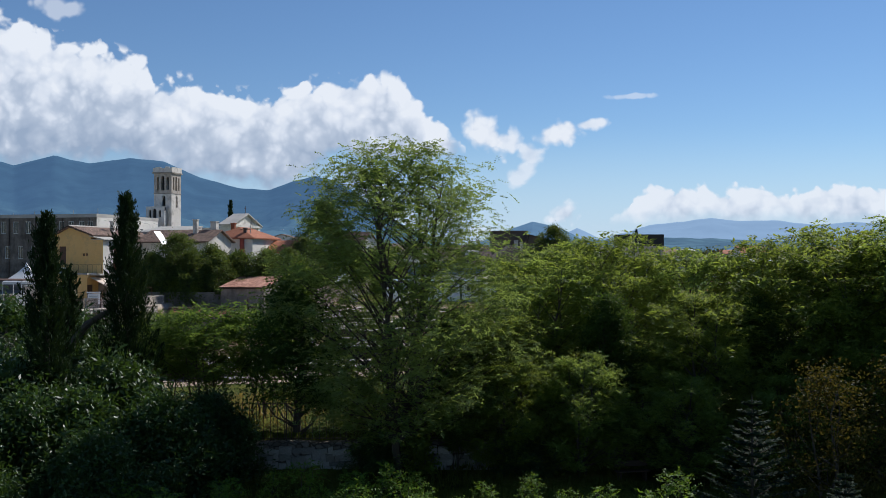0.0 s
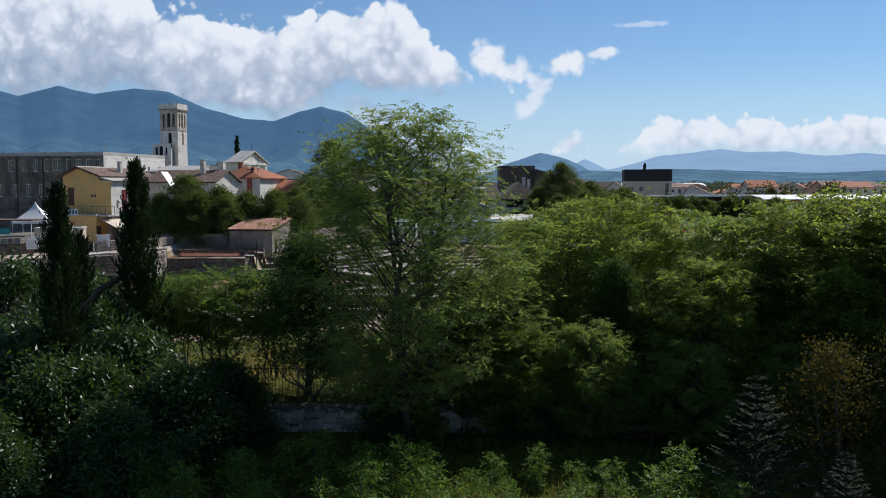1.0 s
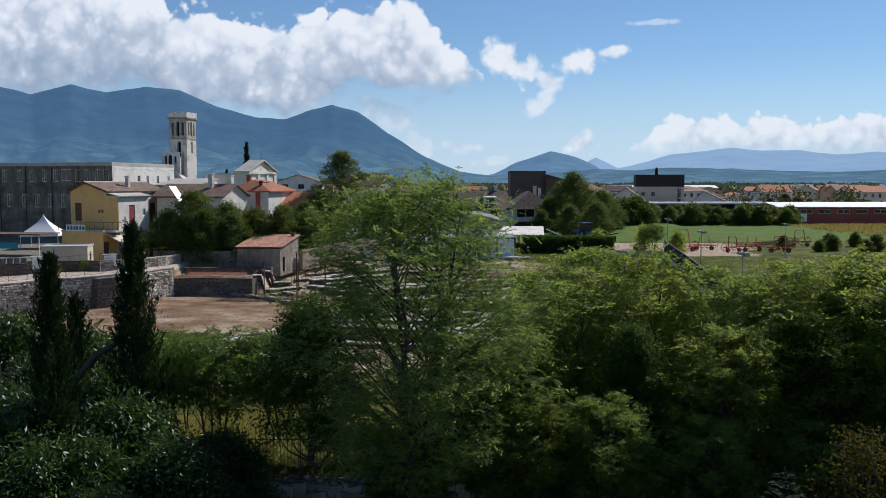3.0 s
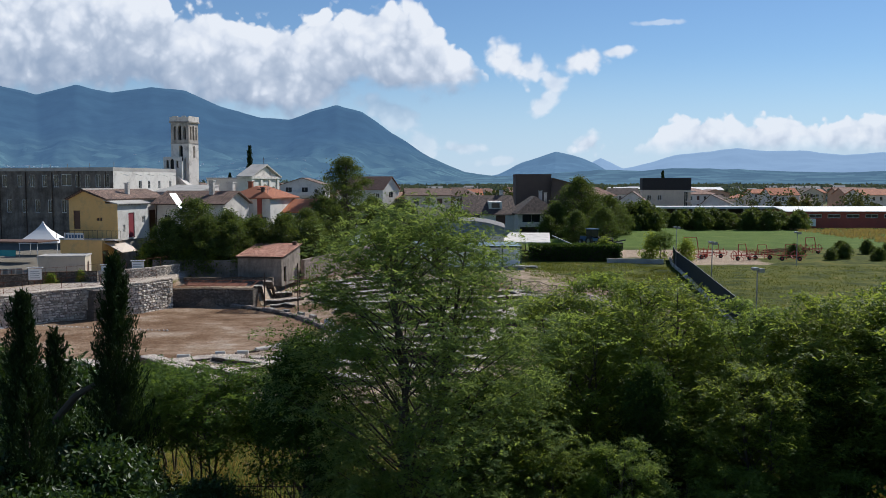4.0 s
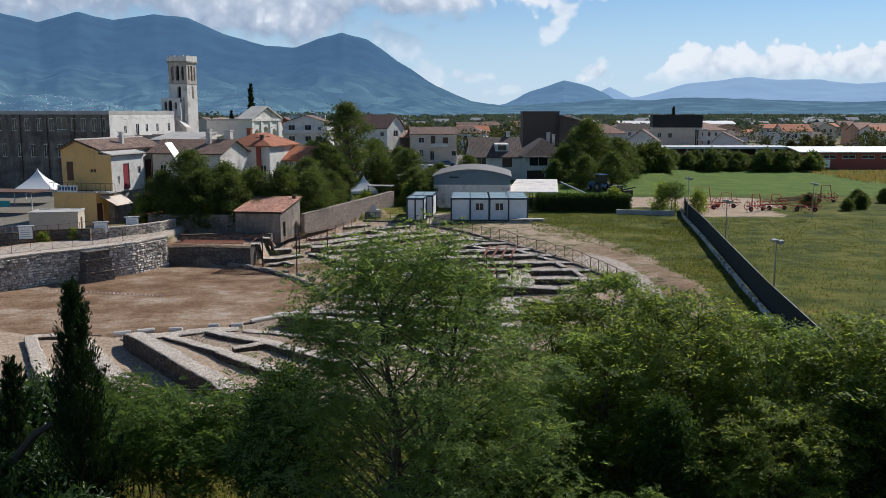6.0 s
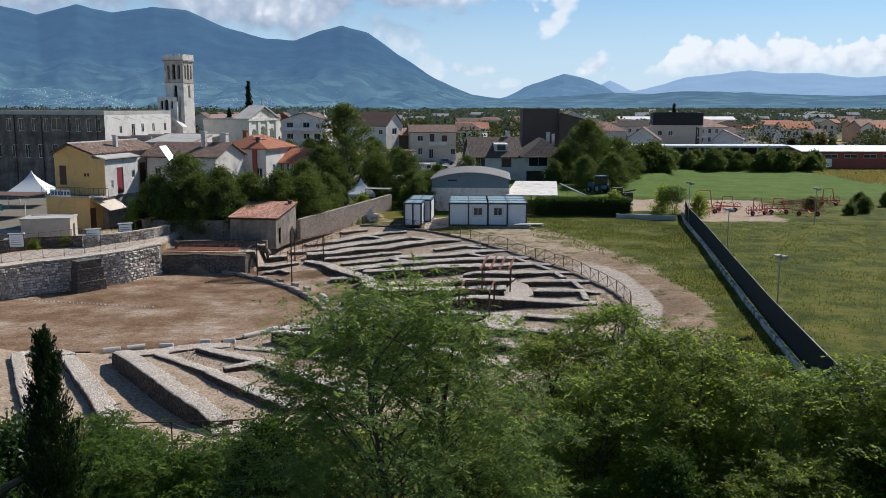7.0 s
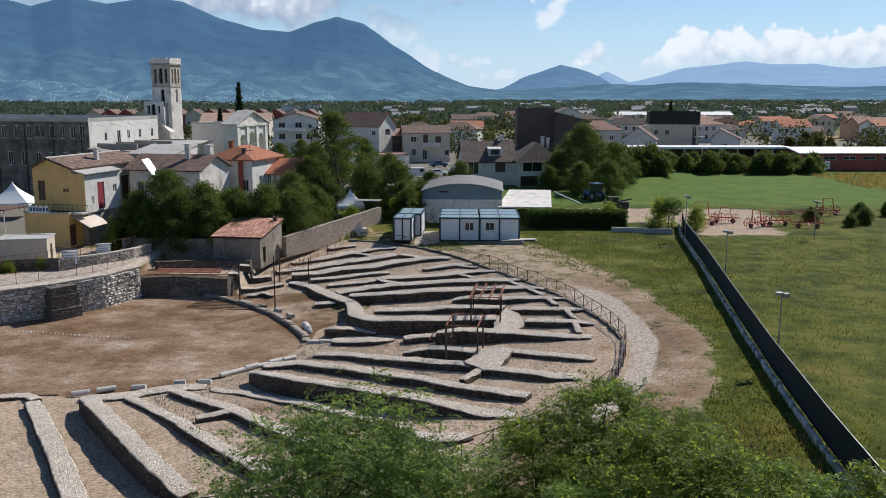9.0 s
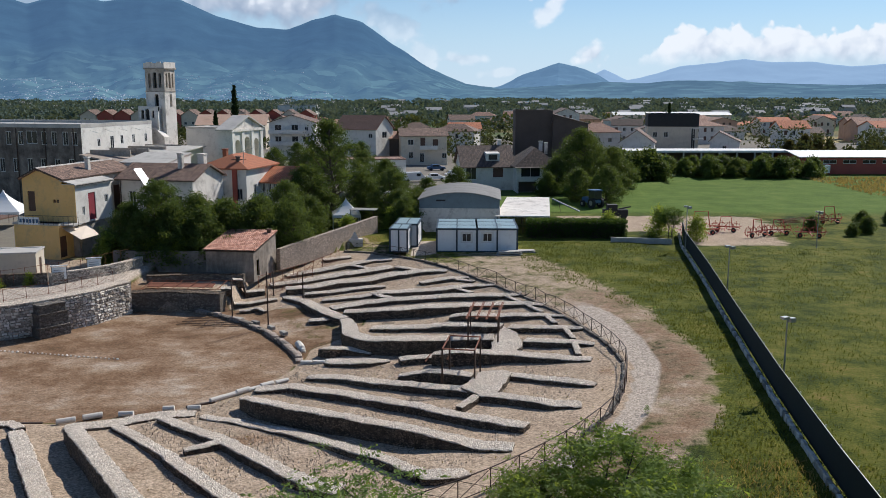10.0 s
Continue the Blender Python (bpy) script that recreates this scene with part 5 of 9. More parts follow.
for k, (w, z0, z1) in enumerate(((2.6, -2.9, -1.6), (2.35, -1.6, -0.5), (2.1, -0.5, 0.2))):
    part("course", Geo().box(-w / 2, w / 2, -0.75 + 0.1 * k, 0.6, z0, z1 - 0.04), M_DARKSTONE, t)
    part("ledge", Geo().box(-w / 2 - 0.06, w / 2 + 0.06, -0.82 + 0.1 * k, 0.62, z1 - 0.04, z1 + 0.05), M_DARKSTONE, t)


# stones standing proud of the terrace wall's face
rng = np.random.default_rng(640)
TW = np.array([(-47.0, 62.5), (-41.0, 69.8), (-36.6, 75.2), (-32.9, 78.2), (-30.6, 81.0), (-28.9, 84.9)])
tl = np.concatenate([[0], np.cumsum(np.hypot(*(TW[1:] - TW[:-1]).T))])
g, zrow = Geo(), -2.05
while zrow < 0.72:
    hh, u_ = rng.uniform(0.15, 0.26), 6.0
    while u_ < tl[-1] - 0.3:
        wd = rng.uniform(0.18, 0.48)
        i = int(np.searchsorted(tl, u_) - 1)
        dv = (TW[i + 1] - TW[i]) / (tl[i + 1] - tl[i])
        nv_ = np.array([dv[1], -dv[0]])
        if zrow + hh < 0.5 + 0.38 * u_ / tl[-1]:
            c0, c1 = TW[i] + dv * (u_ - tl[i] + 0.02), TW[i] + dv * (u_ - tl[i] + wd - 0.02)
            f0, f1 = 0.6, 0.66 + rng.uniform(0.02, 0.15)
            e = 0.035
            z0, z1 = zrow + rng.uniform(0, 0.03), zrow + hh - rng.uniform(0.01, 0.04)
            back = [(*(c0 + nv_ * f0), z0), (*(c1 + nv_ * f0), z0), (*(c1 + nv_ * f0), z1), (*(c0 + nv_ * f0), z1)]
            fro = [(*(c0 + dv * e + nv_ * f1), z0 + e), (*(c1 - dv * e + nv_ * f1), z0 + e), (*(c1 - dv * e + nv_ * (f1 - 0.03)), z1 - e), (*(c0 + dv * e + nv_ * (f1 - 0.03)), z1 - e)]
            g.add(back + fro, [(4, 5, 6, 7), (0, 1, 5, 4), (1, 2, 6, 5), (2, 3, 7, 6), (3, 0, 4, 7)])
        u_ += wd
    zrow += hh
tagged(part("terrace_stones", g, pebbles("terrace_facing_stones", (0.22, 0.18, 0.14), (0.95, 0.86, 0.74))), "pale rubble stones facing the terrace wall", "stones", kind="stuff")


# ---- railings ----
def railing(name, label, pts, h, mat, step, cross=True, post=0.035, mid=True, category="railing"):
    t = thing(name, label, category)
    line = []
    for a, b in zip(pts, pts[1:]):
        a, b = Vector(a), Vector(b)
        n = max(1, round((b - a).length / step))
        line += [a.lerp(b, i / n) for i in range(n)]
    line.append(Vector(pts[-1]))
    foot = [Vector((p.x, p.y, gz(p.x, p.y) if len(p) < 3 else p.z)) for p in line]
    for p in foot:
        part("post", Geo().bar(p - Vector((0, 0, 0.15)), p + Vector((0, 0, h + 0.03)), post), mat, t)
    for a, b in zip(foot, foot[1:]):
        up = Vector((0, 0, 1))
        part("top_rail", Geo().bar(a + up * h, b + up * h, post * 0.8), mat, t)
        if mid:
            part("bottom_rail", Geo().bar(a + up * 0.12, b + up * 0.12, post * 0.7), mat, t)
        if cross:
            part("brace", Geo().bar(a + up * 0.15, b + up * (h - 0.04), post * 0.5), mat, t)
            part("brace", Geo().bar(a + up * (h - 0.04), b + up * 0.15, post * 0.5), mat, t)
    return t


angs = list(range(-62, 70, 3)) + [69]
RAIL = [(CX + float(rail_radius(a)) * math.cos(radians(a)), CY + float(rail_radius(a)) * math.sin(radians(a))) for a in angs]
railing("railing", "brown steel railing with crossed braces round the ruins", RAIL, 1.1, M_DARKSTEEL, 2.0)
stone_row("railing_kerb", "low dark kerb below the railing", [(CX + (p[0] - CX) * 0.995, CY + (p[1] - CY) * 0.995) for p in RAIL[10:]], [rough_block(1.0, 0.22, 0.2, 9).data("stone", M_DARKSTONE)], 2.0)
railing("railing", "brown steel railing at the lower edge of the ruins", [(-26.0, 37.0), (-16.0, 37.2), (-9.6, 37.6), (-7.4, 38.2)], 1.1, M_DARKSTEEL, 1.9)
railing("terrace_railing", "thin rusty railing with crossed braces on the terrace wall", [(-45.5, 68.5, 0.6), (-37.6, 76.4, 0.6), (-33.9, 80.6, 0.6), (-30.2, 85.4, 0.6)], 1.05, M_RUST, 1.7, post=0.022)
for pts_ in ([(-18.7, 92.9), (-14.9, 97.8), (-12.0, 103.1)], [(-17.2, 89.2), (-13.9, 96.6)]):
    railing("rusty_railing", "rust-red steel railing by the old tile-roofed shed", pts_, 1.15, M_RUST, 1.4, post=0.032)
railing("mesh_fence", "tall thin garden fence on the terrace", [(-44.5, 80.5, 0.3), (-38.6, 84.0, 0.4), (-34.2, 88.0, 0.6), (-31.6, 93.0, 0.7)], 1.7, M_RUST, 1.0, cross=False, post=0.022)


def pole(x, y, h, lean=0.0, name="steel_post", label="dark rusty steel shelter post"):
    t = thing(name, label, "post", x, y, gz(x, y), group="shelter posts")
    part("shaft", Geo().bar((0, 0, -0.2), (lean, 0, h), 0.07), M_DARKSTEEL, t)
    part("plate", Geo().box(-0.14, 0.14, -0.14, 0.14, 0.0, 0.04), M_DARKSTEEL, t)
    return t


pole(-18.6, 82.2, 3.7)
pole(-14.9, 79.6, 4.9)
pole(-13.4, 88.0, 2.7)
pole(-16.6, 90.0, 2.4)


def shelter_frame(x, y, yaw, w, d, h, rafters, label):
    t = thing("open_shelter", label, "steel frame", x, y, gz(x, y), yaw)
    for a in (-w / 2, w / 2):
        for b in (-d / 2, d / 2):
            part("post", Geo().bar((a, b, -0.2), (a, b, h), 0.075), M_DARKSTEEL, t)
    part("top_frame", Geo().bar((-w / 2, -d / 2, h), (w / 2, -d / 2, h), 0.05).bar((-w / 2, d / 2, h), (w / 2, d / 2, h), 0.05).bar((-w / 2, -d / 2, h), (-w / 2, d / 2, h), 0.05).bar((w / 2, -d / 2, h), (w / 2, d / 2, h), 0.05), M_RUST, t)
    for i in range(rafters):
        a = -w / 2 + w * i / max(1, rafters - 1)
        part("rafter", Geo().bar((a - 0.15, -d / 2 - 0.5, h - 0.05), (a + 0.25, d / 2 + 0.3, h + 0.3), 0.045).bar((a - 0.05, -d / 2 - 0.5, h - 0.05), (a + 0.35, d / 2 + 0.3, h + 0.3), 0.035), M_RUST, t)
    return t


shelter_frame(3.1, 72.0, -4, 2.2, 3.2, 2.5, 4, "rusty steel shelter frame with bare red rafters over the ruins")
shelter_frame(1.4, 63.6, -8, 2.1, 3.2, 2.5, 0, "dark steel shelter frame without a roof over the ruins")
for x, y in ((-0.9, 66.4), (0.6, 66.6)):
    t = thing("fallen_rafter", "rusty rafters lying on gravel", "steel bars", x, y, gz(x, y) + 0.65, 20)
    part("bar", Geo().bar((-0.4, -0.5, 0.05), (0.3, 0.5, 0.25), 0.04), M_RUST, t)
# low grating with long lines on the earth
t = thing("steel_grating", "thin dark steel grid lying on brown earth", "grid", -23.0, 80.4, gz(-22, 81), -8)
for k in range(6):
    part("bar", Geo().bar((0, k * 0.55, 0.06), (6.5 - k * 0.5, k * 0.55 + 0.3, 0.06), 0.03), M_DARKSTEEL, t)
for k in range(4):
    part("cross_bar", Geo().bar((0.8 + k * 1.6, 0, 0.07), (0.6 + k * 1.5, 2.8, 0.07), 0.025), M_DARKSTEEL, t)
# rust-red bars on the back wall
for k in range(6):
    t = thing("rusty_roof_frame", "rust-red bars of a small shelter on a dark wall", "steel frame", -28.0 + k * 1.4, 86.9, -0.2, 0, group="shelter bars")
    part("bar", Geo().bar((0, -0.6, 0.05), (0.5, 1.2, 0.5), 0.035).bar((-0.6, -0.6, 0.05), (0.9, -0.6, 0.05), 0.03).bar((-0.2, 1.2, 0.5), (1.3, 1.2, 0.5), 0.03), M_RUST, t)
t = thing("shelter_plate", "brown rusted sheet roof over the dark wall", "sheet roof", -24.6, 87.6, -0.12, -2)
part("sheet", Geo().add([(-3.2, -0.5, 0.02), (3.0, -0.5, 0.02), (3.0, 0.5, 0.2), (-3.2, 0.5, 0.2), (-3.2, -0.5, -0.03), (3.0, -0.5, -0.03), (3.0, 0.5, 0.15), (-3.2, 0.5, 0.15)], [(0, 1, 2, 3), (7, 6, 5, 4), (0, 4, 5, 1), (1, 5, 6, 2), (2, 6, 7, 3), (3, 7, 4, 0)]), M_RUST, t)


def notice_board(x, y, z, yaw):
    t = thing("notice_board", "white framed notice board on two steel legs", "notice board", x, y, z, yaw, group="notice boards on the terrace")
    for a in (-0.62, 0.62):
        part("leg", Geo().bar((a, 0, 0), (a, 0, 2.1), 0.04), M_DARKSTEEL, t)
    part("panel", Geo().box(-0.6, 0.6, -0.05, 0.02, 0.85, 1.95), M_CANVAS, t, "white printed panel")
    part("cap", Geo().box(-0.72, 0.72, -0.1, 0.07, 2.02, 2.12), M_CANVAS, t)
    for k in range(4):
        part("text_bar", Geo().box(-0.45, 0.45 - 0.1 * (k % 2), -0.056, -0.052, 1.05 + k * 0.2, 1.1 + k * 0.2), M_GALV, t)
    return t


notice_board(-33.2, 88.6, 0.25, 25)
notice_board(-35.0, 85.2, 0.15, 22)
notice_board(-40.8, 82.0, 0.15, 15)


# ---- fence and lamps on the field side ----
FENCE = [(29.0, 118.0), (27.1, 109.0), (24.6, 91.0), (22.0, 74.0), (19.55, 57.5), (18.0, 45.5), (16.95, 36.0)]
stone_row("fence_kerb", "low kerb of pale stone blocks along the shade-net fence", FENCE, [rough_block(1.0, 0.45, 0.36, 80 + s).data("stone", M_BOUNDARY if s % 3 == 2 else M_CUTSTONE) for s in range(6)], 0.5, (1, 0.5, 0.95), category="stone kerb")
t = thing("shade_fence", "tall dark green shade-net fence on steel posts", "fence")
line = []
for a, b in zip(FENCE, FENCE[1:]):
    a, b = Vector(a), Vector(b)
    n = max(1, round((b - a).length / 2.5))
    line += [a.lerp(b, i / n) for i in range(n)]
line.append(Vector(FENCE[-1]))
line = [p + Vector((0.38, 0)) for p in line]
for a, b in zip(line, line[1:]):
    za, zb = gz(a.x, a.y), gz(b.x, b.y)
    g = Geo()
    n = 4
    for i in range(n):
        p, q = a.lerp(b, i / n), a.lerp(b, (i + 1) / n)
        for zz0, zz1 in ((0.1, 0.7), (0.7, 1.3), (1.3, 1.85)):
            g.add([(p.x, p.y, za + zz0), (q.x, q.y, zb + zz0), (q.x, q.y, zb + zz1), (p.x, p.y, za + zz1), (p.x + .02, p.y, za + zz0), (q.x + .02, q.y, zb + zz0), (q.x + .02, q.y, zb + zz1), (p.x + .02, p.y, za + zz1)], [(0, 1, 2, 3), (7, 6, 5, 4)])
    part("net_panel", g, M_SCREEN, t)
    part("top_wire", Geo().bar((a.x, a.y, za + 1.86), (b.x, b.y, zb + 1.86), 0.02), M_GALV, t)
    part("post", Geo().bar((a.x + .06, a.y, za - .1), (a.x + .06, a.y, za + 1.95), 0.03), M_GALV, t)


def flood_lamp(x, y, h, yaw=20):
    t = thing("flood_lamp", "thin grey steel lamp post with a floodlight head", "lamp post", x, y, gz(x, y), yaw, group="floodlights along the fence")
    part("pole", Geo().bar((0, 0, -0.2), (0, 0, h), 0.06, 8, 0.04), M_GALV, t)
    part("arm", Geo().bar((-0.35, 0, h - 0.05), (0.35, 0, h - 0.05), 0.03), M_GALV, t)
    hd = part("head", Geo().box(-0.42, -0.02, -0.22, 0.14, h, h + 0.14), M_GALV, t, "grey floodlight")
    part("lens", Geo().box(-0.39, -0.05, -0.19, 0.11, h - 0.012, h - 0.004), M_SOLAR, hd)
    part("head", Geo().box(0.03, 0.4, -0.28, 0.02, h - 0.2, h + 0.06), M_GALV, t, "grey floodlight")
    return t


flood_lamp(20.7, 58.7, 4.4)
flood_lamp(24.3, 82.0, 4.7)
flood_lamp(27.2, 107.5, 4.9)
flood_lamp(42.5, 108.5, 4.2)


# loose stones strewn over the ground between the walls
rng = np.random.default_rng(77)
lr_, la_ = rng.uniform(15.5, 35.5, 16000), np.radians(rng.uniform(-64, 64, 16000))
lx_, ly_ = CX + lr_ * np.cos(la_), CY + lr_ * np.sin(la_)
ok_ = (ly_ > 40) & ((lr_ > 21) | (np.degrees(la_) < 4))
lp_ = np.stack([lx_, ly_, ground_z(lx_, ly_) + 0.05], -1)[ok_]
tagged(part("loose_stones", pebble_mesh("loose_stones", lp_, rng, M_BROWNPEBBLE, 0.015, 0.05), None), "small loose stones strewn over the theatre ground", "stones", kind="stuff")


# ---- the town ----
def facade(g, o, ux, uy, width, height, holes, depth=0.16):
    """A wall face from the point o along (ux, uy), with recessed openings (u, z, w, h)."""
    nx_, ny_ = uy, -ux
    us = sorted({0.0, width, *[v for u, z, w, h in holes for v in (u - w / 2, u + w / 2)]})
    zs = sorted({0.0, height, *[v for u, z, w, h in holes for v in (z, z + h)]})
    P = lambda u, z, d=0.0: (o[0] + ux * u - nx_ * d, o[1] + uy * u - ny_ * d, o[2] + z)
    for a, b in zip(us, us[1:]):
        for c, d in zip(zs, zs[1:]):
            um, zm = (a + b) / 2, (c + d) / 2
            if any(abs(um - u) < w / 2 and z < zm < z + h for u, z, w, h in holes):
                continue
            g.add([P(a, c), P(b, c), P(b, d), P(a, d)], [(0, 1, 2, 3)])
    for u, z, w, h in holes:
        a, b = u - w / 2, u + w / 2
        q = [P(a, z), P(b, z), P(b, z + h), P(a, z + h), P(a, z, depth), P(b, z, depth), P(b, z + h, depth), P(a, z + h, depth)]
        g.add(q, [(0, 4, 5, 1), (1, 5, 6, 2), (2, 6, 7, 3), (3, 7, 4, 0)])


WIN = {}


def window_mesh(w, h):
    key = (round(w, 2), round(h, 2))
    if key not in WIN:
        f = Geo()
        e = 0.1
        f.box(-w / 2, -w / 2 + e, -0.03, 0.03, 0, h).box(w / 2 - e, w / 2, -0.03, 0.03, 0, h).box(-w / 2 + e, w / 2 - e, -0.03, 0.03, 0, e).box(-w / 2 + e, w / 2 - e, -0.03, 0.03, h - e, h).box(-0.03, 0.03, -0.025, 0.025, e, h - e)
        p = Geo().box(-w / 2 + 0.02, w / 2 - 0.02, 0.0, 0.02, 0.02, h - 0.02)
        WIN[key] = (f.data("window", M_FRAME), p.data("pane", M_GLASS), Geo().box(-w / 2 + 0.01, w / 2 - 0.01, -0.02, 0.02, 0.01, h - 0.01).data("shutter", M_SHUTTER))
    return WIN[key]


def put_window(parent, x, y, z, w, h, yaw, shut=False):
    f, p, s = window_mesh(w, h)
    if shut:
        o = part("shutter", s, None, parent)
        o.matrix_basis = pose(x, y, z, 0, 0, yaw)
        return
    o = part("window", f, None, parent)
    o.matrix_basis = pose(x, y, z, 0, 0, yaw)
    part("pane", p, None, o)


def slab(g, a, b, c, d, t=0.16):
    """A roof plane through four corners, with thickness."""
    vs = [Vector(v) for v in (a, b, c, d)]
    nrm = (vs[1] - vs[0]).cross(vs[3] - vs[0]).normalized() * t
    g.add([tuple(v) for v in vs] + [tuple(v - nrm) for v in vs], [(0, 1, 2, 3), (7, 6, 5, 4), (0, 4, 5, 1), (1, 5, 6, 2), (2, 6, 7, 3), (3, 7, 4, 0)])


def welded(g, name, mat):
    """One connected mesh out of faces that share corners."""
    me = g.data(name, mat)
    bm = bmesh.new()
    bm.from_mesh(me)
    bmesh.ops.remove_doubles(bm, verts=bm.verts, dist=1e-3)
    bm.to_mesh(me)
    bm.free()
    return me


def building(name, label, x, y, w, d, h, yaw=0, roof="gable_x", rh=1.6, wall=None, tile=None, front=(), right=(), left=(), shut=0.0, z=0.0, over=0.45, seed=1, category="house", group="", ridge=0.5):
    """A house: x, y is the middle of the foot of its front; its depth runs to local +y."""
    rnd = random.Random(seed)
    t = thing(name, label, category, x, y, z, yaw, group)
    wall, tile = wall or M_WHITE, tile or M_TILE
    g = Geo()
    facade(g, (-w / 2, 0, 0), 1, 0, w, h, front)
    facade(g, (w / 2, 0, 0), 0, 1, d, h, right)
    facade(g, (w / 2, d, 0), -1, 0, w, h, ())
    facade(g, (-w / 2, d, 0), 0, -1, d, h, left)
    g.add([(-w / 2, 0, h), (w / 2, 0, h), (w / 2, d, h), (-w / 2, d, h)], [(0, 1, 2, 3)])
    r = Geo()
    X0, X1, Y0, Y1 = -w / 2 - over, w / 2 + over, -over, d + over
    if roof == "gable_x":
        m = d * ridge
        k = rh / max(m, 0.1) * over
        slab(r, (X0, Y0, h - k + .05), (X1, Y0, h - k + .05), (X1, m, h + rh + .05), (X0, m, h + rh + .05))
        slab(r, (X1, Y1, h - k + .05), (X0, Y1, h - k + .05), (X0, m, h + rh + .05), (X1, m, h + rh + .05))
        for s in (-w / 2, w / 2):
            g.add([(s, 0, h), (s, d, h), (s, m, h + rh - .1)], [(0, 1, 2)])
    elif roof == "gable_y":
        m = -w / 2 + w * ridge
        k = rh / (w / 2) * over
        slab(r, (X0, Y1, h - k + .05), (X0, Y0, h - k + .05), (m, Y0, h + rh + .05), (m, Y1, h + rh + .05))
        slab(r, (X1, Y0, h - k + .05), (X1, Y1, h - k + .05), (m, Y1, h + rh + .05), (m, Y0, h + rh + .05))
        for s in (0, d):
            g.add([(-w / 2, s, h), (w / 2, s, h), (m, s, h + rh - .1)], [(0, 1, 2)])
    elif roof == "hip":
        e = min(w, d) / 2
        a, b = ((X0 + e, (Y0 + Y1) / 2), (X1 - e, (Y0 + Y1) / 2)) if w > d else (((X0 + X1) / 2, Y0 + e), ((X0 + X1) / 2, Y1 - e))
        A, B = (*a, h + rh), (*b, h + rh)
        c = [(X0, Y0, h), (X1, Y0, h), (X1, Y1, h), (X0, Y1, h)]
        if w > d:
            r.add(c + [A, B], [(0, 1, 5, 4), (1, 2, 5), (2, 3, 4, 5), (3, 0, 4), (3, 2, 1, 0)])
        else:
            r.add(c + [A, B], [(0, 1, 4), (1, 2, 5, 4), (2, 3, 5), (3, 0, 4, 5), (3, 2, 1, 0)])
        r.box(X0, X1, Y0, Y1, h - 0.14, h - 0.004)
    elif roof == "shed":
        slab(r, (X0, Y0, h + .05), (X1, Y0, h + .05), (X1, Y1, h + rh + .05), (X0, Y1, h + rh + .05))
        for s in (-w / 2, w / 2):
            g.add([(s, 0, h), (s, d, h), (s, d, h + rh)], [(0, 1, 2)])
    else:
        e = 0.25
        r.box(X0 + over - .08, X1 - over + .08, Y0 + over - .08, Y0 + over + e, h + .003, h + rh).box(X0 + over - .08, X1 - over + .08, Y1 - over - e, Y1 - over + .08, h + .003, h + rh)
        r.box(X0 + over - .08, X0 + over + e, Y0 + over + e, Y1 - over - e, h + .003, h + rh).box(X1 - over - e, X1 - over + .08, Y0 + over + e, Y1 - over - e, h + .003, h + rh)
        r.box(X0 + over + e, X1 - over - e, Y0 + over + e, Y1 - over - e, h + .003, h + .1)
    part("wall", welded(g, "wall", wall), None, t)
    rm = r.data("roof", tile)
    uv_slope(rm)
    part("roof", rm, None, t)
    for u, zz, ww, hh in front:
        put_window(t, -w / 2 + u, 0.13, zz, ww, hh, 0, rnd.random() < shut)
    for u, zz, ww, hh in right:
        put_window(t, w / 2 - 0.13, u, zz, ww, hh, 90, rnd.random() < shut)
    for u, zz, ww, hh in left:
        put_window(t, -w / 2 + 0.13, d - u, zz, ww, hh, -90, rnd.random() < shut)
    return t


def chimney(parent, x, y, z, h=1.0, w=0.5, mat=None):
    c = part("chimney", Geo().box(x - w / 2, x + w / 2, y - w / 2, y + w / 2, z - 0.6, z + h).box(x - w / 2 - .08, x + w / 2 + .08, y - w / 2 - .08, y + w / 2 + .08, z + h + .003, z + h + 0.12), mat or M_OLDWHITE, parent)
    return c


def grid(us, zs, w, h):
    return [(u, z, w, h) for u in us for z in zs]


YAW = -12.0

# palace: shade deepens the stained front's colour, sun brightens the whitewashed side's
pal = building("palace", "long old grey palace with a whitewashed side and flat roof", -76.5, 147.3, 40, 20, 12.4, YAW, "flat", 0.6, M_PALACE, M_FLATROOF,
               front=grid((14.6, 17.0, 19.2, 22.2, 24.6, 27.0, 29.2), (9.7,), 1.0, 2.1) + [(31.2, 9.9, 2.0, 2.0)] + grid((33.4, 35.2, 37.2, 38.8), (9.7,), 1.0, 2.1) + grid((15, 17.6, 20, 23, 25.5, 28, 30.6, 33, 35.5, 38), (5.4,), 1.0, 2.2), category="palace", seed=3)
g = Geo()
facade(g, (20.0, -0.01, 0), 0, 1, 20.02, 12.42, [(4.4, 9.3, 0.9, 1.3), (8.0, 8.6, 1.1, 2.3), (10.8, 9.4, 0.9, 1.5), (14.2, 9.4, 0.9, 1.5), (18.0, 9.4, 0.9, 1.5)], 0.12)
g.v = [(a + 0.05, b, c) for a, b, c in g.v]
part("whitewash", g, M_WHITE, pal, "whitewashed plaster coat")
for u, zz, ww, hh in ((4.4, 9.3, 0.9, 1.3), (8.0, 8.6, 1.1, 2.3), (10.8, 9.4, 0.9, 1.5), (14.2, 9.4, 0.9, 1.5), (18.0, 9.4, 0.9, 1.5)):
    put_window(pal, 20.02, u, zz, ww, hh, 90)
for k in range(8):
    part("downpipe", Geo().bar((-17 + k * 5.1, -0.1, 0.2), (-17 + k * 5.1, -0.1, 12.3), 0.07), M_DARKSTEEL, pal)
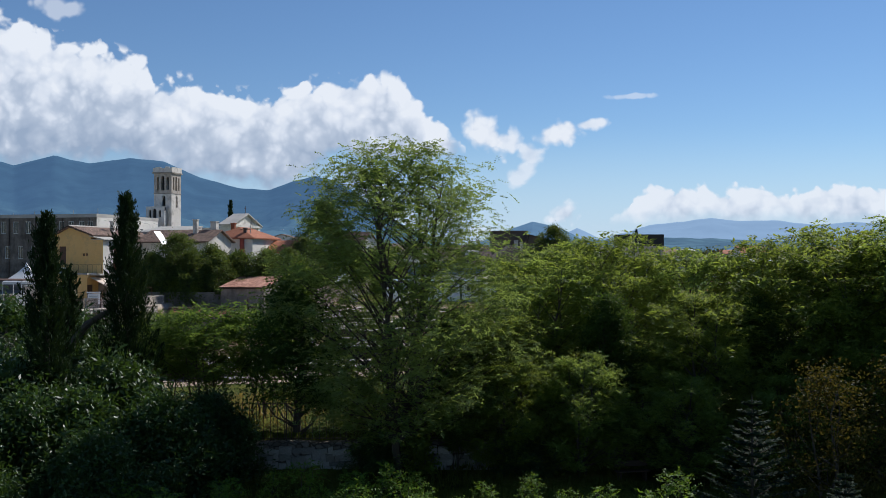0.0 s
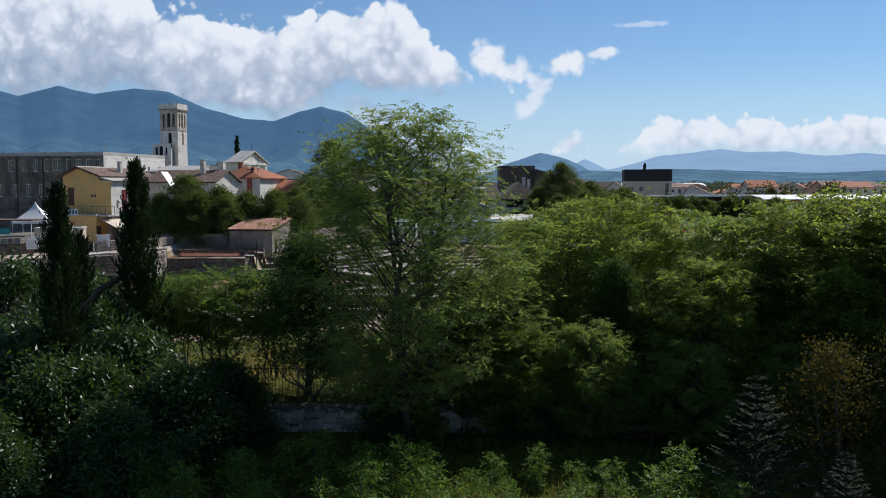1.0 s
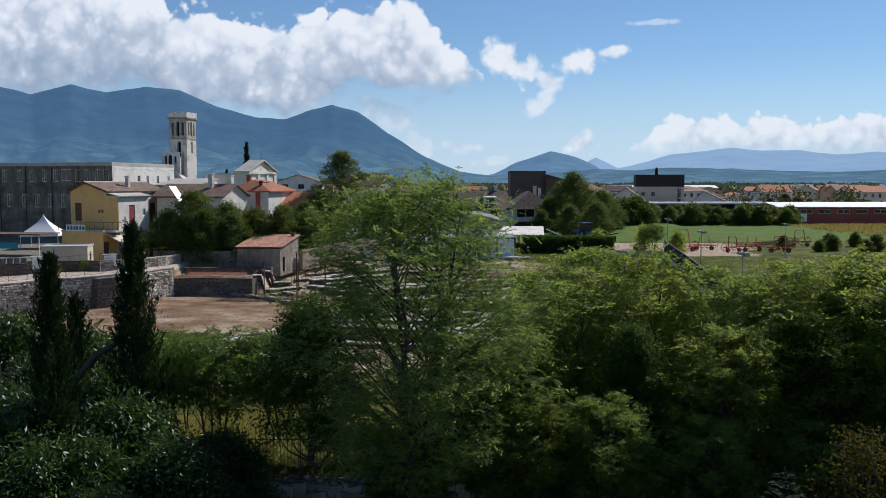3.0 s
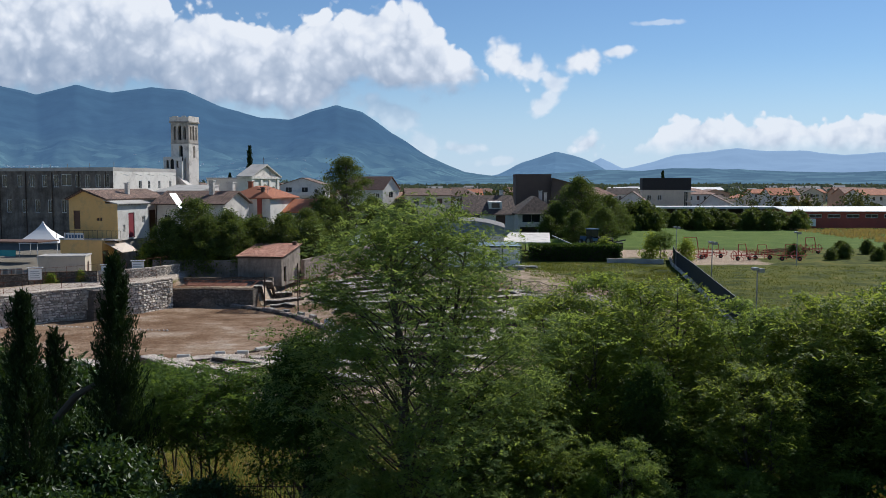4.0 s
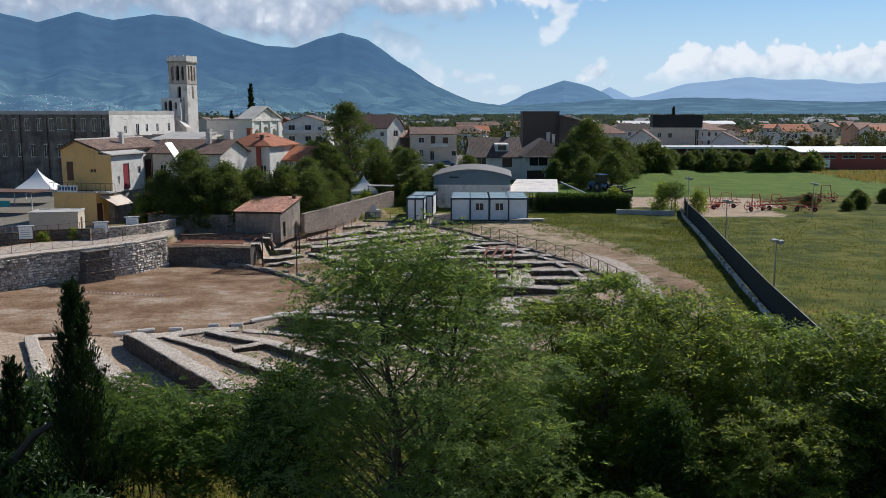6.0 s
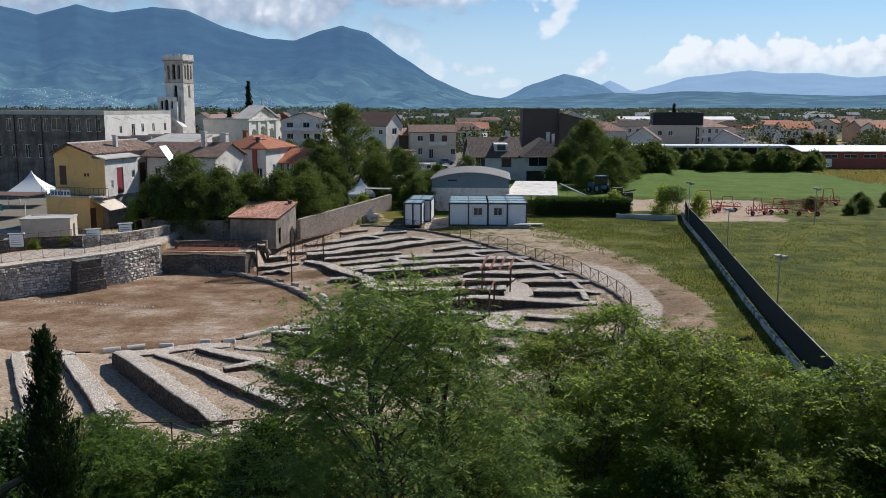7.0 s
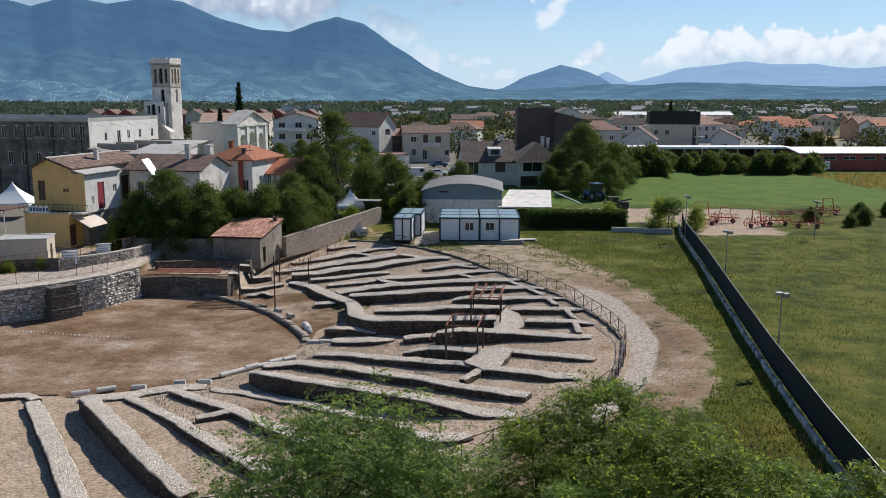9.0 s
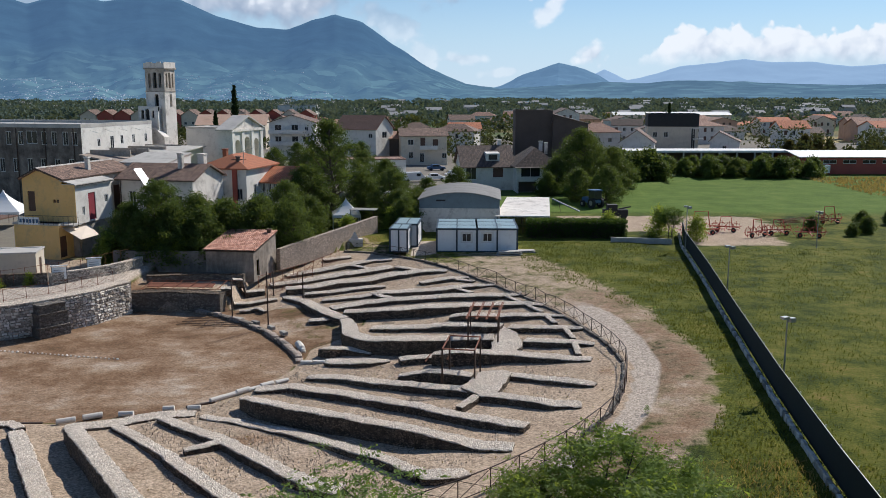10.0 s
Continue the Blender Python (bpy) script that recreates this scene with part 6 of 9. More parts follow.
for k in range(10):
    x_, y_ = -16 + k * 4.0, 0.4 + 5 * (k % 3)
    part("vent_pipe", Geo().bar((x_, y_, 12.3), (x_, y_, 13.5 + 0.4 * (k % 2)), 0.05), M_GALV, pal)
for k in range(5):
    part("strut", Geo().bar((20.1, 2 + k * 4, 12.0), (22.4, 1.0 + k * 4, 11.6), 0.04), M_FRAME, pal)
part("side_roof", Geo().add([(20.1, -1, 8.4), (27.5, -3, 7.6), (27.5, 20, 7.8), (20.1, 20, 8.6), (20.1, -1, 8.2), (27.5, -3, 7.4), (27.5, 20, 7.6), (20.1, 20, 8.4)], [(0, 1, 2, 3), (7, 6, 5, 4), (0, 4, 5, 1), (1, 5, 6, 2), (2, 6, 7, 3)]), surface("tan_roof_screed", (0.26, 0.2, 0.155), (0.38, 0.31, 0.25), 0.92, 0.25, 3, 0.3, stain=(0.17, 0.135, 0.105)), pal)
for k in range(4):
    part("roof_parapet", Geo().box(20.3, 27.3, 1.5 + k * 5.2, 1.8 + k * 5.2, 8.0, 9.0), M_GREYWALL, pal)
part("side_wing", Geo().box(20.1, 27.2, -2, 20, 0, 7.35), M_OLDWHITE, pal)


def arched_wall(g, o, ux, uy, width, z0, z1, arches, depth=0.5, n=8):
    """A wall face with arch-headed openings (u, sill, width, height) that go back by depth."""
    nx_, ny_ = uy, -ux
    P = lambda u, z, d=0.0: (o[0] + ux * u - nx_ * d, o[1] + uy * u - ny_ * d, z)
    edges = [0.0]
    for u, s, w, h in arches:
        edges += [u - w / 2, u + w / 2]
    edges.append(width)
    for i in range(0, len(edges), 2):
        a, b = edges[i], edges[i + 1]
        g.add([P(a, z0), P(b, z0), P(b, z1), P(a, z1)], [(0, 1, 2, 3)])
    for u, s, w, h in arches:
        a, b = u - w / 2, u + w / 2
        if s > z0 + 1e-6:
            g.add([P(a, z0), P(b, z0), P(b, s), P(a, s)], [(0, 1, 2, 3)])
        sp = s + h - w / 2
        ar = [(u - w / 2 * math.cos(math.pi * i / n), sp + w / 2 * math.sin(math.pi * i / n)) for i in range(n + 1)]
        for (p, q), (p2, q2) in zip(ar, ar[1:]):
            g.add([P(p, q), P(p2, q2), P(p2, z1), P(p, z1)], [(0, 1, 2, 3)])
            g.add([P(p, q), P(p, q, depth), P(p2, q2, depth), P(p2, q2)], [(0, 1, 2, 3)])
        g.add([P(a, s), P(a, s, depth), P(a, sp, depth), P(a, sp)], [(0, 1, 2, 3)])
        g.add([P(b, s), P(b, sp), P(b, sp, depth), P(b, s, depth)], [(0, 1, 2, 3)])
        g.add([P(a, s), P(b, s), P(b, s, depth), P(a, s, depth)], [(0, 1, 2, 3)])


# bell tower
tw = thing("bell_tower", "old pale stone bell tower with tall arched openings", "bell tower", -52.6, 168.2, 0.2, YAW)
tw.matrix_basis = tw.matrix_basis @ Matrix.Diagonal((0.93, 0.93, 1, 1))
S = 2.0
g, tg = Geo(), Geo()
for o, ux, uy in (((-S, -S, 0), 1, 0), ((S, -S, 0), 0, 1), ((S, S, 0), -1, 0), ((-S, S, 0), 0, -1)):
    arched_wall(g, o, ux, uy, 2 * S, 0.0, 14.8, [], 0.4)
    arched_wall(g, o, ux, uy, 2 * S, 14.8, 17.8, [(2.2, 15.1, 0.85, 2.3)], 0.6)
    arched_wall(tg, o, ux, uy, 2 * S, 17.8, 21.7, [(0.9, 18.5, 0.55, 2.5), (2.0, 18.4, 0.75, 2.8), (3.1, 18.5, 0.55, 2.5)], 0.6)
part("shaft", g, M_OLDWHITE, tw)
part("belfry", tg, M_TOWERTOP, tw, "sooty weathered belfry stage")
# solid black box paints the darkness behind the belfry arches
part("core", Geo().box(-1.2, 1.2, -1.2, 1.2, 14.9, 21.6), M_BLACK, tw, "black box standing for the dark inside")
part("string_course", Geo().box(-2.08, 2.08, -2.08, 2.08, 17.72, 17.86), M_GREYWALL, tw)
part("cornice", Geo().box(-2.25, 2.25, -2.25, 2.25, 21.7, 21.95), M_GREYWALL, tw)
g = Geo()
for a, b, c, d, e in ((-2.15, 2.15, -2.15, -1.85, 22.75), (1.85, 2.15, -1.84, 2.15, 22.95), (-2.15, -1.85, -1.84, 2.15, 22.7), (-1.84, 1.84, 1.85, 2.15, 22.8)):
    g.box(a, b, c, d, 21.953, e)
g.box(-1.6, -0.4, -2.12, -1.9, 22.753, 22.95).box(0.6, 1.5, -2.12, -1.9, 22.753, 23.0)
part("parapet", g, M_OLDWHITE, tw, "broken stained parapet")
part("plaster_patch", Geo().box(-2.03, 1.4, -2.04, -2.002, 13.0, 14.75), M_WHITE, tw)
g = Geo()
arched_wall(g, (-2.9, -3.6, 0), 1, 0, 4.2, 0.0, 15.2, [(0.9, 13.0, 0.6, 1.6), (1.9, 12.8, 0.9, 2.0), (3.1, 13.1, 0.55, 1.4)], 0.4)
g.box(-2.9, 1.3, -3.0, -2.06, 0, 15.2)
g.add([(1.3, -3.6, 0), (1.3, -2.06, 0), (1.3, -2.06, 15.2), (1.3, -3.6, 14.2)], [(0, 1, 2, 3)])
part("bell_gable", g, M_WHITE, tw, "whitewashed bell gable with arched openings")
# black panel stands for the shade behind the gable's openings
part("gable_shade_panel", Geo().box(-2.85, 1.25, -3.2, -3.02, 12.5, 15.1), M_BLACK, tw)
g = Geo()
g.add([(-1.6, -4.0, 8.4), (2.6, -4.0, 8.4), (2.6, -4.0, 9.8), (0.4, -4.0, 11.6), (-1.6, -4.0, 9.8), (-1.6, -2.1, 8.4), (2.6, -2.1, 8.4), (2.6, -2.1, 9.8), (0.4, -2.1, 11.6), (-1.6, -2.1, 9.8)], [(0, 1, 2, 3, 4), (2, 1, 6, 7), (3, 2, 7, 8), (4, 3, 8, 9), (0, 4, 9, 5)])
part("porch", g, M_OLDWHITE, tw)

# church with pediment and tall arched bays on its bright side
ch = thing("church", "white neoclassical church with pediment and arched bays", "church", -37.2, 156.4, 0, YAW)
W_, D_, H_ = 2.4, 12.4, 11.2
g = Geo()
arched_wall(g, (-W_, 0, 0), 1, 0, W_, 0.0, H_, [], 0.3)
arched_wall(g, (0, 0, 0), 0, 1, D_, 0.0, H_, [(2.5, 0.6, 2.2, 9.2), (6.2, 0.6, 2.5, 9.6), (9.9, 0.6, 2.2, 9.2)], 0.9, 12)
arched_wall(g, (0, D_, 0), -1, 0, W_, 0.0, H_, [], 0.3)
arched_wall(g, (-W_, D_, 0), 0, -1, D_, 0.0, H_, [], 0.3)
part("wall", g, M_WHITE, ch)
# cream darker than the outer wall puts shade into the bays
part("niche_wall", Geo().box(-1.2, -0.92, 0.3, D_ - 0.3, 0.2, H_ - 0.2), M_CREAM, ch, "inner wall of the arched bays, shade in its cream tone")
g = Geo().box(-W_ - 0.1, 0.35, -0.35, D_ + 0.35, H_ + .003, H_ + 0.45)
part("cornice", g, M_OLDWHITE, ch)
g = Geo()
zc_, zr = H_ + 0.46, 13.9
m_ = D_ / 2
slab(g, (-W_ - .2, -.5, zc_), (0.5, -.5, zc_), (0.5, m_, zr), (-W_ - .2, m_, zr), 0.22)
slab(g, (0.5, D_ + .5, zc_), (-W_ - .2, D_ + .5, zc_), (-W_ - .2, m_, zr), (0.5, m_, zr), 0.22)
rm = g.data("roof", M_FLATROOF)
part("roof", rm, None, ch)
part("pediment", Geo().add([(0.05, 0.2, zc_), (0.05, D_ - 0.2, zc_), (0.05, m_, zr - 0.4), (-0.3, 0.2, zc_), (-0.3, D_ - 0.2, zc_), (-0.3, m_, zr - 0.4)], [(0, 1, 2), (5, 4, 3), (0, 2, 5, 3), (1, 4, 5, 2)]), M_OLDWHITE, ch)
part("cross", Geo().bar((-0.2, m_, zr), (-0.2, m_, zr + 1.4), 0.05).bar((-0.2, m_ - 0.4, zr + 0.95), (-0.2, m_ + 0.4, zr + 0.95), 0.05), M_DARKSTEEL, ch)
for k in (0.6, 4.3, 8.1, 11.8):
    part("pilaster", Geo().box(0.003, 0.22, k - 0.5, k + 0.5, 0, H_), M_WHITE, ch)

# white block and low buildings beside the tower
building("white_house", "plain white flat-roofed house behind the tower", -44.5, 172, 11, 9, 11.2, YAW, "flat", 0.3, M_WHITE, M_FLATROOF, front=[(8.6, 8.9, 0.5, 1.2), (9.4, 8.9, 0.5, 1.2)], seed=5)
building("low_house", "low cream house with a concrete roof terrace by the church", -49.2, 150, 10, 9, 8.2, YAW, "shed", 0.6, M_CREAM, M_CONCRETE, seed=6)

# yellow house with its lower storey, and the white wing
yh = building("yellow_house", "yellow plastered house with long weathered tile roof", -44.1, 102.2, 4.9, 13.5, 8.55, YAW, "gable_y", 1.0, M_YELLOW, M_TILEGREY, front=[(1.05, 4.9, 0.9, 2.2), (3.9, 5.9, 0.3, 0.35), (4.3, 5.9, 0.3, 0.35)], shut=1.0, over=0.3, ridge=0.42, seed=7)
part("gable_trim", Geo().bar((-2.75, -0.32, 8.5), (-0.4, -0.32, 9.62), 0.07).bar((-0.4, -0.32, 9.62), (2.75, -0.32, 8.5), 0.07), M_DARKSTEEL, yh)
part("ridge_cap", Geo().bar((-0.39, -0.3, 9.66), (-0.39, 13.7, 9.66), 0.1), M_OLDWHITE, yh)
part("gutter", Geo().bar((2.8, -0.3, 8.35), (2.8, 13.8, 8.35), 0.09), M_DARKSTEEL, yh)
part("long_side", Geo().box(2.452, 2.5, 6.6, 13.5, 3.0, 8.3), M_OLDWHITE, yh, "weathered pale long side")
part("downpipe", Geo().bar((2.62, 13.2, 0.5), (2.62, 13.2, 8.3), 0.07), M_DARKSTEEL, yh)
g = Geo()
facade(g, (2.46, -0.01, 3.6), 1, 0, 1.6, 4.35, [])
facade(g, (4.06, -0.01, 3.6), 0, 1, 6.6, 4.35, [(1.3, 0.9, 0.45, 0.9), (2.9, 0.2, 1.3, 3.0), (5.6, 1.8, 0.7, 0.9)])
facade(g, (4.06, 6.59, 3.6), -1, 0, 1.6, 4.35, [])
lt = part("side_wing", welded(g, "side_wing", M_WHITE), None, yh, "whitewashed side wing")
part("wing_front", Geo().box(2.47, 4.07, -0.045, -0.014, 3.6, 7.9), M_YELLOW, yh)
part("wing_roof", Geo().add([(2.3, -0.2, 8.42), (4.3, -0.2, 7.95), (4.3, 6.8, 7.95), (2.3, 6.8, 8.42), (2.3, -0.2, 8.3), (4.3, -0.2, 7.83), (4.3, 6.8, 7.83), (2.3, 6.8, 8.3)], [(0, 1, 2, 3), (7, 6, 5, 4), (0, 4, 5, 1), (1, 5, 6, 2), (2, 6, 7, 3), (3, 7, 4, 0)]), M_CONCRETE, yh, "grey sheet roof of the side wing")
part("wing_gutter", Geo().bar((4.32, 0.0, 7.8), (4.32, 6.7, 7.8), 0.08), M_BLACK, yh)
part("door", Geo().box(3.92, 3.98, 2.25, 3.55, 3.8, 6.8), M_REDDOOR, yh, "dark red door")
for a, zz, b, hh in ((1.3, 4.5, 0.45, 0.9), (5.6, 5.4, 0.7, 0.9)):
    put_window(yh, 3.95, a, zz, b, hh, 90)
part("door", Geo().box(2.5, 2.56, 9.4, 11.0, 3.6, 6.9), M_SHUTTER, yh, "brown timber door")
chimney(yh, 1.2, 6.6, 9.4, 0.9, 0.45)
part("balcony_slab", Geo().box(-2.6, 4.6, -1.5, -0.02, 3.62, 3.8), M_CONCRETE, yh)
ys = building("shop", "yellow ground-floor shop with a balcony roof", -44.1, 100.2, 5.5, 2.6, 3.7, YAW, "flat", 0.2, M_YELLOW, M_CONCRETE, right=[(0.7, 0.2, 1.2, 2.3)], shut=1.0, seed=8, category="shop")
b_ = part("sign", Geo().box(-2.1, 0.5, -0.12, -0.04, 3.75, 4.55), M_CANVAS, ys, "white shop sign")
for k in range(6):
    part("text_bar", Geo().box(-1.9 + k * 0.4, -1.62 + k * 0.4, -0.13, -0.122, 3.95, 4.35), M_BLUE, b_)
part("lower_wall", Geo().box(2.47, 3.9, 0.4, 6.5, -0.2, 3.59), M_GREYWALL, yh, "grey lower wall of the side wing")
aw = thing("awning", "large cream cloth awning sloping out over a doorway", "awning", -39.7, 101.3, 0.0)
ac = [(-1.68, -1.1, 3.45), (-0.43, 2.7, 3.39), (1.33, 1.3, 2.34), (0.96, -2.5, 2.4)]
part("cloth", Geo().add(ac + [(a, b, c - 0.05) for a, b, c in ac], [(3, 2, 1, 0), (4, 5, 6, 7), (0, 1, 5, 4), (1, 2, 6, 5), (2, 3, 7, 6), (3, 0, 4, 7)]), M_AWNING, aw)
for a, b in ((1.28, 1.2), (0.92, -2.4)):
    part("leg", Geo().bar((a, b, -0.1), (a, b, 2.35), 0.03), M_DARKSTEEL, aw)
rail_ = thing("balcony_rail", "thin dark balcony railing on the shop roof", "railing", -42.6, 98.8, 3.95, YAW)
for k in range(15):
    part("bar", Geo().bar((-4.2 + k * 0.6, 0, 0), (-4.2 + k * 0.6, 0, 0.95), 0.02), M_DARKSTEEL, rail_)
part("handrail", Geo().bar((-4.2, 0, 0.95), (4.2, 0, 0.95), 0.03), M_DARKSTEEL, rail_)
cr = building("white_wing_house", "low whitewashed house end with a pale parapet", -37.6, 115.2, 6.4, 6, 9.2, YAW, "shed", 0.9, M_WHITE, M_CONCRETE, front=[(1.4, 4.0, 0.8, 2.2)], shut=0.5, over=0.1, seed=10)
# white sheet stands for sun glare, and is tilted to mirror the sun
sp_ = thing("roof_panel", "tilted panel above the roofs, white as with sun glare", "panel", -35.2, 108.4, 8.1)
pn, pu, pw = Vector((0.71, -0.3, 0.64)), Vector((0.389, 0.921, 0)), Vector((-0.589, 0.249, 0.771))
top_ = [pu * a + pw * b + pn * 0.03 for a, b in ((-0.6, -1.25), (0.6, -1.25), (0.6, 1.25), (-0.6, 1.25))]
part("sheet", Geo().add(top_ + [p - pn * 0.05 for p in top_], [(0, 1, 2, 3), (7, 6, 5, 4), (0, 4, 5, 1), (1, 5, 6, 2), (2, 6, 7, 3), (3, 7, 4, 0)]), M_SOLAR, sp_)
part("arm", Geo().bar((0, 0, -0.03), (-0.5, 0.5, -1.6), 0.05), M_GALV, sp_)
mr = building("tiled_house", "row house with broad weathered clay-tile roof", -34.0, 109.0, 9.4, 7.4, 7.9, YAW, "gable_x", 1.45, M_OLDWHITE, M_TILEGREY, front=[(1.6, 4.6, 0.9, 1.8), (4.6, 4.6, 0.8, 1.4), (7.6, 4.6, 0.9, 1.4)], right=[(2.4, 4.4, 0.9, 1.3)], seed=11)
chimney(mr, 1.9, 2.6, 9.1, 1.5, 0.55)
chimney(mr, 3.6, 4.6, 9.2, 1.2, 0.8)
part("gutter", Geo().bar((-4.9, -0.5, 7.7), (4.9, -0.5, 7.7), 0.08), M_DARKSTEEL, mr)
part("downpipe", Geo().bar((-4.5, -0.15, 0.3), (-4.5, -0.15, 7.7), 0.07), M_DARKSTEEL, mr)
part("terrace", Geo().box(4.72, 7.6, -0.6, 4.0, 0, 4.2).box(4.72, 7.6, -0.6, -0.45, 4.203, 5.1), M_OLDWHITE, mr, "pale roof terrace with a parapet")
rh_ = building("red_roofed_house", "white house with orange tile roof and red brick pier", -28.4, 117.4, 6.4, 9, 8.4, YAW, "hip", 1.6, M_WHITE, M_TILEORANGE, front=[(1.4, 4.4, 0.9, 1.5), (5.4, 4.4, 0.9, 1.5), (5.4, 1.6, 0.9, 1.5)], right=[(2.5, 4.8, 0.9, 1.4)], seed=12)
part("pier", Geo().box(1.4, 2.0, -0.25, -0.004, 0, 8.3), M_BRICK, rh_, "red brick pier")
chimney(rh_, -1.2, 3.4, 9.6, 0.9, 0.55, M_TILEORANGE)
chimney(rh_, 1.6, 1.2, 8.8, 0.9, 0.4, M_DARKWALL)
part("bracket", Geo().bar((1.4, -0.2, 9.5), (3.4, -0.2, 9.6), 0.06), M_DARKSTEEL, rh_)
part("lamp_arm", Geo().bar((3.0, -0.3, 9.0), (3.1, -0.3, 10.6), 0.04).bar((3.1, -0.3, 10.6), (4.4, -0.3, 11.0), 0.03), M_GALV, rh_)
lp = building("lean_to", "lower white house with orange tile roof and a glazed gallery", -23.2, 120.4, 4.6, 8, 6.5, YAW, "gable_x", 1.6, M_WHITE, M_TILEORANGE, front=grid((0.7, 1.5, 2.3, 3.1, 3.9), (5.0,), 0.55, 1.25), seed=13)
building("grey_annex", "pale grey annexe beside the row houses", -31.5, 103.4, 3.4, 3, 4.2, YAW, "flat", 0.2, M_CREAM, M_CONCRETE, front=[(1.2, 1.2, 0.8, 1.2)], seed=14)
kb = building("kiosk", "small cream flat-roofed kiosk behind the fence", -41.0, 88.2, 4.6, 3.2, 2.7, 12, "flat", 0.15, M_CREAM, M_FLATROOF, right=[(1.6, 0.1, 0.9, 2.0)], shut=1.0, seed=15, category="kiosk")
t = thing("steel_gate", "pale corrugated sheet fence at the terrace", "fence", -47.0, 80.0, 0.0, 28)
for k in range(9):
    part("sheet", Geo().add([(k * 0.6 + .05 * i, 0.05 * (i % 2), z) for z in (0.1, 2.1) for i in range(12)], [(i, i + 1, i + 13, i + 12) for i in range(11)]), M_GALV, t)

# old shed with corrugated clay tiles
sh = thing("tile_roofed_shed", "old grey shed with terracotta pantile roof", "shed", -21.4, 92.6, 0, -8)
sh.matrix_basis = sh.matrix_basis @ Matrix.Diagonal((0.95, 0.85, 0.86, 1))
g = Geo()
facade(g, (-2.6, 0, -0.9), 1, 0, 5.2, 3.65, [])
facade(g, (2.6, 0, -0.9), 0, 1, 7.6, 3.65, [(1.4, 0.5, 0.9, 1.9)])
facade(g, (2.6, 7.6, -0.9), -1, 0, 5.2, 4.6, [])
facade(g, (-2.6, 7.6, -0.9), 0, -1, 7.6, 3.65, [])
g.add([(2.6, 0, 2.75), (2.6, 7.6, 2.75), (2.6, 7.6, 3.9)], [(0, 1, 2)])
g.add([(-2.6, 0, 2.75), (-2.6, 7.6, 3.9), (-2.6, 7.6, 2.75)], [(0, 1, 2)])
part("wall", g, M_STREAK, sh)
g = Geo()
cols, rowsn = 24, 16
for i in range(cols):
    for j in range(rowsn):
        x0 = -2.85 + i * 5.7 / cols
        y0, y1 = -0.3 + j * 8.0 / rowsn, -0.3 + (j + 1) * 8.0 / rowsn
        za, zb = 2.78 + (y0 + 0.3) * 0.148, 2.78 + (y1 + 0.3) * 0.148
        prof = [(0, 0), (0.05, 0.07), (0.12, 0.1), (0.19, 0.07), (0.237, 0)]
        g.add([(x0 + a, y0, za + b + 0.035) for a, b in prof] + [(x0 + a, y1, zb + b) for a, b in prof], [(k, k + 1, k + 6, k + 5) for k in range(4)])
tagged(part("tile_covering", g, pebbles("terracotta_pantile", (0.3, 0.125, 0.08), (0.66, 0.38, 0.28)), sh), kind="stuff")
part("roof_deck", Geo().add([(-2.8, -0.25, 2.7), (2.8, -0.25, 2.7), (2.8, 7.7, 3.88), (-2.8, 7.7, 3.88), (-2.8, -0.25, 2.62), (2.8, -0.25, 2.62), (2.8, 7.7, 3.8), (-2.8, 7.7, 3.8)], [(0, 1, 2, 3), (7, 6, 5, 4), (0, 4, 5, 1), (1, 5, 6, 2), (2, 6, 7, 3), (3, 7, 4, 0)]), M_DARKSTEEL, sh)
chimney(sh, 2.2, 6.6, 3.7, 0.5, 0.4, M_TILE)

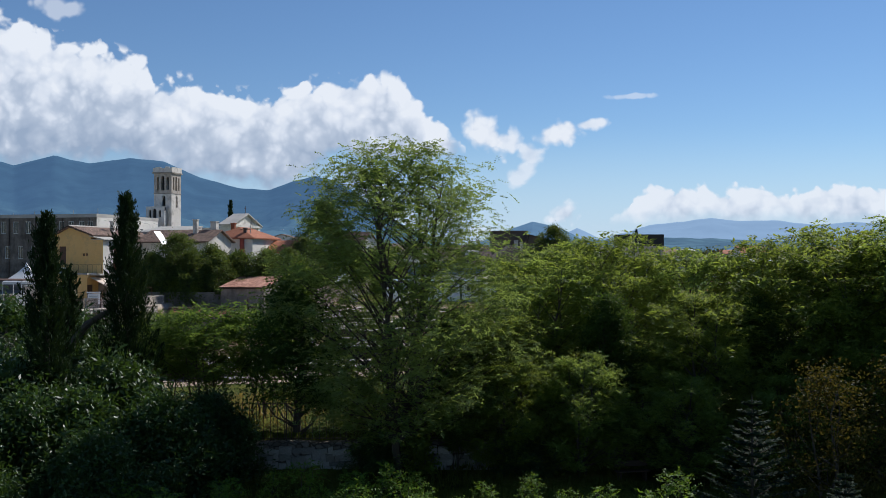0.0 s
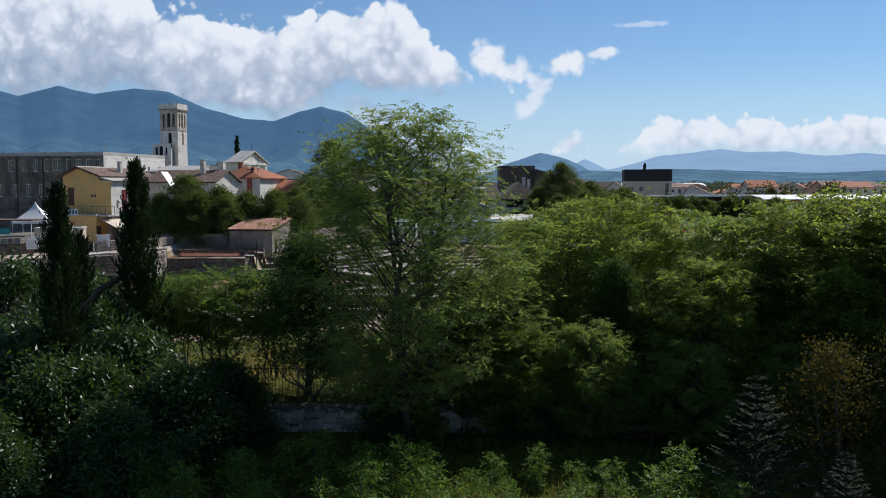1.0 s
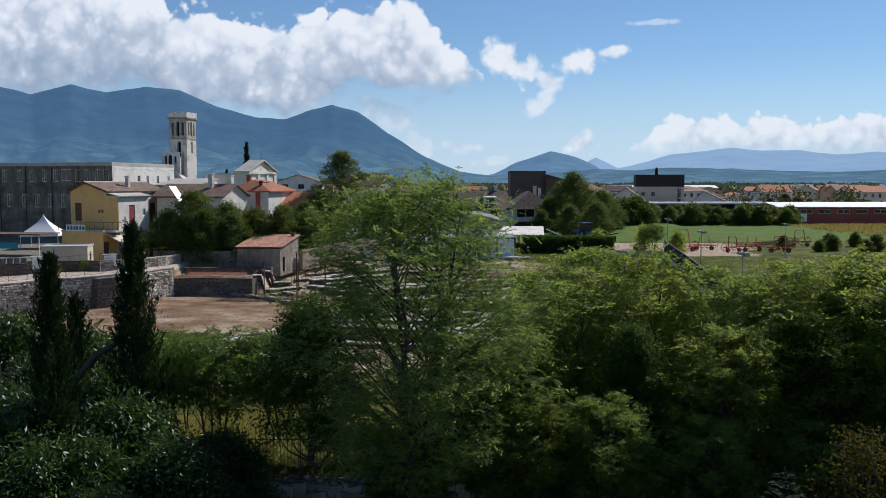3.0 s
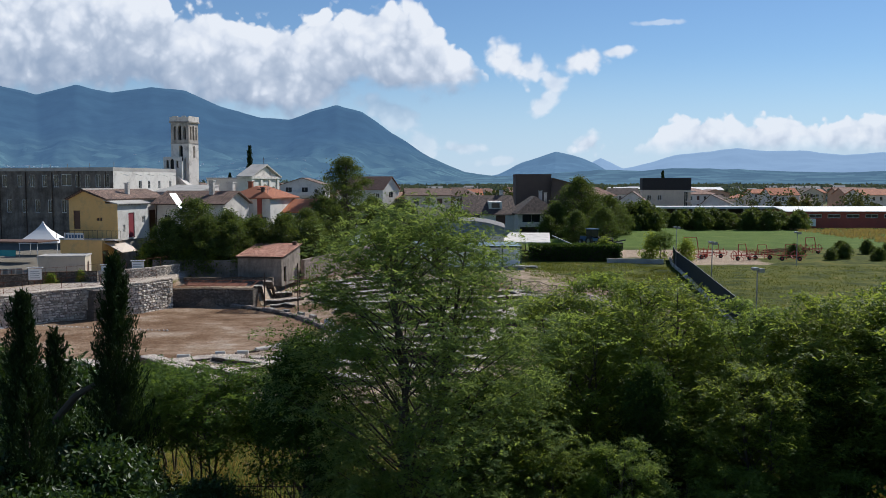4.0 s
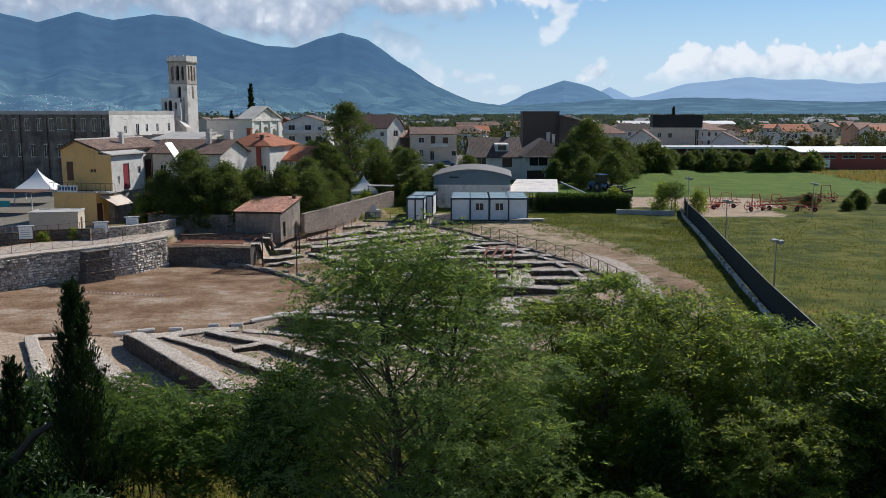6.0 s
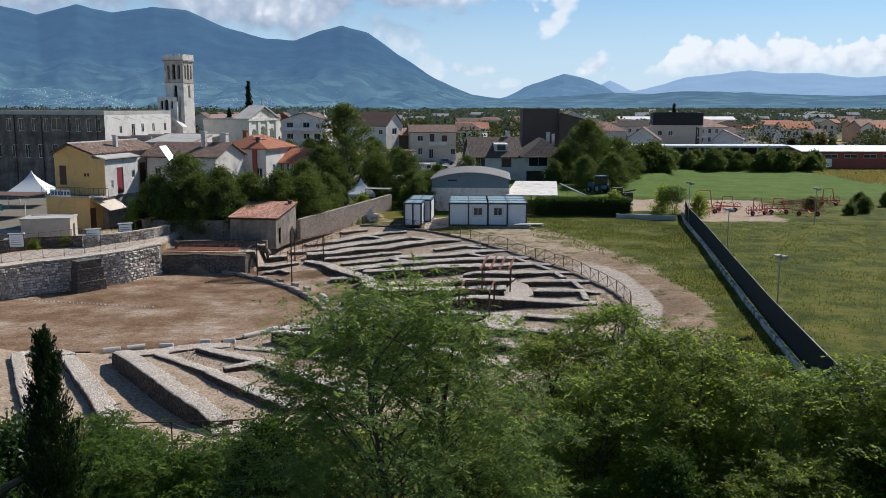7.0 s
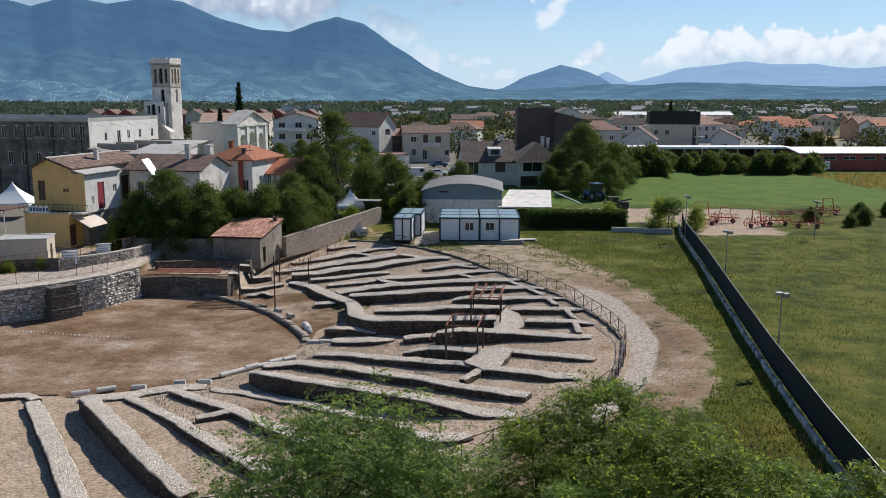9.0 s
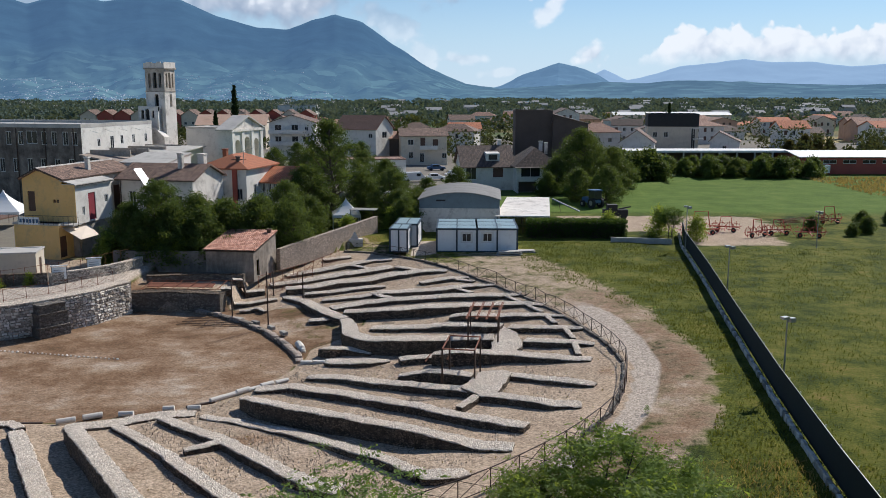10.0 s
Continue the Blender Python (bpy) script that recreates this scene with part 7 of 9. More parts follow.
# site cabins
def cabin(x, y, w, d, yaw, label, wins=(), side=()):
    t = thing("site_cabin", label, "site cabin", x, y, 0.02, yaw, group="site cabins")
    h = 2.5
    g = Geo()
    facade(g, (0, 0, 0.12), 1, 0, w, h - 0.12, [(u, z - .12, a, b) for u, z, a, b in wins], 0.06)
    facade(g, (w, 0, 0.12), 0, 1, d, h - 0.12, [(u, z - .12, a, b) for u, z, a, b in side], 0.06)
    facade(g, (w, d, 0.12), -1, 0, w, h - 0.12, [])
    facade(g, (0, d, 0.12), 0, -1, d, h - 0.12, [])
    part("wall_panel", g, M_CABIN, t)
    for a, b in ((0, 0), (w, 0), (w, d), (0, d), (w / 2, 0)):
        part("corner_post", Geo().box(a - 0.09, a + 0.09, b - 0.09, b + 0.09, 0, h), M_CABINTRIM, t)
    part("base_frame", Geo().box(-0.07, w + 0.07, -0.07, d + 0.07, 0, 0.118), M_CABINTRIM, t)
    part("roof_frame", Geo().box(-0.12, w + 0.12, -0.12, 0.06, h + .002, h + 0.2).box(-0.12, w + 0.12, d - 0.06, d + 0.12, h + .002, h + 0.2).box(-0.12, 0.06, 0.06, d - 0.06, h + .002, h + 0.2).box(w - 0.06, w + 0.12, 0.06, d - 0.06, h + .002, h + 0.2).box(w / 2 - 0.06, w / 2 + 0.06, 0.06, d - 0.06, h + .1, h + 0.19), M_CABINTRIM, t)
    part("roof", Geo().add([(0.06, 0.06, h + 0.16), (w - 0.06, 0.06, h + 0.16), (w - 0.06, d - 0.06, h + 0.18), (0.06, d - 0.06, h + 0.18)], [(0, 1, 2, 3)]), M_CABINROOF, t)
    for u, z, a, b in wins:
        f, p, s = window_mesh(a, b)
        o = part("window", f, None, t)
        o.matrix_basis = pose(u, 0.03, z, 0, 0, 0)
        part("pane", p, None, o)
        part("window_border", Geo().box(u - a / 2 - 0.14, u - a / 2, -0.03, -0.003, z - 0.14, z + b + 0.14).box(u + a / 2, u + a / 2 + 0.14, -0.03, -0.003, z - 0.14, z + b + 0.14).box(u - a / 2, u + a / 2, -0.03, -0.003, z - 0.14, z).box(u - a / 2, u + a / 2, -0.03, -0.003, z + b, z + b + 0.14), M_FRAME, t)
        for k in range(5):
            part("window_bar", Geo().bar((u - a / 2 + a * (k + 0.5) / 5, -0.02, z), (u - a / 2 + a * (k + 0.5) / 5, -0.02, z + b), 0.015), M_FRAME, o)
    for u, z, a, b in side:
        put_window(t, w - 0.03, u, z, a, b, 90)
    return t


CW = 4.48
for r_ in range(3):
    for c_ in range(2):
        cabin(-1.25 + c_ * (CW + 0.06), 105.3 + r_ * 2.6, CW, 2.5, -1, "white panel site cabin with dark trim and teal roof", ([(3.35 if c_ == 0 else 1.15, 1.15, 1.1, 1.0)] if r_ == 0 else []))
cabin(-6.5, 105.0, 1.95, 3.4, -3, "small white panel site cabin with dark trim", (), [(1.0, 1.1, 0.6, 1.0), (2.4, 0.3, 0.8, 1.9)])
cabin(-6.2, 108.8, 2.6, 5.0, -3, "small white panel site cabin with dark trim", (), [(1.4, 1.1, 0.6, 1.0)])
for x, y, k in ((6.8, 103.6, 3), (8.4, 105.2, 2)):
    t = thing("board_pile", "small pile of grey boards on grass", "pile", x, y, gz(x, y), 8)
    for i in range(k):
        part("board", Geo().box(-1.4 + .1 * i, 1.4 - .05 * i, -0.5, 0.5, i * 0.18, i * 0.18 + 0.09), M_CONCRETE, t)

# barrel-roofed hall and white lean-to
hl = thing("barrel_hall", "blue-grey hall with a shallow barrel roof", "hall", 1.3, 119.8, 0, -2)
W2, D2, HE, RISE = 10.3, 12.0, 4.2, 0.95
g = Geo()
n_ = 16
prof = [(-W2 / 2 + W2 * i / n_, HE + RISE * (1 - (2 * i / n_ - 1) ** 2)) for i in range(n_ + 1)]
m_ = len(prof)
front_ = [(-W2 / 2, 0, 3.1), (W2 / 2, 0, 3.1)] + [(a, 0, b) for a, b in prof[::-1]]
g.add(front_, [tuple(range(len(front_)))])
g.add([(a, D2, b) for a, _, b in front_], [tuple(range(len(front_)))[::-1]])
for s in (-1, 1):
    g.add([(s * W2 / 2, 0, 3.1), (s * W2 / 2, D2, 3.1), (s * W2 / 2, D2, HE), (s * W2 / 2, 0, HE)], [(0, 1, 2, 3)])
part("cladding", g, M_HALLGREY, hl)
part("base_wall", Geo().box(-W2 / 2 - .05, W2 / 2 + .05, -0.05, D2 + .05, 0, 3.09), M_OLDWHITE, hl)
g = Geo()
seg = 52
ys_ = [-0.35 + (D2 + 0.7) * j / seg for j in range(seg + 1)]
vs = [(a * 1.04, y_, b + 0.05 + 0.04 * (j % 2)) for j, y_ in enumerate(ys_) for a, b in prof]
lo_ = [(a * 1.04, y_, b - 0.04) for y_ in ys_ for a, b in prof]
nv = len(vs)
fs = [(j * m_ + i, j * m_ + i + 1, (j + 1) * m_ + i + 1, (j + 1) * m_ + i) for j in range(seg) for i in range(n_)]
fs += [tuple(q + nv for q in f[::-1]) for f in fs] + [(i + 1, i, i + nv, i + 1 + nv) for i in range(n_)]
g.add(vs + lo_, fs)
part("roof", g, M_HALLROOF, hl)
part("vent", Geo().box(-3.0, -1.8, -0.04, -0.004, 4.0, 4.2), M_BLACK, hl)
cp = thing("carport", "white sheet-roofed open shelter beside the hall", "shelter", 9.6, 119.0, 0, -3)
part("roof", Geo().add([(-3.7, -0.5, 2.3), (3.2, -0.5, 2.3), (4.0, 18, 2.6), (-2.2, 18, 2.6), (-3.7, -0.5, 2.15), (3.2, -0.5, 2.15), (4.0, 18, 2.45), (-2.2, 18, 2.45)], [(0, 1, 2, 3), (7, 6, 5, 4), (0, 4, 5, 1), (1, 5, 6, 2), (2, 6, 7, 3), (3, 7, 4, 0)]), M_OLDWHITE, cp)
for a in (-3.4, -0.2, 3.0):
    for b in (0, 8, 16):
        part("post", Geo().bar((a, b, 0), (a, b, 2.2), 0.06), M_DARKSTEEL, cp)
cn = thing("garden_canopy", "low dark sheet canopy on thin posts beside a tent", "canopy", -10.9, 119.4, 0.0, -8)
part("sheet", Geo().box(-1.7, 1.6, -1.0, 1.0, 2.95, 3.05), M_HALLROOF, cn)
for a in (-1.55, 1.45):
    for b in (-0.9, 0.9):
        part("post", Geo().bar((a, b, -0.1), (a, b, 2.948), 0.045), M_DARKSTEEL, cn)
t = thing("shed_roof", "small white flat roof among trees", "roof", -7.2, 137.0, 0, 5)
part("roof", Geo().box(-3.6, 3.6, 0, 1.6, 3.1, 3.3), M_WHITEROOF, t)
part("wall", Geo().box(-3.4, 3.4, 0.2, 1.5, 0, 3.09), M_GREYWALL, t)

# far barn with white roof, red wall
br = building("barn", "long red-walled barn with white sheet roof", 104.0, 205.0, 54, 16, 3.9, 1, "gable_x", 0.9, M_BRICK, M_WHITEROOF, front=[(6.5 + k * 4.4, 2.3, 3.0, 0.9) for k in range(8)], category="barn", over=0.6, seed=21)
lb = thing("long_shed", "long low open shed with a white roof edge", "shed", 60.0, 212.0, 0, 1)
part("roof", Geo().box(-20, 18, 0, 8, 4.3, 4.75), M_WHITEROOF, lb)
part("wall", Geo().box(-19.5, 17.5, 7.4, 7.9, 0, 4.29), M_DARKWALL, lb)
for k in range(10):
    part("post", Geo().box(-19.4 + k * 4.1, -19.1 + k * 4.1, 0.1, 0.4, 0, 4.29), M_CONCRETE, lb)

# the larger houses of the town
hb = building("villa", "two-storey cream villa with brown gabled roof", 6.6, 170, 9.4, 12, 4.5, 6, "gable_x", 3.4, M_WHITE, M_TILEBROWN, front=[(1.6, 2.0, 2.0, 2.3), (6.6, 2.4, 1.9, 1.7)], shut=0.7, seed=22, category="villa")
part("dormer", Geo().add([(-0.2, 1.4, 5.0), (2.4, 1.4, 5.0), (2.4, 1.4, 6.7), (-0.2, 1.4, 6.7), (-0.2, 4.4, 6.9), (2.4, 4.4, 6.9)], [(0, 1, 2, 3), (1, 5, 2), (0, 3, 4), (3, 2, 5, 4)]), M_WHITE, hb)
part("dormer_window", Geo().box(0.3, 1.9, 1.36, 1.395, 5.55, 6.5), M_GLASS, hb)
hb2 = building("villa_wing", "villa wing with hipped brown roof and balcony", 15.6, 167, 8.0, 11, 4.6, 6, "hip", 3.3, M_WHITE, M_TILEBROWN, front=[(2.6, 2.4, 3.6, 2.1), (6.4, 2.6, 1.0, 1.5), (3.0, 0.2, 2.6, 2.0), (6.4, 0.2, 1.4, 2.0)], right=[(3.0, 2.4, 0.9, 1.6), (6.0, 2.4, 0.9, 1.6)], shut=0.5, seed=23, category="villa")
part("balcony", Geo().box(-4.2, 3.0, -1.6, -0.01, 2.1, 2.3).box(-4.2, 3.0, -1.6, -1.5, 2.3, 3.0), M_WHITE, hb2)
part("eaves", Geo().box(-4.45, 4.45, -1.7, -0.46, 4.5, 4.62), M_DARKWALL, hb2)
# dark sheet on the wall paints the shade below the balcony
part("arcade_shade_panel", Geo().box(-3.8, 2.9, -0.05, -0.004, 0.1, 2.0), M_DARKWALL, hb2)
chimney(hb2, 1.6, 6.4, 7.6, 1.2, 0.6)
chimney(hb2, 3.0, 8.2, 7.0, 1.4, 0.5)
chimney(hb, 3.0, 6.5, 8.0, 0.9, 0.7)
for a in (-4.0, -0.4, 2.8):
    part("column", Geo().box(a - .15, a + .15, -1.5, -1.2, 0, 2.19), M_WHITE, hb2)
hc = building("grey_house", "pale grey two-storey house with balcony and flat gables", -7.4, 229, 11.5, 10, 7.4, 8, "gable_x", 1.6, M_CREAM, M_TILEGREY, front=[(2.4, 5.0, 1.5, 1.4), (2.4, 1.6, 1.2, 1.7), (5.4, 4.6, 1.2, 2.2), (5.2, 0.6, 1.2, 2.4), (8.6, 4.8, 1.4, 1.6), (10.8, 1.6, 1.2, 1.4)], shut=0.4, seed=24)
part("balcony", Geo().box(-1.2, 3.2, -1.3, -0.01, 3.9, 4.1).box(-1.2, 3.2, -1.3, -1.2, 4.1, 4.9), M_WHITE, hc)
wg = building("white_gabled_house", "white three-storey house with shallow gable and dark windows", -44.4, 250, 12.5, 12, 10.0, 0, "gable_y", 2.0, M_WHITE, M_TILEGREY, front=grid((2.4, 7.0), (7.4,), 1.9, 1.9) + grid((2.4, 7.0, 10.0), (4.3,), 1.8, 1.9) + [(10.2, 7.6, 1.0, 1.2)], seed=25)
for z_ in (3.9, 7.0):
    b_ = part("balcony", Geo().box(-6.3, 4.2, -1.3, -0.01, z_ - 0.2, z_), M_WHITE, wg)
    part("parapet", Geo().box(-6.3, 4.2, -1.3, -1.2, z_, z_ + 0.9), M_WHITE, b_)
building("pink_house", "house with salmon roof and white gable", -25.0, 232, 12.0, 9, 9.0, -25, "gable_x", 3.2, M_WHITE, M_TILE, right=[(4.5, 6.5, 2.4, 1.6)], front=[(10.4, 6.6, 1.2, 1.2)], seed=26)
building("low_long_house", "low house with long orange tile roof", -14.0, 236, 14.0, 8, 6.4, 6, "gable_x", 1.6, M_DARKWALL, M_TILE, front=[(3, 3.8, 1.2, 1.2), (8, 3.8, 1.2, 1.2)], seed=27)
building("garden_house", "plain pale house half hidden by trees", -15.4, 186, 12.0, 8, 4.4, 12, "flat", 0.2, M_WHITE, M_TILE, front=[(2.6, 1.4, 1.1, 1.8), (6.0, 1.4, 1.1, 1.8), (9.6, 1.4, 1.1, 1.8)], shut=0.6, seed=28)
dk = building("dark_block", "dark brown flat-roofed building block", 22.4, 258, 10.4, 12, 12.6, 0, "flat", 0.5, M_DARKWALL, M_DARKWALL, seed=29, category="building")
building("dark_wing", "dark brown building with sloping roof", 32.4, 256, 9.8, 12, 9.6, -3, "gable_y", 2.4, M_DARKWALL, M_DARKWALL, seed=30, ridge=0.02, category="building")
bk = building("apartment_house", "pale apartment house with black mansard roof", 62.4, 262, 14.0, 12, 8.4, -8, "flat", 3.6, M_CREAM, M_BLACK, front=[(2.0, 5.4, 1.3, 1.5), (5.0, 5.4, 1.3, 1.5), (12.6, 2.0, 1.2, 6.0)], right=[(2 + 2.6 * k, z, 1.2, 1.5) for k in range(4) for z in (2.0, 5.0)], seed=31, category="apartment house")
part("balcony", Geo().box(5.6, 8.4, -1.2, 0, 7.8, 8.1).box(5.6, 8.4, -1.2, 0, 4.8, 5.1), M_WHITE, bk)
building("white_gable_house", "white house with steep gable toward the field", 48.6, 244, 9.0, 11, 5.0, -14, "gable_y", 3.2, M_WHITE, M_TILEGREY, front=[(3.0, 2.0, 1.2, 1.4)], right=[(3, 2.0, 1.0, 1.4)], seed=32)
building("white_gable_house", "white house with tile roof beside the apartment house", 42.6, 268, 12.0, 10, 6.6, 4, "hip", 2.6, M_WHITE, M_TILE, front=[(2.0, 3.6, 1.2, 1.4), (5.6, 3.6, 1.2, 1.4), (9.0, 3.6, 1.2, 1.4)], seed=33)
building("white_gable_house", "white house with one long sloping roof", 76.0, 258, 8.0, 9, 4.6, -18, "gable_y", 2.6, M_WHITE, M_TILEGREY, front=[(4.0, 1.8, 1.2, 1.4)], seed=34, ridge=0.3)

# the rest of the town: small houses, thinning out with distance
WALLS = (M_WHITE, M_CREAM, M_PINK, M_WHITE, M_OLDWHITE)
ROOFS = (M_TILE, M_TILEGREY, M_TILEORANGE, M_TILE, M_TILEBROWN)
rt = random.Random(5)
spots = []
for k in range(400):
    y_ = rt.uniform(262, 520)
    u_ = rt.uniform(4.6, 16.4)
    x_ = math.tan(bearing(u_)) * y_
    w_ = rt.uniform(9, 15)
    if any(abs(x_ - a) < (w_ + c) * 0.62 and abs(y_ - b) < 17 for a, b, c in spots):
        continue
    if (14 < x_ < 46 and y_ < 276) or (40 < x_ < 90 and y_ < 290) or (-52 < x_ < -28 and y_ < 268) or (x_ > 90 and y_ < 300):
        continue
    spots.append((x_, y_, w_))
    if len(spots) > 62:
        break
for k, (x_, y_, w_) in enumerate(spots):
    h_ = rt.choice((3.4, 6.2, 6.4, 6.6, 9.2)) if y_ < 420 else rt.choice((3.4, 5.8))
    fl = [(1.6 + 2.8 * i, zz, 1.1, 1.5) for i in range(int((w_ - 1.2) / 2.8)) for zz in ((1.2,) if h_ < 4 else (1.2, 4.2) if h_ < 8 else (1.2, 4.2, 7.0))]
    building("town_house", "small Italian town house with a low tiled roof", x_, y_, w_, rt.uniform(8, 11), h_, rt.choice((-12, -6, 4, 9, 14)), rt.choice(("hip", "gable_x", "gable_x", "gable_y", "hip")), rt.uniform(1.5, 2.4), rt.choice(WALLS), rt.choice(ROOFS), front=fl if y_ < 400 else (), shut=0.5, seed=40 + k, group="houses of the town")
for k in range(14):
    if k == 4:
        continue
    building("row_house", "brick row house with two small dark gables", -164 + k * 7.4, 402 + k * 0.5, 7.2, 10, 8.4, 0, "gable_y", 2.3, M_BRICK if k % 3 else M_CREAM, M_TILEGREY, front=[(1.8, 4.0, 1.3, 1.3), (5.2, 4.0, 1.3, 1.3)], seed=120 + k, group="row houses behind the palace")
for k in range(4):
    building("row_house", "cream row house with a shallow gable behind the tower", -104 + k * 9.0, 398, 8.0, 10, 6.0, 0, "gable_y", 2.2, M_CREAM, M_TILEGREY, front=[(2.0, 3.4, 1.2, 1.2), (5.4, 3.4, 1.2, 1.2)], seed=140 + k, group="row houses behind the palace")
building("pink_flat_house", "house with broad salmon roof behind the church", -72.0, 292, 22, 12, 8.0, 4, "gable_x", 3.0, M_CREAM, M_PINK, seed=150)
building("white_hall", "white flat hall far behind the tower", -92.0, 520, 22, 14, 11.0, 0, "flat", 0.5, M_WHITE, M_FLATROOF, seed=151)
building("far_hall", "low far hall with pale roof", 112.0, 470, 60, 16, 7.0, 0, "gable_x", 1.4, M_CREAM, M_WHITEROOF, seed=152)


def umbrella_tent(x, y, z, w, h, label):
    t = thing("pagoda_tent", label, "tent", x, y, z, 10)
    n, m = 16, 6
    vs = []
    for j in range(m + 1):
        k = j / m
        r = (1 - k) ** 1.5
        for i in range(n):
            a = 2 * math.pi * i / n
            q = 1 / max(abs(math.cos(a)), abs(math.sin(a)))
            vs.append((w / 2 * r * q * math.cos(a) + 0.0, w / 2 * r * q * math.sin(a), 2.2 + (h - 2.2) * k))
    part("canopy", Geo().add(vs, [(j * n + i, j * n + (i + 1) % n, (j + 1) * n + (i + 1) % n, (j + 1) * n + i) for j in range(m) for i in range(n)]), M_CANVAS, t)
    part("valance", Geo().add([(a * w / 2, b * w / 2, zz) for zz in (1.85, 2.2) for a, b in ((-1, -1), (1, -1), (1, 1), (-1, 1))], [(0, 1, 5, 4), (1, 2, 6, 5), (2, 3, 7, 6), (3, 0, 4, 7)]), M_CANVAS, t)
    for a in (-1, 1):
        for b in (-1, 1):
            part("leg", Geo().bar((a * w / 2 * .97, b * w / 2 * .97, -z), (a * w / 2 * .97, b * w / 2 * .97, 2.2), 0.05), M_FRAME, t)
    return t


umbrella_tent(-13.5, 121.5, 0.0, 3.6, 4.3, "white pointed canvas tent between garden trees")
umbrella_tent(-59.8, 124.0, 0.0, 5.2, 5.0, "white pointed canvas tent near the yellow house")
t = thing("market_stall", "low stall with teal cloth and brown roof", "stall", -58.0, 112.0, 0, -8)
part("roof", Geo().box(-7, 4.5, -1.5, 3, 2.7, 2.85), M_TILE, t)
part("cloth", Geo().box(-6, 1, -1.2, -1.1, 0.9, 1.7), M_TEAL, t)
for a in (-6.5, -2, 4.2):
    part("post", Geo().bar((a, -1.3, 0), (a, -1.3, 2.7), 0.06), M_FRAME, t)


def car(x, y, yaw, paint, label, van=False):
    t = thing("van" if van else "car", label, "van" if van else "car", x, y, 0.0, yaw, group="parked cars")
    L, Wc = (5.0, 1.9) if van else (4.2, 1.7)
    prof = [(-L / 2, .35), (-L / 2, 1.0), (-L / 2 + .15, 1.95), (L / 2 - 1.5, 2.0), (L / 2 - .8, 1.15), (L / 2 - .05, 1.0), (L / 2, .4)] if van else [(-L / 2, .35), (-L / 2, .85), (-L / 2 + .7, .95), (-L / 2 + 1.1, 1.42), (L / 2 - 1.7, 1.45), (L / 2 - 1.0, .95), (L / 2 - .1, .8), (L / 2, .4)]
    n = len(prof)
    g = Geo().add([(a, -Wc / 2, b) for a, b in prof] + [(a, Wc / 2, b) for a, b in prof], [tuple(range(n))[::-1], tuple(range(n, 2 * n))] + [(i, (i + 1) % n, (i + 1) % n + n, i + n) for i in range(n)])
    part("body", g, paint, t)
    for s in (-1, 1):
        part("window", Geo().box(-L / 2 + (1.2 if not van else 2.6), L / 2 - 1.6, s * Wc / 2 - .01, s * Wc / 2 + .012, 1.0 if not van else 1.2, 1.36 if not van else 1.75), M_GLASS, t)
        for a in (-L / 2 + .8, L / 2 - .8):
            w = part("wheel", Geo().tube([(a, s * Wc / 2 - .1, .32), (a, s * Wc / 2 + .03, .32)], [.32, .32], 12), M_BLACK, t)
            part("rim", Geo().tube([(a, s * Wc / 2 + .031, .32), (a, s * Wc / 2 + .045, .32)], [.18, .17], 8), M_GALV, w)
    return t


car(-7.5, 186.0, 10, M_CARWHITE, "white delivery van parked on the street", True)
car(-3.6, 189.0, 5, M_CARWHITE, "white car parked on the street")
car(-11.0, 191.0, 100, M_GALV, "silver car parked on the street")
car(-4.0, 213.0, 12, M_BLUE, "blue car parked before a grey house")
car(0.4, 196.0, 20, M_CARWHITE, "white car parked along the street")
t = thing("bench_car", "small white trailer beside the barn", "trailer", 80.0, 203.0, 0, 0)
part("body", Geo().box(-2.6, 2.6, -1, 1, 0.5, 2.2), M_CARWHITE, t)
part("wheel", Geo().tube([(0, -1.05, .45), (0, 1.05, .45)], [.45, .45], 10), M_BLACK, t)


# ---- farm machines in the yard ----
def hoop(x, y, z, r, n=10, w=0.035):
    g = Geo()
    for i in range(n):
        a, b = 2 * math.pi * i / n, 2 * math.pi * (i + 1) / n
        g.bar((x + r * math.cos(a), y, z + r * math.sin(a)), (x + r * math.cos(b), y, z + r * math.sin(b)), w)
        g.bar((x + r * math.cos(a), y, z + r * math.sin(a)), (x + 1.35 * r * math.cos(a + 0.3), y, z + 1.35 * r * math.sin(a + 0.3)), w * 0.5)
    return g


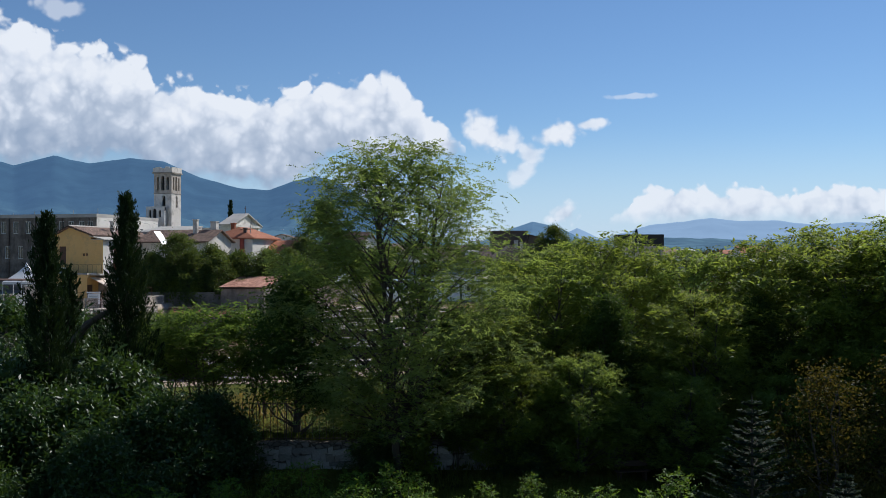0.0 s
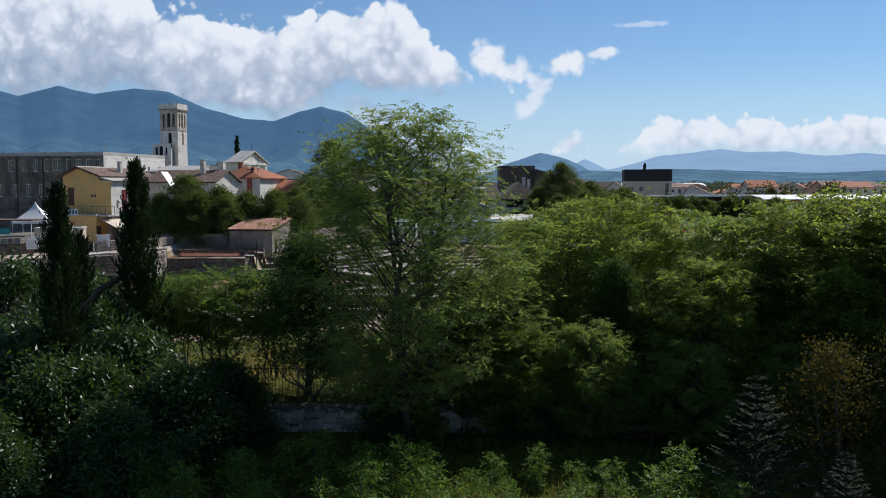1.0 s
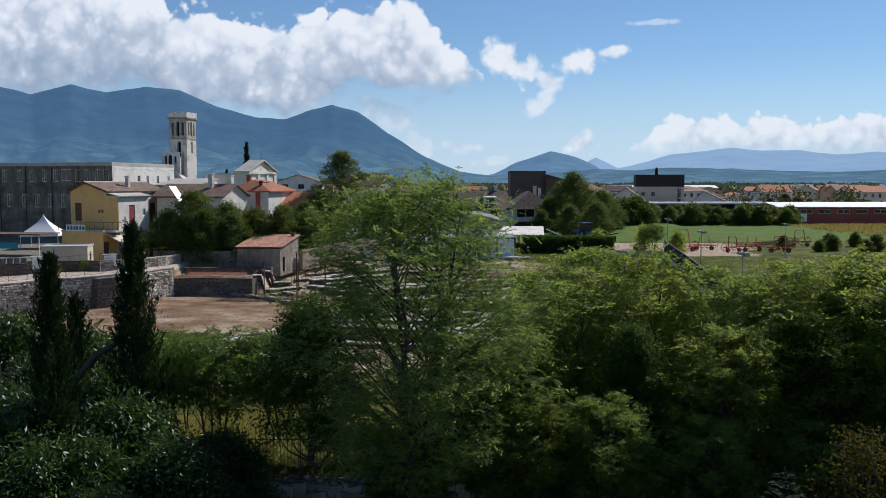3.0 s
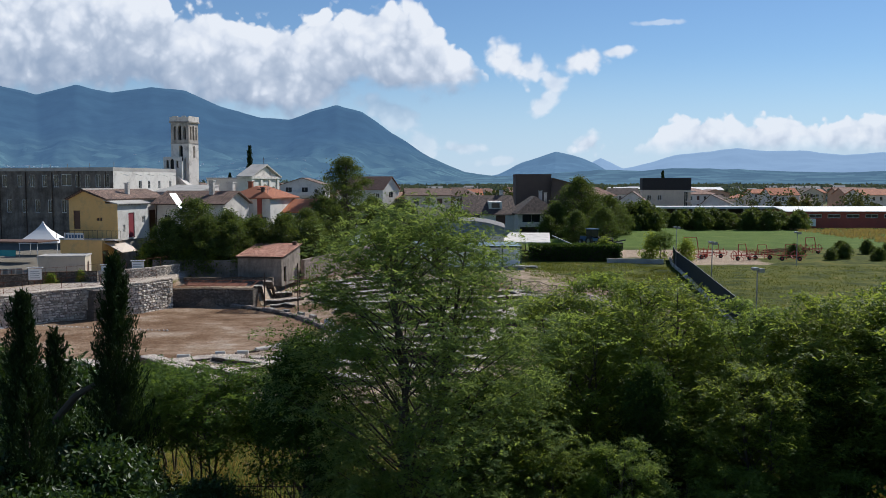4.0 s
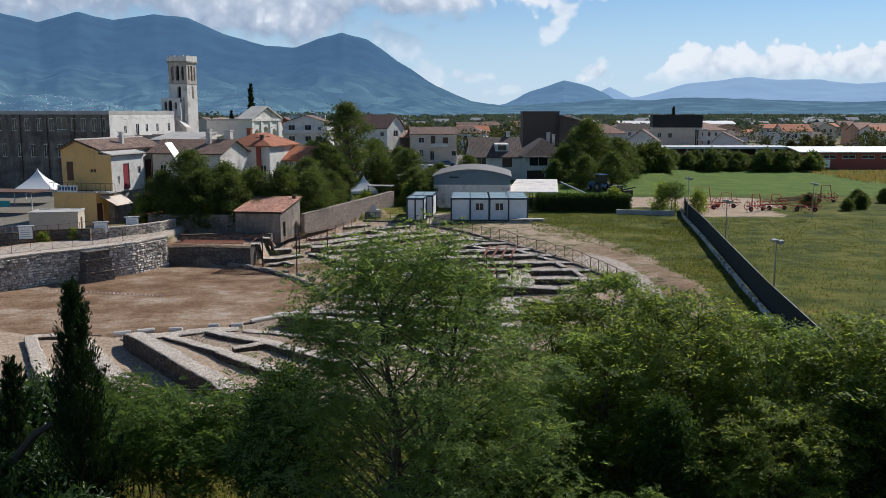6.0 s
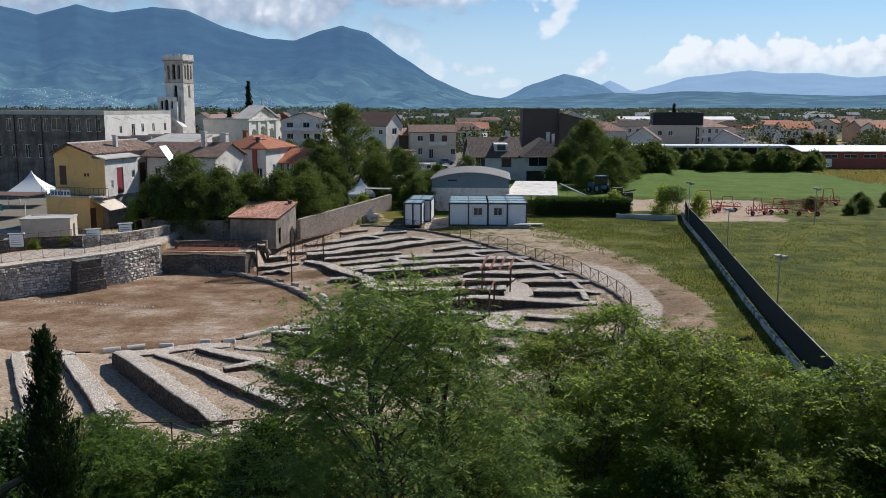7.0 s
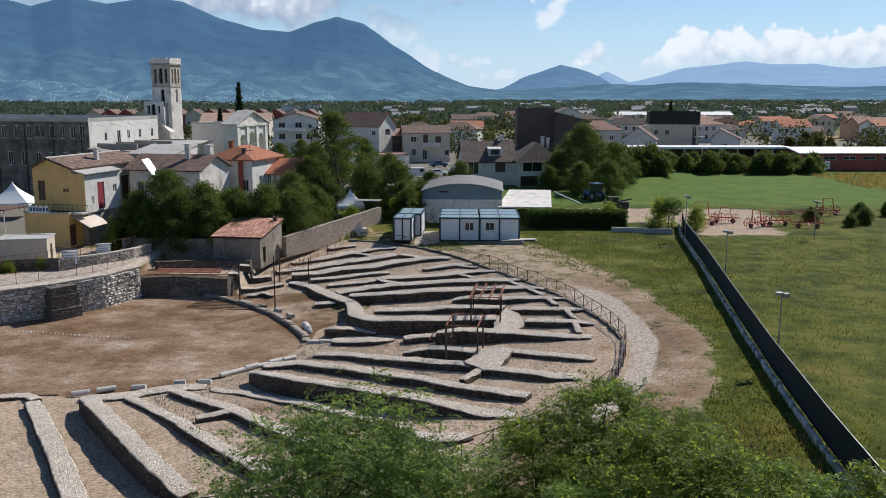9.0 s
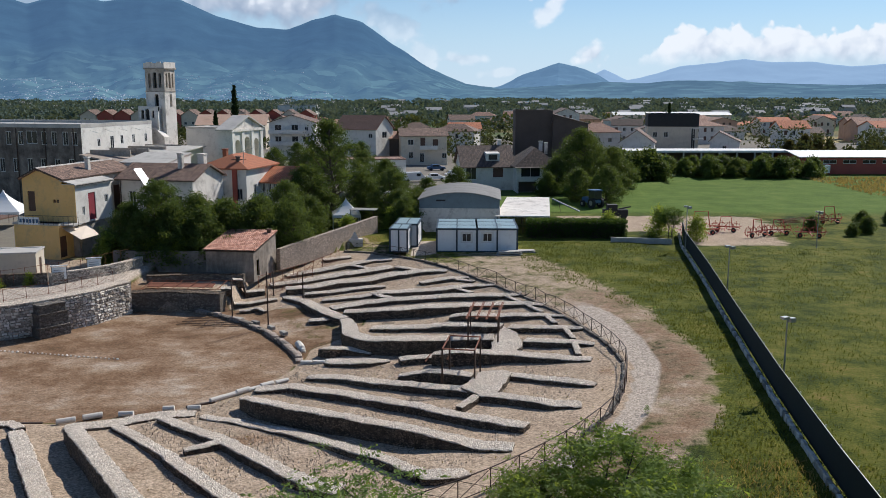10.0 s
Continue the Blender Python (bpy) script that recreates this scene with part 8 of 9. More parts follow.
def tedder(x, y, yaw, s=1.0):
    """A red hay machine: frame, tine wheels, drawbar."""
    t = thing("hay_machine", "rusty red folded hay machine on gravel", "farm machine", x, y, gz(x, y), yaw, group="farm machines in the yard")
    part("frame", Geo().bar((-1.6 * s, 0, 0.7), (1.6 * s, 0, 0.7), 0.08).bar((0, 0, 0.7), (0, -1.8 * s, 0.5), 0.07).bar((-0.8 * s, 0, 0.7), (-0.6 * s, 0.2, 2.0 * s), 0.06).bar((0.8 * s, 0, 0.7), (0.6 * s, 0.2, 2.0 * s), 0.06).bar((-0.6 * s, 0.2, 2.0 * s), (0.6 * s, 0.2, 2.0 * s), 0.05), M_RED, t)
    for a in (-1.3, -0.45, 0.45, 1.3):
        part("tine_wheel", hoop(a * s, 0.27, 0.75, 0.45 * s).bar((a * s - 0.7 * s, 0.27, 0.75), (a * s + 0.7 * s, 0.27, 0.75), 0.03).bar((a * s, 0.27, 0.05), (a * s, 0.27, 1.45), 0.03), M_RED, t)
    for a in (-1.0, 1.0):
        w = part("wheel", Geo().tube([(a * s, -0.2, 0.3), (a * s, -0.02, 0.3)], [0.3, 0.3], 10), M_BLACK, t)
        part("rim", Geo().tube([(a * s, -0.23, 0.3), (a * s, -0.205, 0.3)], [0.14, 0.14], 8), M_RED, w)
    return t


tedder(31.8, 118.0, 10, 1.5)
tedder(35.6, 120.5, -20, 1.0)
tedder(38.4, 116.5, 30, 1.1)
tedder(41.5, 118.0, 5, 1.0)
tedder(44.6, 116.0, -12, 1.1)
tedder(52.0, 128.0, 15, 1.2)
t = thing("steel_truss", "long rusty steel trusses lying in grass", "steel beams", 48.5, 127.0, 0.05, 4)
t.matrix_basis = t.matrix_basis @ Matrix.Scale(0.62, 4)
for k in range(3):
    part("beam", Geo().bar((-6, k * 0.8, 0.3), (5, k * 0.9, 0.9 + 0.2 * k), 0.09).bar((-6, k * 0.8, 0.8), (5, k * 0.9, 1.4 + .2 * k), 0.07), M_RUST, t)
t = thing("tractor", "old blue tractor beside the yard", "tractor", 22.2, 145.5, 0, 30)
part("body", Geo().box(-0.5, 0.5, -0.6, 2.0, 0.7, 1.5).box(-0.6, 0.6, -1.4, -0.5, 0.8, 1.3), M_BLUE, t)
part("cab", Geo().box(-0.7, 0.7, -1.4, 0.1, 1.503, 2.7), M_GLASS, t, "dark glazed cab")
part("cab_roof", Geo().box(-0.8, 0.8, -1.5, 0.2, 2.703, 2.85), M_BLUE, t)
for a, b, r in ((-0.85, -0.9, 0.8), (0.85, -0.9, 0.8), (-0.7, 1.5, 0.5), (0.7, 1.5, 0.5)):
    w = part("wheel", Geo().tube([(a - .18, b, r), (a + .18, b, r)], [r, r], 14), M_BLACK, t)
    part("rim", Geo().tube([(a - .2, b, r), (a + .2, b, r)], [r * .5, r * .5], 10), M_GALV, w)
t = thing("loader", "dark loading bucket machine beside the hedge", "machine", 23.6, 133.0, 0, 0)
part("body", Geo().box(-1.7, 1.7, -0.8, 0.8, 0.4, 1.3).box(-1.2, 0.2, -0.7, 0.7, 1.303, 2.0), M_BLACK, t)
part("arm", Geo().bar((0.2, 0, 1.3), (2.2, 0, 1.7), 0.12), M_BLACK, t)
for a in (-1.1, 1.1):
    part("wheel", Geo().tube([(a, -0.9, 0.45), (a, 0.9, 0.45)], [0.46, 0.46], 12), M_BLACK, t)
t = thing("conveyor", "old pale grain conveyor leaning over the yard", "conveyor", 17.4, 140.0, 0.15, -30)
t.scale = (0.55, 0.55, 0.55)
part("belt", Geo().add([(-4, -0.3, 3.2), (4, -0.3, 0.3), (4, 0.3, 0.3), (-4, 0.3, 3.2), (-4, -0.3, 2.9), (4, -0.3, 0.0), (4, 0.3, 0.0), (-4, 0.3, 2.9)], [(0, 1, 2, 3), (7, 6, 5, 4), (0, 4, 5, 1), (1, 5, 6, 2), (2, 6, 7, 3), (3, 7, 4, 0)]), M_HALLGREY, t)
part("leg", Geo().bar((-2, 0, 2.2), (-1.6, 0, -0.3), 0.07), M_DARKSTEEL, t)
wall_strip("wall_yard", "low pale wall at the yard edge", [(19.5, 112.5), (26.5, 111.0)], 0.3, -0.2, 0.6, M_CONCRETE, None)
t = thing("stone_trough", "pale carved stone block on grass by the wall", "stone block", -10.9, 109.6, 0.0, 10)
part("block", rough_block(1.6, 0.9, 0.8, 5), M_CUTSTONE, t)
part("block", Geo().add([(-0.6, -0.3, 0.85), (0.3, -0.35, 0.85), (0.2, 0.3, 0.85), (-0.5, 0.3, 0.85), (-0.1, 0, 1.7)], [(0, 1, 4), (1, 2, 4), (2, 3, 4), (3, 0, 4)]), M_CUTSTONE, t)


# ---- plants ----
def leaf_quads(rng, pos, axis, length, width, flat=0.5):
    """Leaves as folded four-cornered blades at pos along axis."""
    n = len(pos)
    side = unit(np.cross(axis, rng.normal(size=(n, 3)) + np.array([0, 0, 2.0 * flat])))
    L = length * rng.uniform(0.7, 1.25, (n, 1))
    W = width * rng.uniform(0.7, 1.25, (n, 1))
    return np.stack([pos - axis * L * 0.5, pos + side * W * 0.5 + axis * L * 0.05, pos + axis * L * 0.5, pos - side * W * 0.5 + axis * L * 0.05], 1)


def spray_quads(rng, pos, d, length, leaf_l, leaf_w, pairs):
    """Feathered twigs: leaflets in pairs along a drooping stalk."""
    n = len(pos)
    side = unit(np.cross(d, np.array([0, 0, 1.0]) + 0.35 * rng.normal(size=(n, 3))))
    out = []
    L = length * rng.uniform(0.7, 1.3, (n, 1))
    for i in range(pairs):
        f = (i + 0.6) / pairs
        base = pos + d * L * f + np.array([0, 0, -0.22]) * L * f * f
        for s in (-1, 1):
            ax = unit(side * s + d * 0.45 + 0.18 * rng.normal(size=(n, 3)))
            out.append(leaf_quads(rng, base + ax * leaf_l * 0.5, ax, leaf_l * (1.1 - 0.4 * abs(f - 0.45)), leaf_w, 1.2))
    return np.concatenate(out)


def make_tree(name, label, h, w, mat, seed, lobes=30, per=40, spray=0.45, leaf_l=0.15, leaf_w=0.06, pairs=6, clear=0.25, stems=1, trunk=0.12, flat=0.55, pinnate=True, top=0.5, spread_=0.8, lobe=0.19, category="tree"):
    rng = np.random.default_rng(seed)
    t = thing(name, label, category)
    wood = Geo()
    roots = [(0.25 * math.cos(2.4 * i) * (stems > 1), 0.25 * math.sin(2.4 * i) * (stems > 1)) for i in range(stems)]
    tops = []
    for i, (a, b) in enumerate(roots):
        lean = rng.normal(size=2) * 0.06 * h
        pts = [(a, b, -0.3)] + [(a + lean[0] * k + rng.normal() * 0.03 * w, b + lean[1] * k + rng.normal() * 0.03 * w, h * 0.9 * k) for k in (0.2, 0.4, 0.6, 0.8, 1.0)]
        wood.tube(pts, [trunk * f for f in (1.25, 0.95, 0.75, 0.55, 0.35, 0.12)], 7)
        tops.append(pts)
    allq = []
    for i in range(lobes):
        hf = clear + (1 - clear) * ((i + 0.5) / lobes)
        k = (hf - clear) / (1 - clear)
        env = w / 2 * max(0.12, (math.sin(math.pi * min(1, 0.12 + k * 0.88) ** top)) ** 0.7)
        ang = i * 2.39996 + rng.uniform(-0.5, 0.5)
        rr_ = env * math.sqrt(rng.uniform(0.06, 1)) * spread_
        c = np.array([rr_ * math.cos(ang), rr_ * math.sin(ang), hf * h - rng.uniform(0, 0.06) * h])
        lr = w * lobe * rng.uniform(0.7, 1.25)
        st = tops[i % stems]
        z0 = max(0.12 * h, c[2] - 0.55 * rr_ - 0.08 * h)
        kk = min(0.95, z0 / (0.9 * h)) * 5
        j = int(min(4, kk))
        p0 = Vector(st[j]).lerp(Vector(st[j + 1]), kk - j)
        mid = p0.lerp(Vector(c), 0.55) + Vector((0, 0, -0.04 * h))
        wood.tube([p0, mid, Vector(c)], [trunk * 0.32 * (1 - 0.5 * hf) + .008, trunk * 0.2 * (1 - 0.5 * hf) + .006, 0.006], 5)
        d = unit(rng.normal(size=(per, 3)) + np.array([0, 0, 0.35]))
        pos = c + d * lr * rng.uniform(0.25, 1.05, (per, 1)) * np.array([1.15, 1.15, flat])
        od = unit(d * np.array([1, 1, 0.4]) + 0.45 * rng.normal(size=(per, 3)) + np.array([0, 0, -0.12]))
        if pinnate:
            allq.append(spray_quads(rng, pos, od, spray, leaf_l, leaf_w, pairs))
        else:
            for q in range(pairs):
                pp = pos + rng.normal(size=(per, 3)) * spray * 0.35
                allq.append(leaf_quads(rng, pp, unit(od + 0.7 * rng.normal(size=(per, 3))), leaf_l, leaf_w))
    part("trunk", wood, M_BARK, t)
    part("crown", quads("crown", np.concatenate(allq), mat), None, t)
    return t


def make_robinia(name, label, h, w, mat, seed, limbs=60, per=60, spray=0.42, leaf_l=0.1, leaf_w=0.046, pairs=6, clear=0.2, stems=3, trunk=0.09, plate=0.1, droop=0.1, category="tree"):
    """Airy tree: thin stems, rising limbs, and flat plates of feathered twigs at their ends."""
    rng = np.random.default_rng(seed)
    t = thing(name, label, category)
    wood = Geo()
    tops = []
    for i in range(stems):
        a, b = 0.3 * math.cos(2.4 * i) * (stems > 1), 0.3 * math.sin(2.4 * i) * (stems > 1)
        lean = np.array([math.cos(2.4 * i), math.sin(2.4 * i)]) * 0.11 * w * (stems > 1) + rng.normal(size=2) * 0.04 * w
        pts = [(a, b, -0.3)] + [(a + lean[0] * k + rng.normal() * 0.02 * w, b + lean[1] * k + rng.normal() * 0.02 * w, h * 0.9 * k) for k in (0.2, 0.4, 0.6, 0.8, 1.0)]
        wood.tube(pts, [trunk * f for f in (1.25, 0.95, 0.75, 0.55, 0.35, 0.1)], 7)
        tops.append(pts)
    out = []
    for i in range(limbs):
        k = min(1, max(0, (i + rng.uniform(-0.5, 1.5)) / limbs))
        env = w / 2 * math.sin(math.pi * (0.16 + 0.78 * k)) ** 0.6
        rf = math.sqrt(rng.uniform(0.12, 1)) * rng.uniform(0.85, 1.12)
        ang = i * 2.39996 + rng.uniform(-0.5, 0.5)
        r = env * rf
        tip = np.array([r * math.cos(ang), r * math.sin(ang), (clear + (1 - clear) * k) * h - droop * w * rf * rf * (0.3 + 0.7 * k)])
        tip[2] = max(tip[2], 0.35)
        st = tops[i % stems]
        z0 = max(0.1 * h, tip[2] - 0.7 * r - 0.06 * h)
        kk = min(0.98, z0 / (0.9 * h)) * 5
        j = int(min(4, kk))
        p0 = np.array(Vector(st[j]).lerp(Vector(st[j + 1]), kk - j))
        mid = p0 * 0.45 + tip * 0.55 + np.array([0, 0, 0.05 * r])
        r0 = trunk * 0.3 * (1 - 0.5 * k)
        wood.tube([p0, mid, tip], [r0 + 0.008, r0 * 0.6 + 0.006, 0.005], 5)
        s = 1.06 - 0.5 * rng.uniform(0, 1, (per, 1)) ** 1.7
        on = p0 * (1 - s) ** 2 + mid * 2 * s * (1 - s) + tip * s * s
        sz = w * plate * rng.uniform(0.6, 1.5)
        pos = on + rng.normal(size=(per, 3)) * np.array([sz, sz, sz * 0.34]) * 0.55
        od = unit(np.array([math.cos(ang), math.sin(ang), 0.12]) * 0.7 + rng.normal(size=(per, 3)) * np.array([0.75, 0.75, 0.28]))
        out.append(spray_quads(rng, pos, od, spray, leaf_l, leaf_w, pairs))
    part("trunk", wood, M_BARK, t)
    part("crown", quads("crown", np.concatenate(out), mat), None, t)
    return t


def make_cypress(label, h, w, seed, shoots=300, per=56, leaf_l=0.16, leaf_w=0.032):
    """Slim evergreen built of steep ragged shoots."""
    rng = np.random.default_rng(seed)
    t = thing("cypress", label, "cypress tree")
    part("trunk", Geo().tube([(0, 0, -0.3), (0.03, 0, h * 0.4), (0, 0, h * 0.93)], [0.14, 0.09, 0.02], 7), M_BARK, t)
    out = []
    for i in range(shoots):
        k = 0.03 + 0.95 * ((i + 0.5) / shoots) ** 0.9
        env = w / 2 * (1 - k) ** 0.6 * min(1.0, 0.55 + k * 2.5) + 0.05
        a = i * 2.39996 + rng.uniform(-0.4, 0.4)
        rr_ = env * rng.choice((0.45, 0.7, 0.88, 1.05, 1.4), p=(0.15, 0.25, 0.28, 0.2, 0.12))
        ln = (0.055 * h + 0.25 * env) * rng.uniform(0.7, 1.5)
        d = np.array([math.cos(a) * 0.42, math.sin(a) * 0.42, 1.0])
        tip = np.array([rr_ * math.cos(a), rr_ * math.sin(a), k * h + rng.uniform(-0.1, 0.25) * ln])
        f = rng.uniform(0, 1, (per, 1))
        pos = tip - d * ln * f + rng.normal(size=(per, 3)) * 0.16 * ln * (0.25 + 0.75 * f)
        out.append(leaf_quads(rng, pos, unit(d + 0.4 * rng.normal(size=(per, 3))), leaf_l, leaf_w))
    part("crown", quads("crown", np.concatenate(out), L_CYPRESS), None, t)
    return t


def place(t, x, y, z=None, yaw=0, s=1.0, label=""):
    m = pose(x, y, gz(x, y) if z is None else z, 0, 0, yaw) @ Matrix.Scale(s, 4)
    c = copy_thing(t, m)
    if label:
        c["label"] = label
    return c


def settle(t, x, y, z=None, yaw=0, s=1.0):
    t.matrix_basis = pose(x, y, gz(x, y) if z is None else z, 0, 0, yaw) @ Matrix.Scale(s, 4)
    return t


# the tall tree before the theatre
main = make_robinia("robinia_tree", "tall airy robinia tree with several thin stems", 10.9, 8.6, L_MAIN, 11, limbs=165, per=72, clear=0.14, stems=4, trunk=0.12, plate=0.085, spray=0.4, leaf_l=0.11, leaf_w=0.05, pairs=6)
settle(main, -1.2, 23.6, -1.0)
# grove beside and behind it
g1 = settle(make_robinia("robinia_tree", "bushy green robinia tree in the grove", 8.4, 7.4, L_ROBINIA, 21, limbs=74, per=62, leaf_l=0.17, leaf_w=0.072, pairs=4, clear=0.16, plate=0.1, droop=0.14), 6.0, 35.2, -0.4, 0, 0.87)
g2 = settle(make_robinia("robinia_tree", "dense mid-green robinia tree in the grove", 8.2, 7.6, L_MIXED, 22, limbs=70, per=66, leaf_l=0.175, leaf_w=0.074, pairs=4, clear=0.16, stems=2, trunk=0.1, plate=0.1, droop=0.14), 7.4, 29.8, -0.5, 40, 0.94)
g3 = settle(make_tree("dark_tree", "dark broad-leaved tree with a dense crown", 6.6, 4.4, L_DARK, 23, lobes=46, per=54, leaf_l=0.15, leaf_w=0.065, spray=0.5, pairs=7, clear=0.32, stems=1, trunk=0.15, pinnate=False, lobe=0.17), -4.8, 24.9, -0.9, 10, 0.98)
for src, x, y, yaw, s in ((g1, 8.4, 36.0, 70, 0.78), (g2, 3.9, 33.4, 120, 0.82), (g1, 10.3, 28.4, 200, 0.86), (g2, 12.7, 27.2, 15, 0.87), (g1, 4.5, 28.3, 260, 0.86), (g2, 15.4, 26.8, 300, 0.92), (g1, 18.2, 27.4, 310, 0.92), (g2, 9.0, 32.0, 220, 0.72), (g1, 16.9, 29.4, 140, 0.7), (g2, 20.8, 28.4, 80, 0.86), (g2, 19.8, 31.6, 180, 0.66), (g1, 22.8, 28.4, 95, 0.9), (g2, 13.8, 25.2, 330, 0.9), (g1, 16.4, 24.4, 190, 1.0), (g2, 19.6, 25.0, 55, 1.0)):
    place(src, x, y, gz(x, y) - 0.2, yaw, s * (1.07 if x > 10 else 1.0))
for src, x, y, yaw, s in ((g1, 4.8, 23.2, 100, 0.58), (g2, 2.6, 23.6, 200, 0.52), (g1, 8.0, 22.6, 250, 0.5), (g2, 14.4, 22.6, 40, 0.66), (g1, 11.2, 22.4, 300, 0.5), (g1, 17.6, 22.0, 190, 0.7), (g2, 2.4, 25.9, 270, 0.56), (g1, 1.2, 26.2, 30, 0.58)):
    place(src, x, y, gz(x, y) - 0.1, yaw, s, "low bushy robinia at the edge of the grove")
for src, x, y, yaw, s in ((g2, 9.2, 24.6, 10, 0.66), (g1, 14.4, 23.6, 60, 0.68), (g3, 6.2, 25.6, 130, 0.72), (g3, 11.4, 25.4, 20, 0.7)):
    place(src, x, y, gz(x, y) - 0.1, yaw, s, "shrubby tree in the shade of the grove")
place(g3, 0.6, 25.6, -0.8, 300, 0.75, "dark shrubby tree beside the tall robinia")
place(g3, -13.6, 26.4, -0.6, 30, 0.62, "dark shrub beneath the cypresses")
yl = settle(make_tree("yellowing_shrub", "shrub with yellowing autumn leaves", 4.6, 4.2, L_OCHRE, 31, lobes=30, per=40, leaf_l=0.11, leaf_w=0.06, pairs=4, clear=0.08, stems=3, trunk=0.05, pinnate=False, lobe=0.18, category="shrub"), 10.6, 18.2, -1.5, 0, 1.0)
place(yl, 13.0, 19.0, -1.6, 110, 1.05)
place(yl, 3.4, 24.9, -0.9, 200, 0.55, "low shrub with yellowing leaves under the trees")
# light green bushes between the cypresses and the dark tree
b1 = settle(make_robinia("bush", "bright green robinia bush with thin stems", 5.6, 4.9, L_GREEN, 41, limbs=46, per=34, leaf_l=0.14, leaf_w=0.066, pairs=5, clear=0.52, stems=5, trunk=0.045, plate=0.11, category="bush"), -8.4, 26.6, -1.1, 0, 0.96)
for x, y, yaw, s in ((-6.4, 27.4, 90, 0.88), (-10.4, 28.6, 200, 0.82), (-12.0, 31.0, 300, 0.75)):
    place(b1, x, y, gz(x, y) - 0.5, yaw, s)
# glossy laurel thicket
l1 = settle(make_tree("laurel_bush", "dense laurel bush with dark glossy leaves", 3.9, 6.0, L_LAUREL, 51, lobes=90, per=64, leaf_l=0.23, leaf_w=0.075, spray=0.6, pairs=4, clear=0.06, stems=4, trunk=0.05, pinnate=False, top=0.5, spread_=0.95, lobe=0.12, flat=0.9, category="bush"), -10.2, 22.6, -1.5)
for x, y, yaw, s in ((-13.4, 22.8, 60, 1.02), (-16.4, 23.4, 130, 0.95), (-11.6, 19.6, 200, 0.85), (-14.6, 19.6, 260, 0.95), (-8.2, 21.0, 320, 0.78), (-9.2, 18.4, 20, 0.66), (-12.2, 16.9, 80, 0.72), (-7.4, 23.2, 150, 0.72), (-18.6, 20.6, 210, 1.0), (-15.4, 17.0, 280, 0.85), (-17.6, 17.6, 40, 0.9), (-12.8, 20.8, 170, 1.0), (-10.6, 20.6, 100, 0.85), (-14.8, 24.8, 310, 0.95), (-18.0, 25.2, 10, 0.95)):
    place(l1, x, y, -1.5, yaw, s)
# the two cypresses and their shorter neighbours
settle(make_cypress("tall slim dark cypress tree", 9.6, 2.3, 61, 420, 84), -10.5, 24.6, -1.2)
settle(make_cypress("slim dark cypress tree", 8.9, 2.1, 62, 380, 84), -11.9, 21.6, -1.3)
settle(make_cypress("short ragged dark cypress tree beside a taller one", 6.7, 1.8, 63, 200, 80), -12.9, 25.6, -0.9)
t = thing("leaning_branch", "bare dark curved trunk leaning against a cypress", "branch")
part("branch", Geo().tube([(-10.5, 24.6, 4.6), (-11.2, 24.7, 4.1), (-11.9, 24.8, 3.7), (-12.6, 24.9, 2.9), (-13.0, 25.0, 1.4), (-13.1, 25.0, -0.8)], [0.06, 0.09, 0.12, 0.13, 0.14, 0.17], 8), M_BARK, t)
place(l1, -12.4, 25.4, -0.8, 40, 0.9, "dark evergreen bush between the cypresses")
place(l1, -15.6, 28.0, -0.3, 100, 0.75, "dark evergreen bush behind the cypresses")
for x, y, yaw, s in ((-14.2, 29.8, 20, 1.0), (-17.4, 29.6, 140, 1.15), (-20.6, 29.0, 240, 1.2)):
    place(l1, x, y, -0.6, yaw, s, "dark evergreen bush behind the cypresses")
db = thing("dead_bush", "leafless grey bush of thin twigs", "dead bush", -16.2, 26.2, -0.4)
rd_ = random.Random(14)
for k in range(34):
    a_, t_ = rd_.uniform(0, 6.28), rd_.uniform(0.15, 1.0)
    h_ = rd_.uniform(2.2, 4.2)
    p0 = Vector((0.15 * math.cos(a_), 0.15 * math.sin(a_), 0))
    p1 = Vector((t_ * 0.8 * math.cos(a_), t_ * 0.8 * math.sin(a_), h_ * 0.55))
    p2 = Vector((t_ * 1.7 * math.cos(a_ + 0.3), t_ * 1.7 * math.sin(a_ + 0.3), h_))
    g = Geo().tube([p0, p1, p2], [0.03, 0.018, 0.005], 4)
    for q in range(3):
        s_ = rd_.uniform(0.3, 0.9)
        c_ = p1.lerp(p2, s_)
        g.bar(c_, c_ + Vector((rd_.uniform(-0.6, 0.6), rd_.uniform(-0.6, 0.6), rd_.uniform(0.1, 0.7))), 0.009, 3, 0.003)
    part("twig", g, M_BARK, db)
# young fir in the grass
fr = thing("young_fir", "young blue-green fir tree in the clearing", "fir tree", 8.2, 17.2, -1.45)
rng = np.random.default_rng(71)
wood, qs = Geo().tube([(0, 0, -0.2), (0, 0, 3.9)], [0.06, 0.01], 6), []
for k in range(13):
    zz = 0.35 + k * 0.27
    ln = 1.6 * (1 - k / 13.5)
    for j in range(6):
        a = j * 1.047 + k * 0.5
        d = np.array([math.cos(a), math.sin(a), 0.35])
        wood.bar((0, 0, zz), tuple(np.array([0, 0, zz]) + d * ln), 0.014, 4, 0.004)
        f = np.linspace(0.15, 1, 12)[:, None]
        p = np.array([0, 0, zz]) + d * ln * f
        for s in (-1, 1):
            sd_ = np.array([-d[1], d[0], 0.1]) * s + d * 0.5
            ax = unit(np.repeat(sd_[None], 12, 0) + 0.1 * rng.normal(size=(12, 3)))
            qs.append(leaf_quads(rng, p + ax * 0.11 * (1.2 - f), ax, 0.26, 0.085, 1.0))
part("trunk", wood, M_BARK, fr)
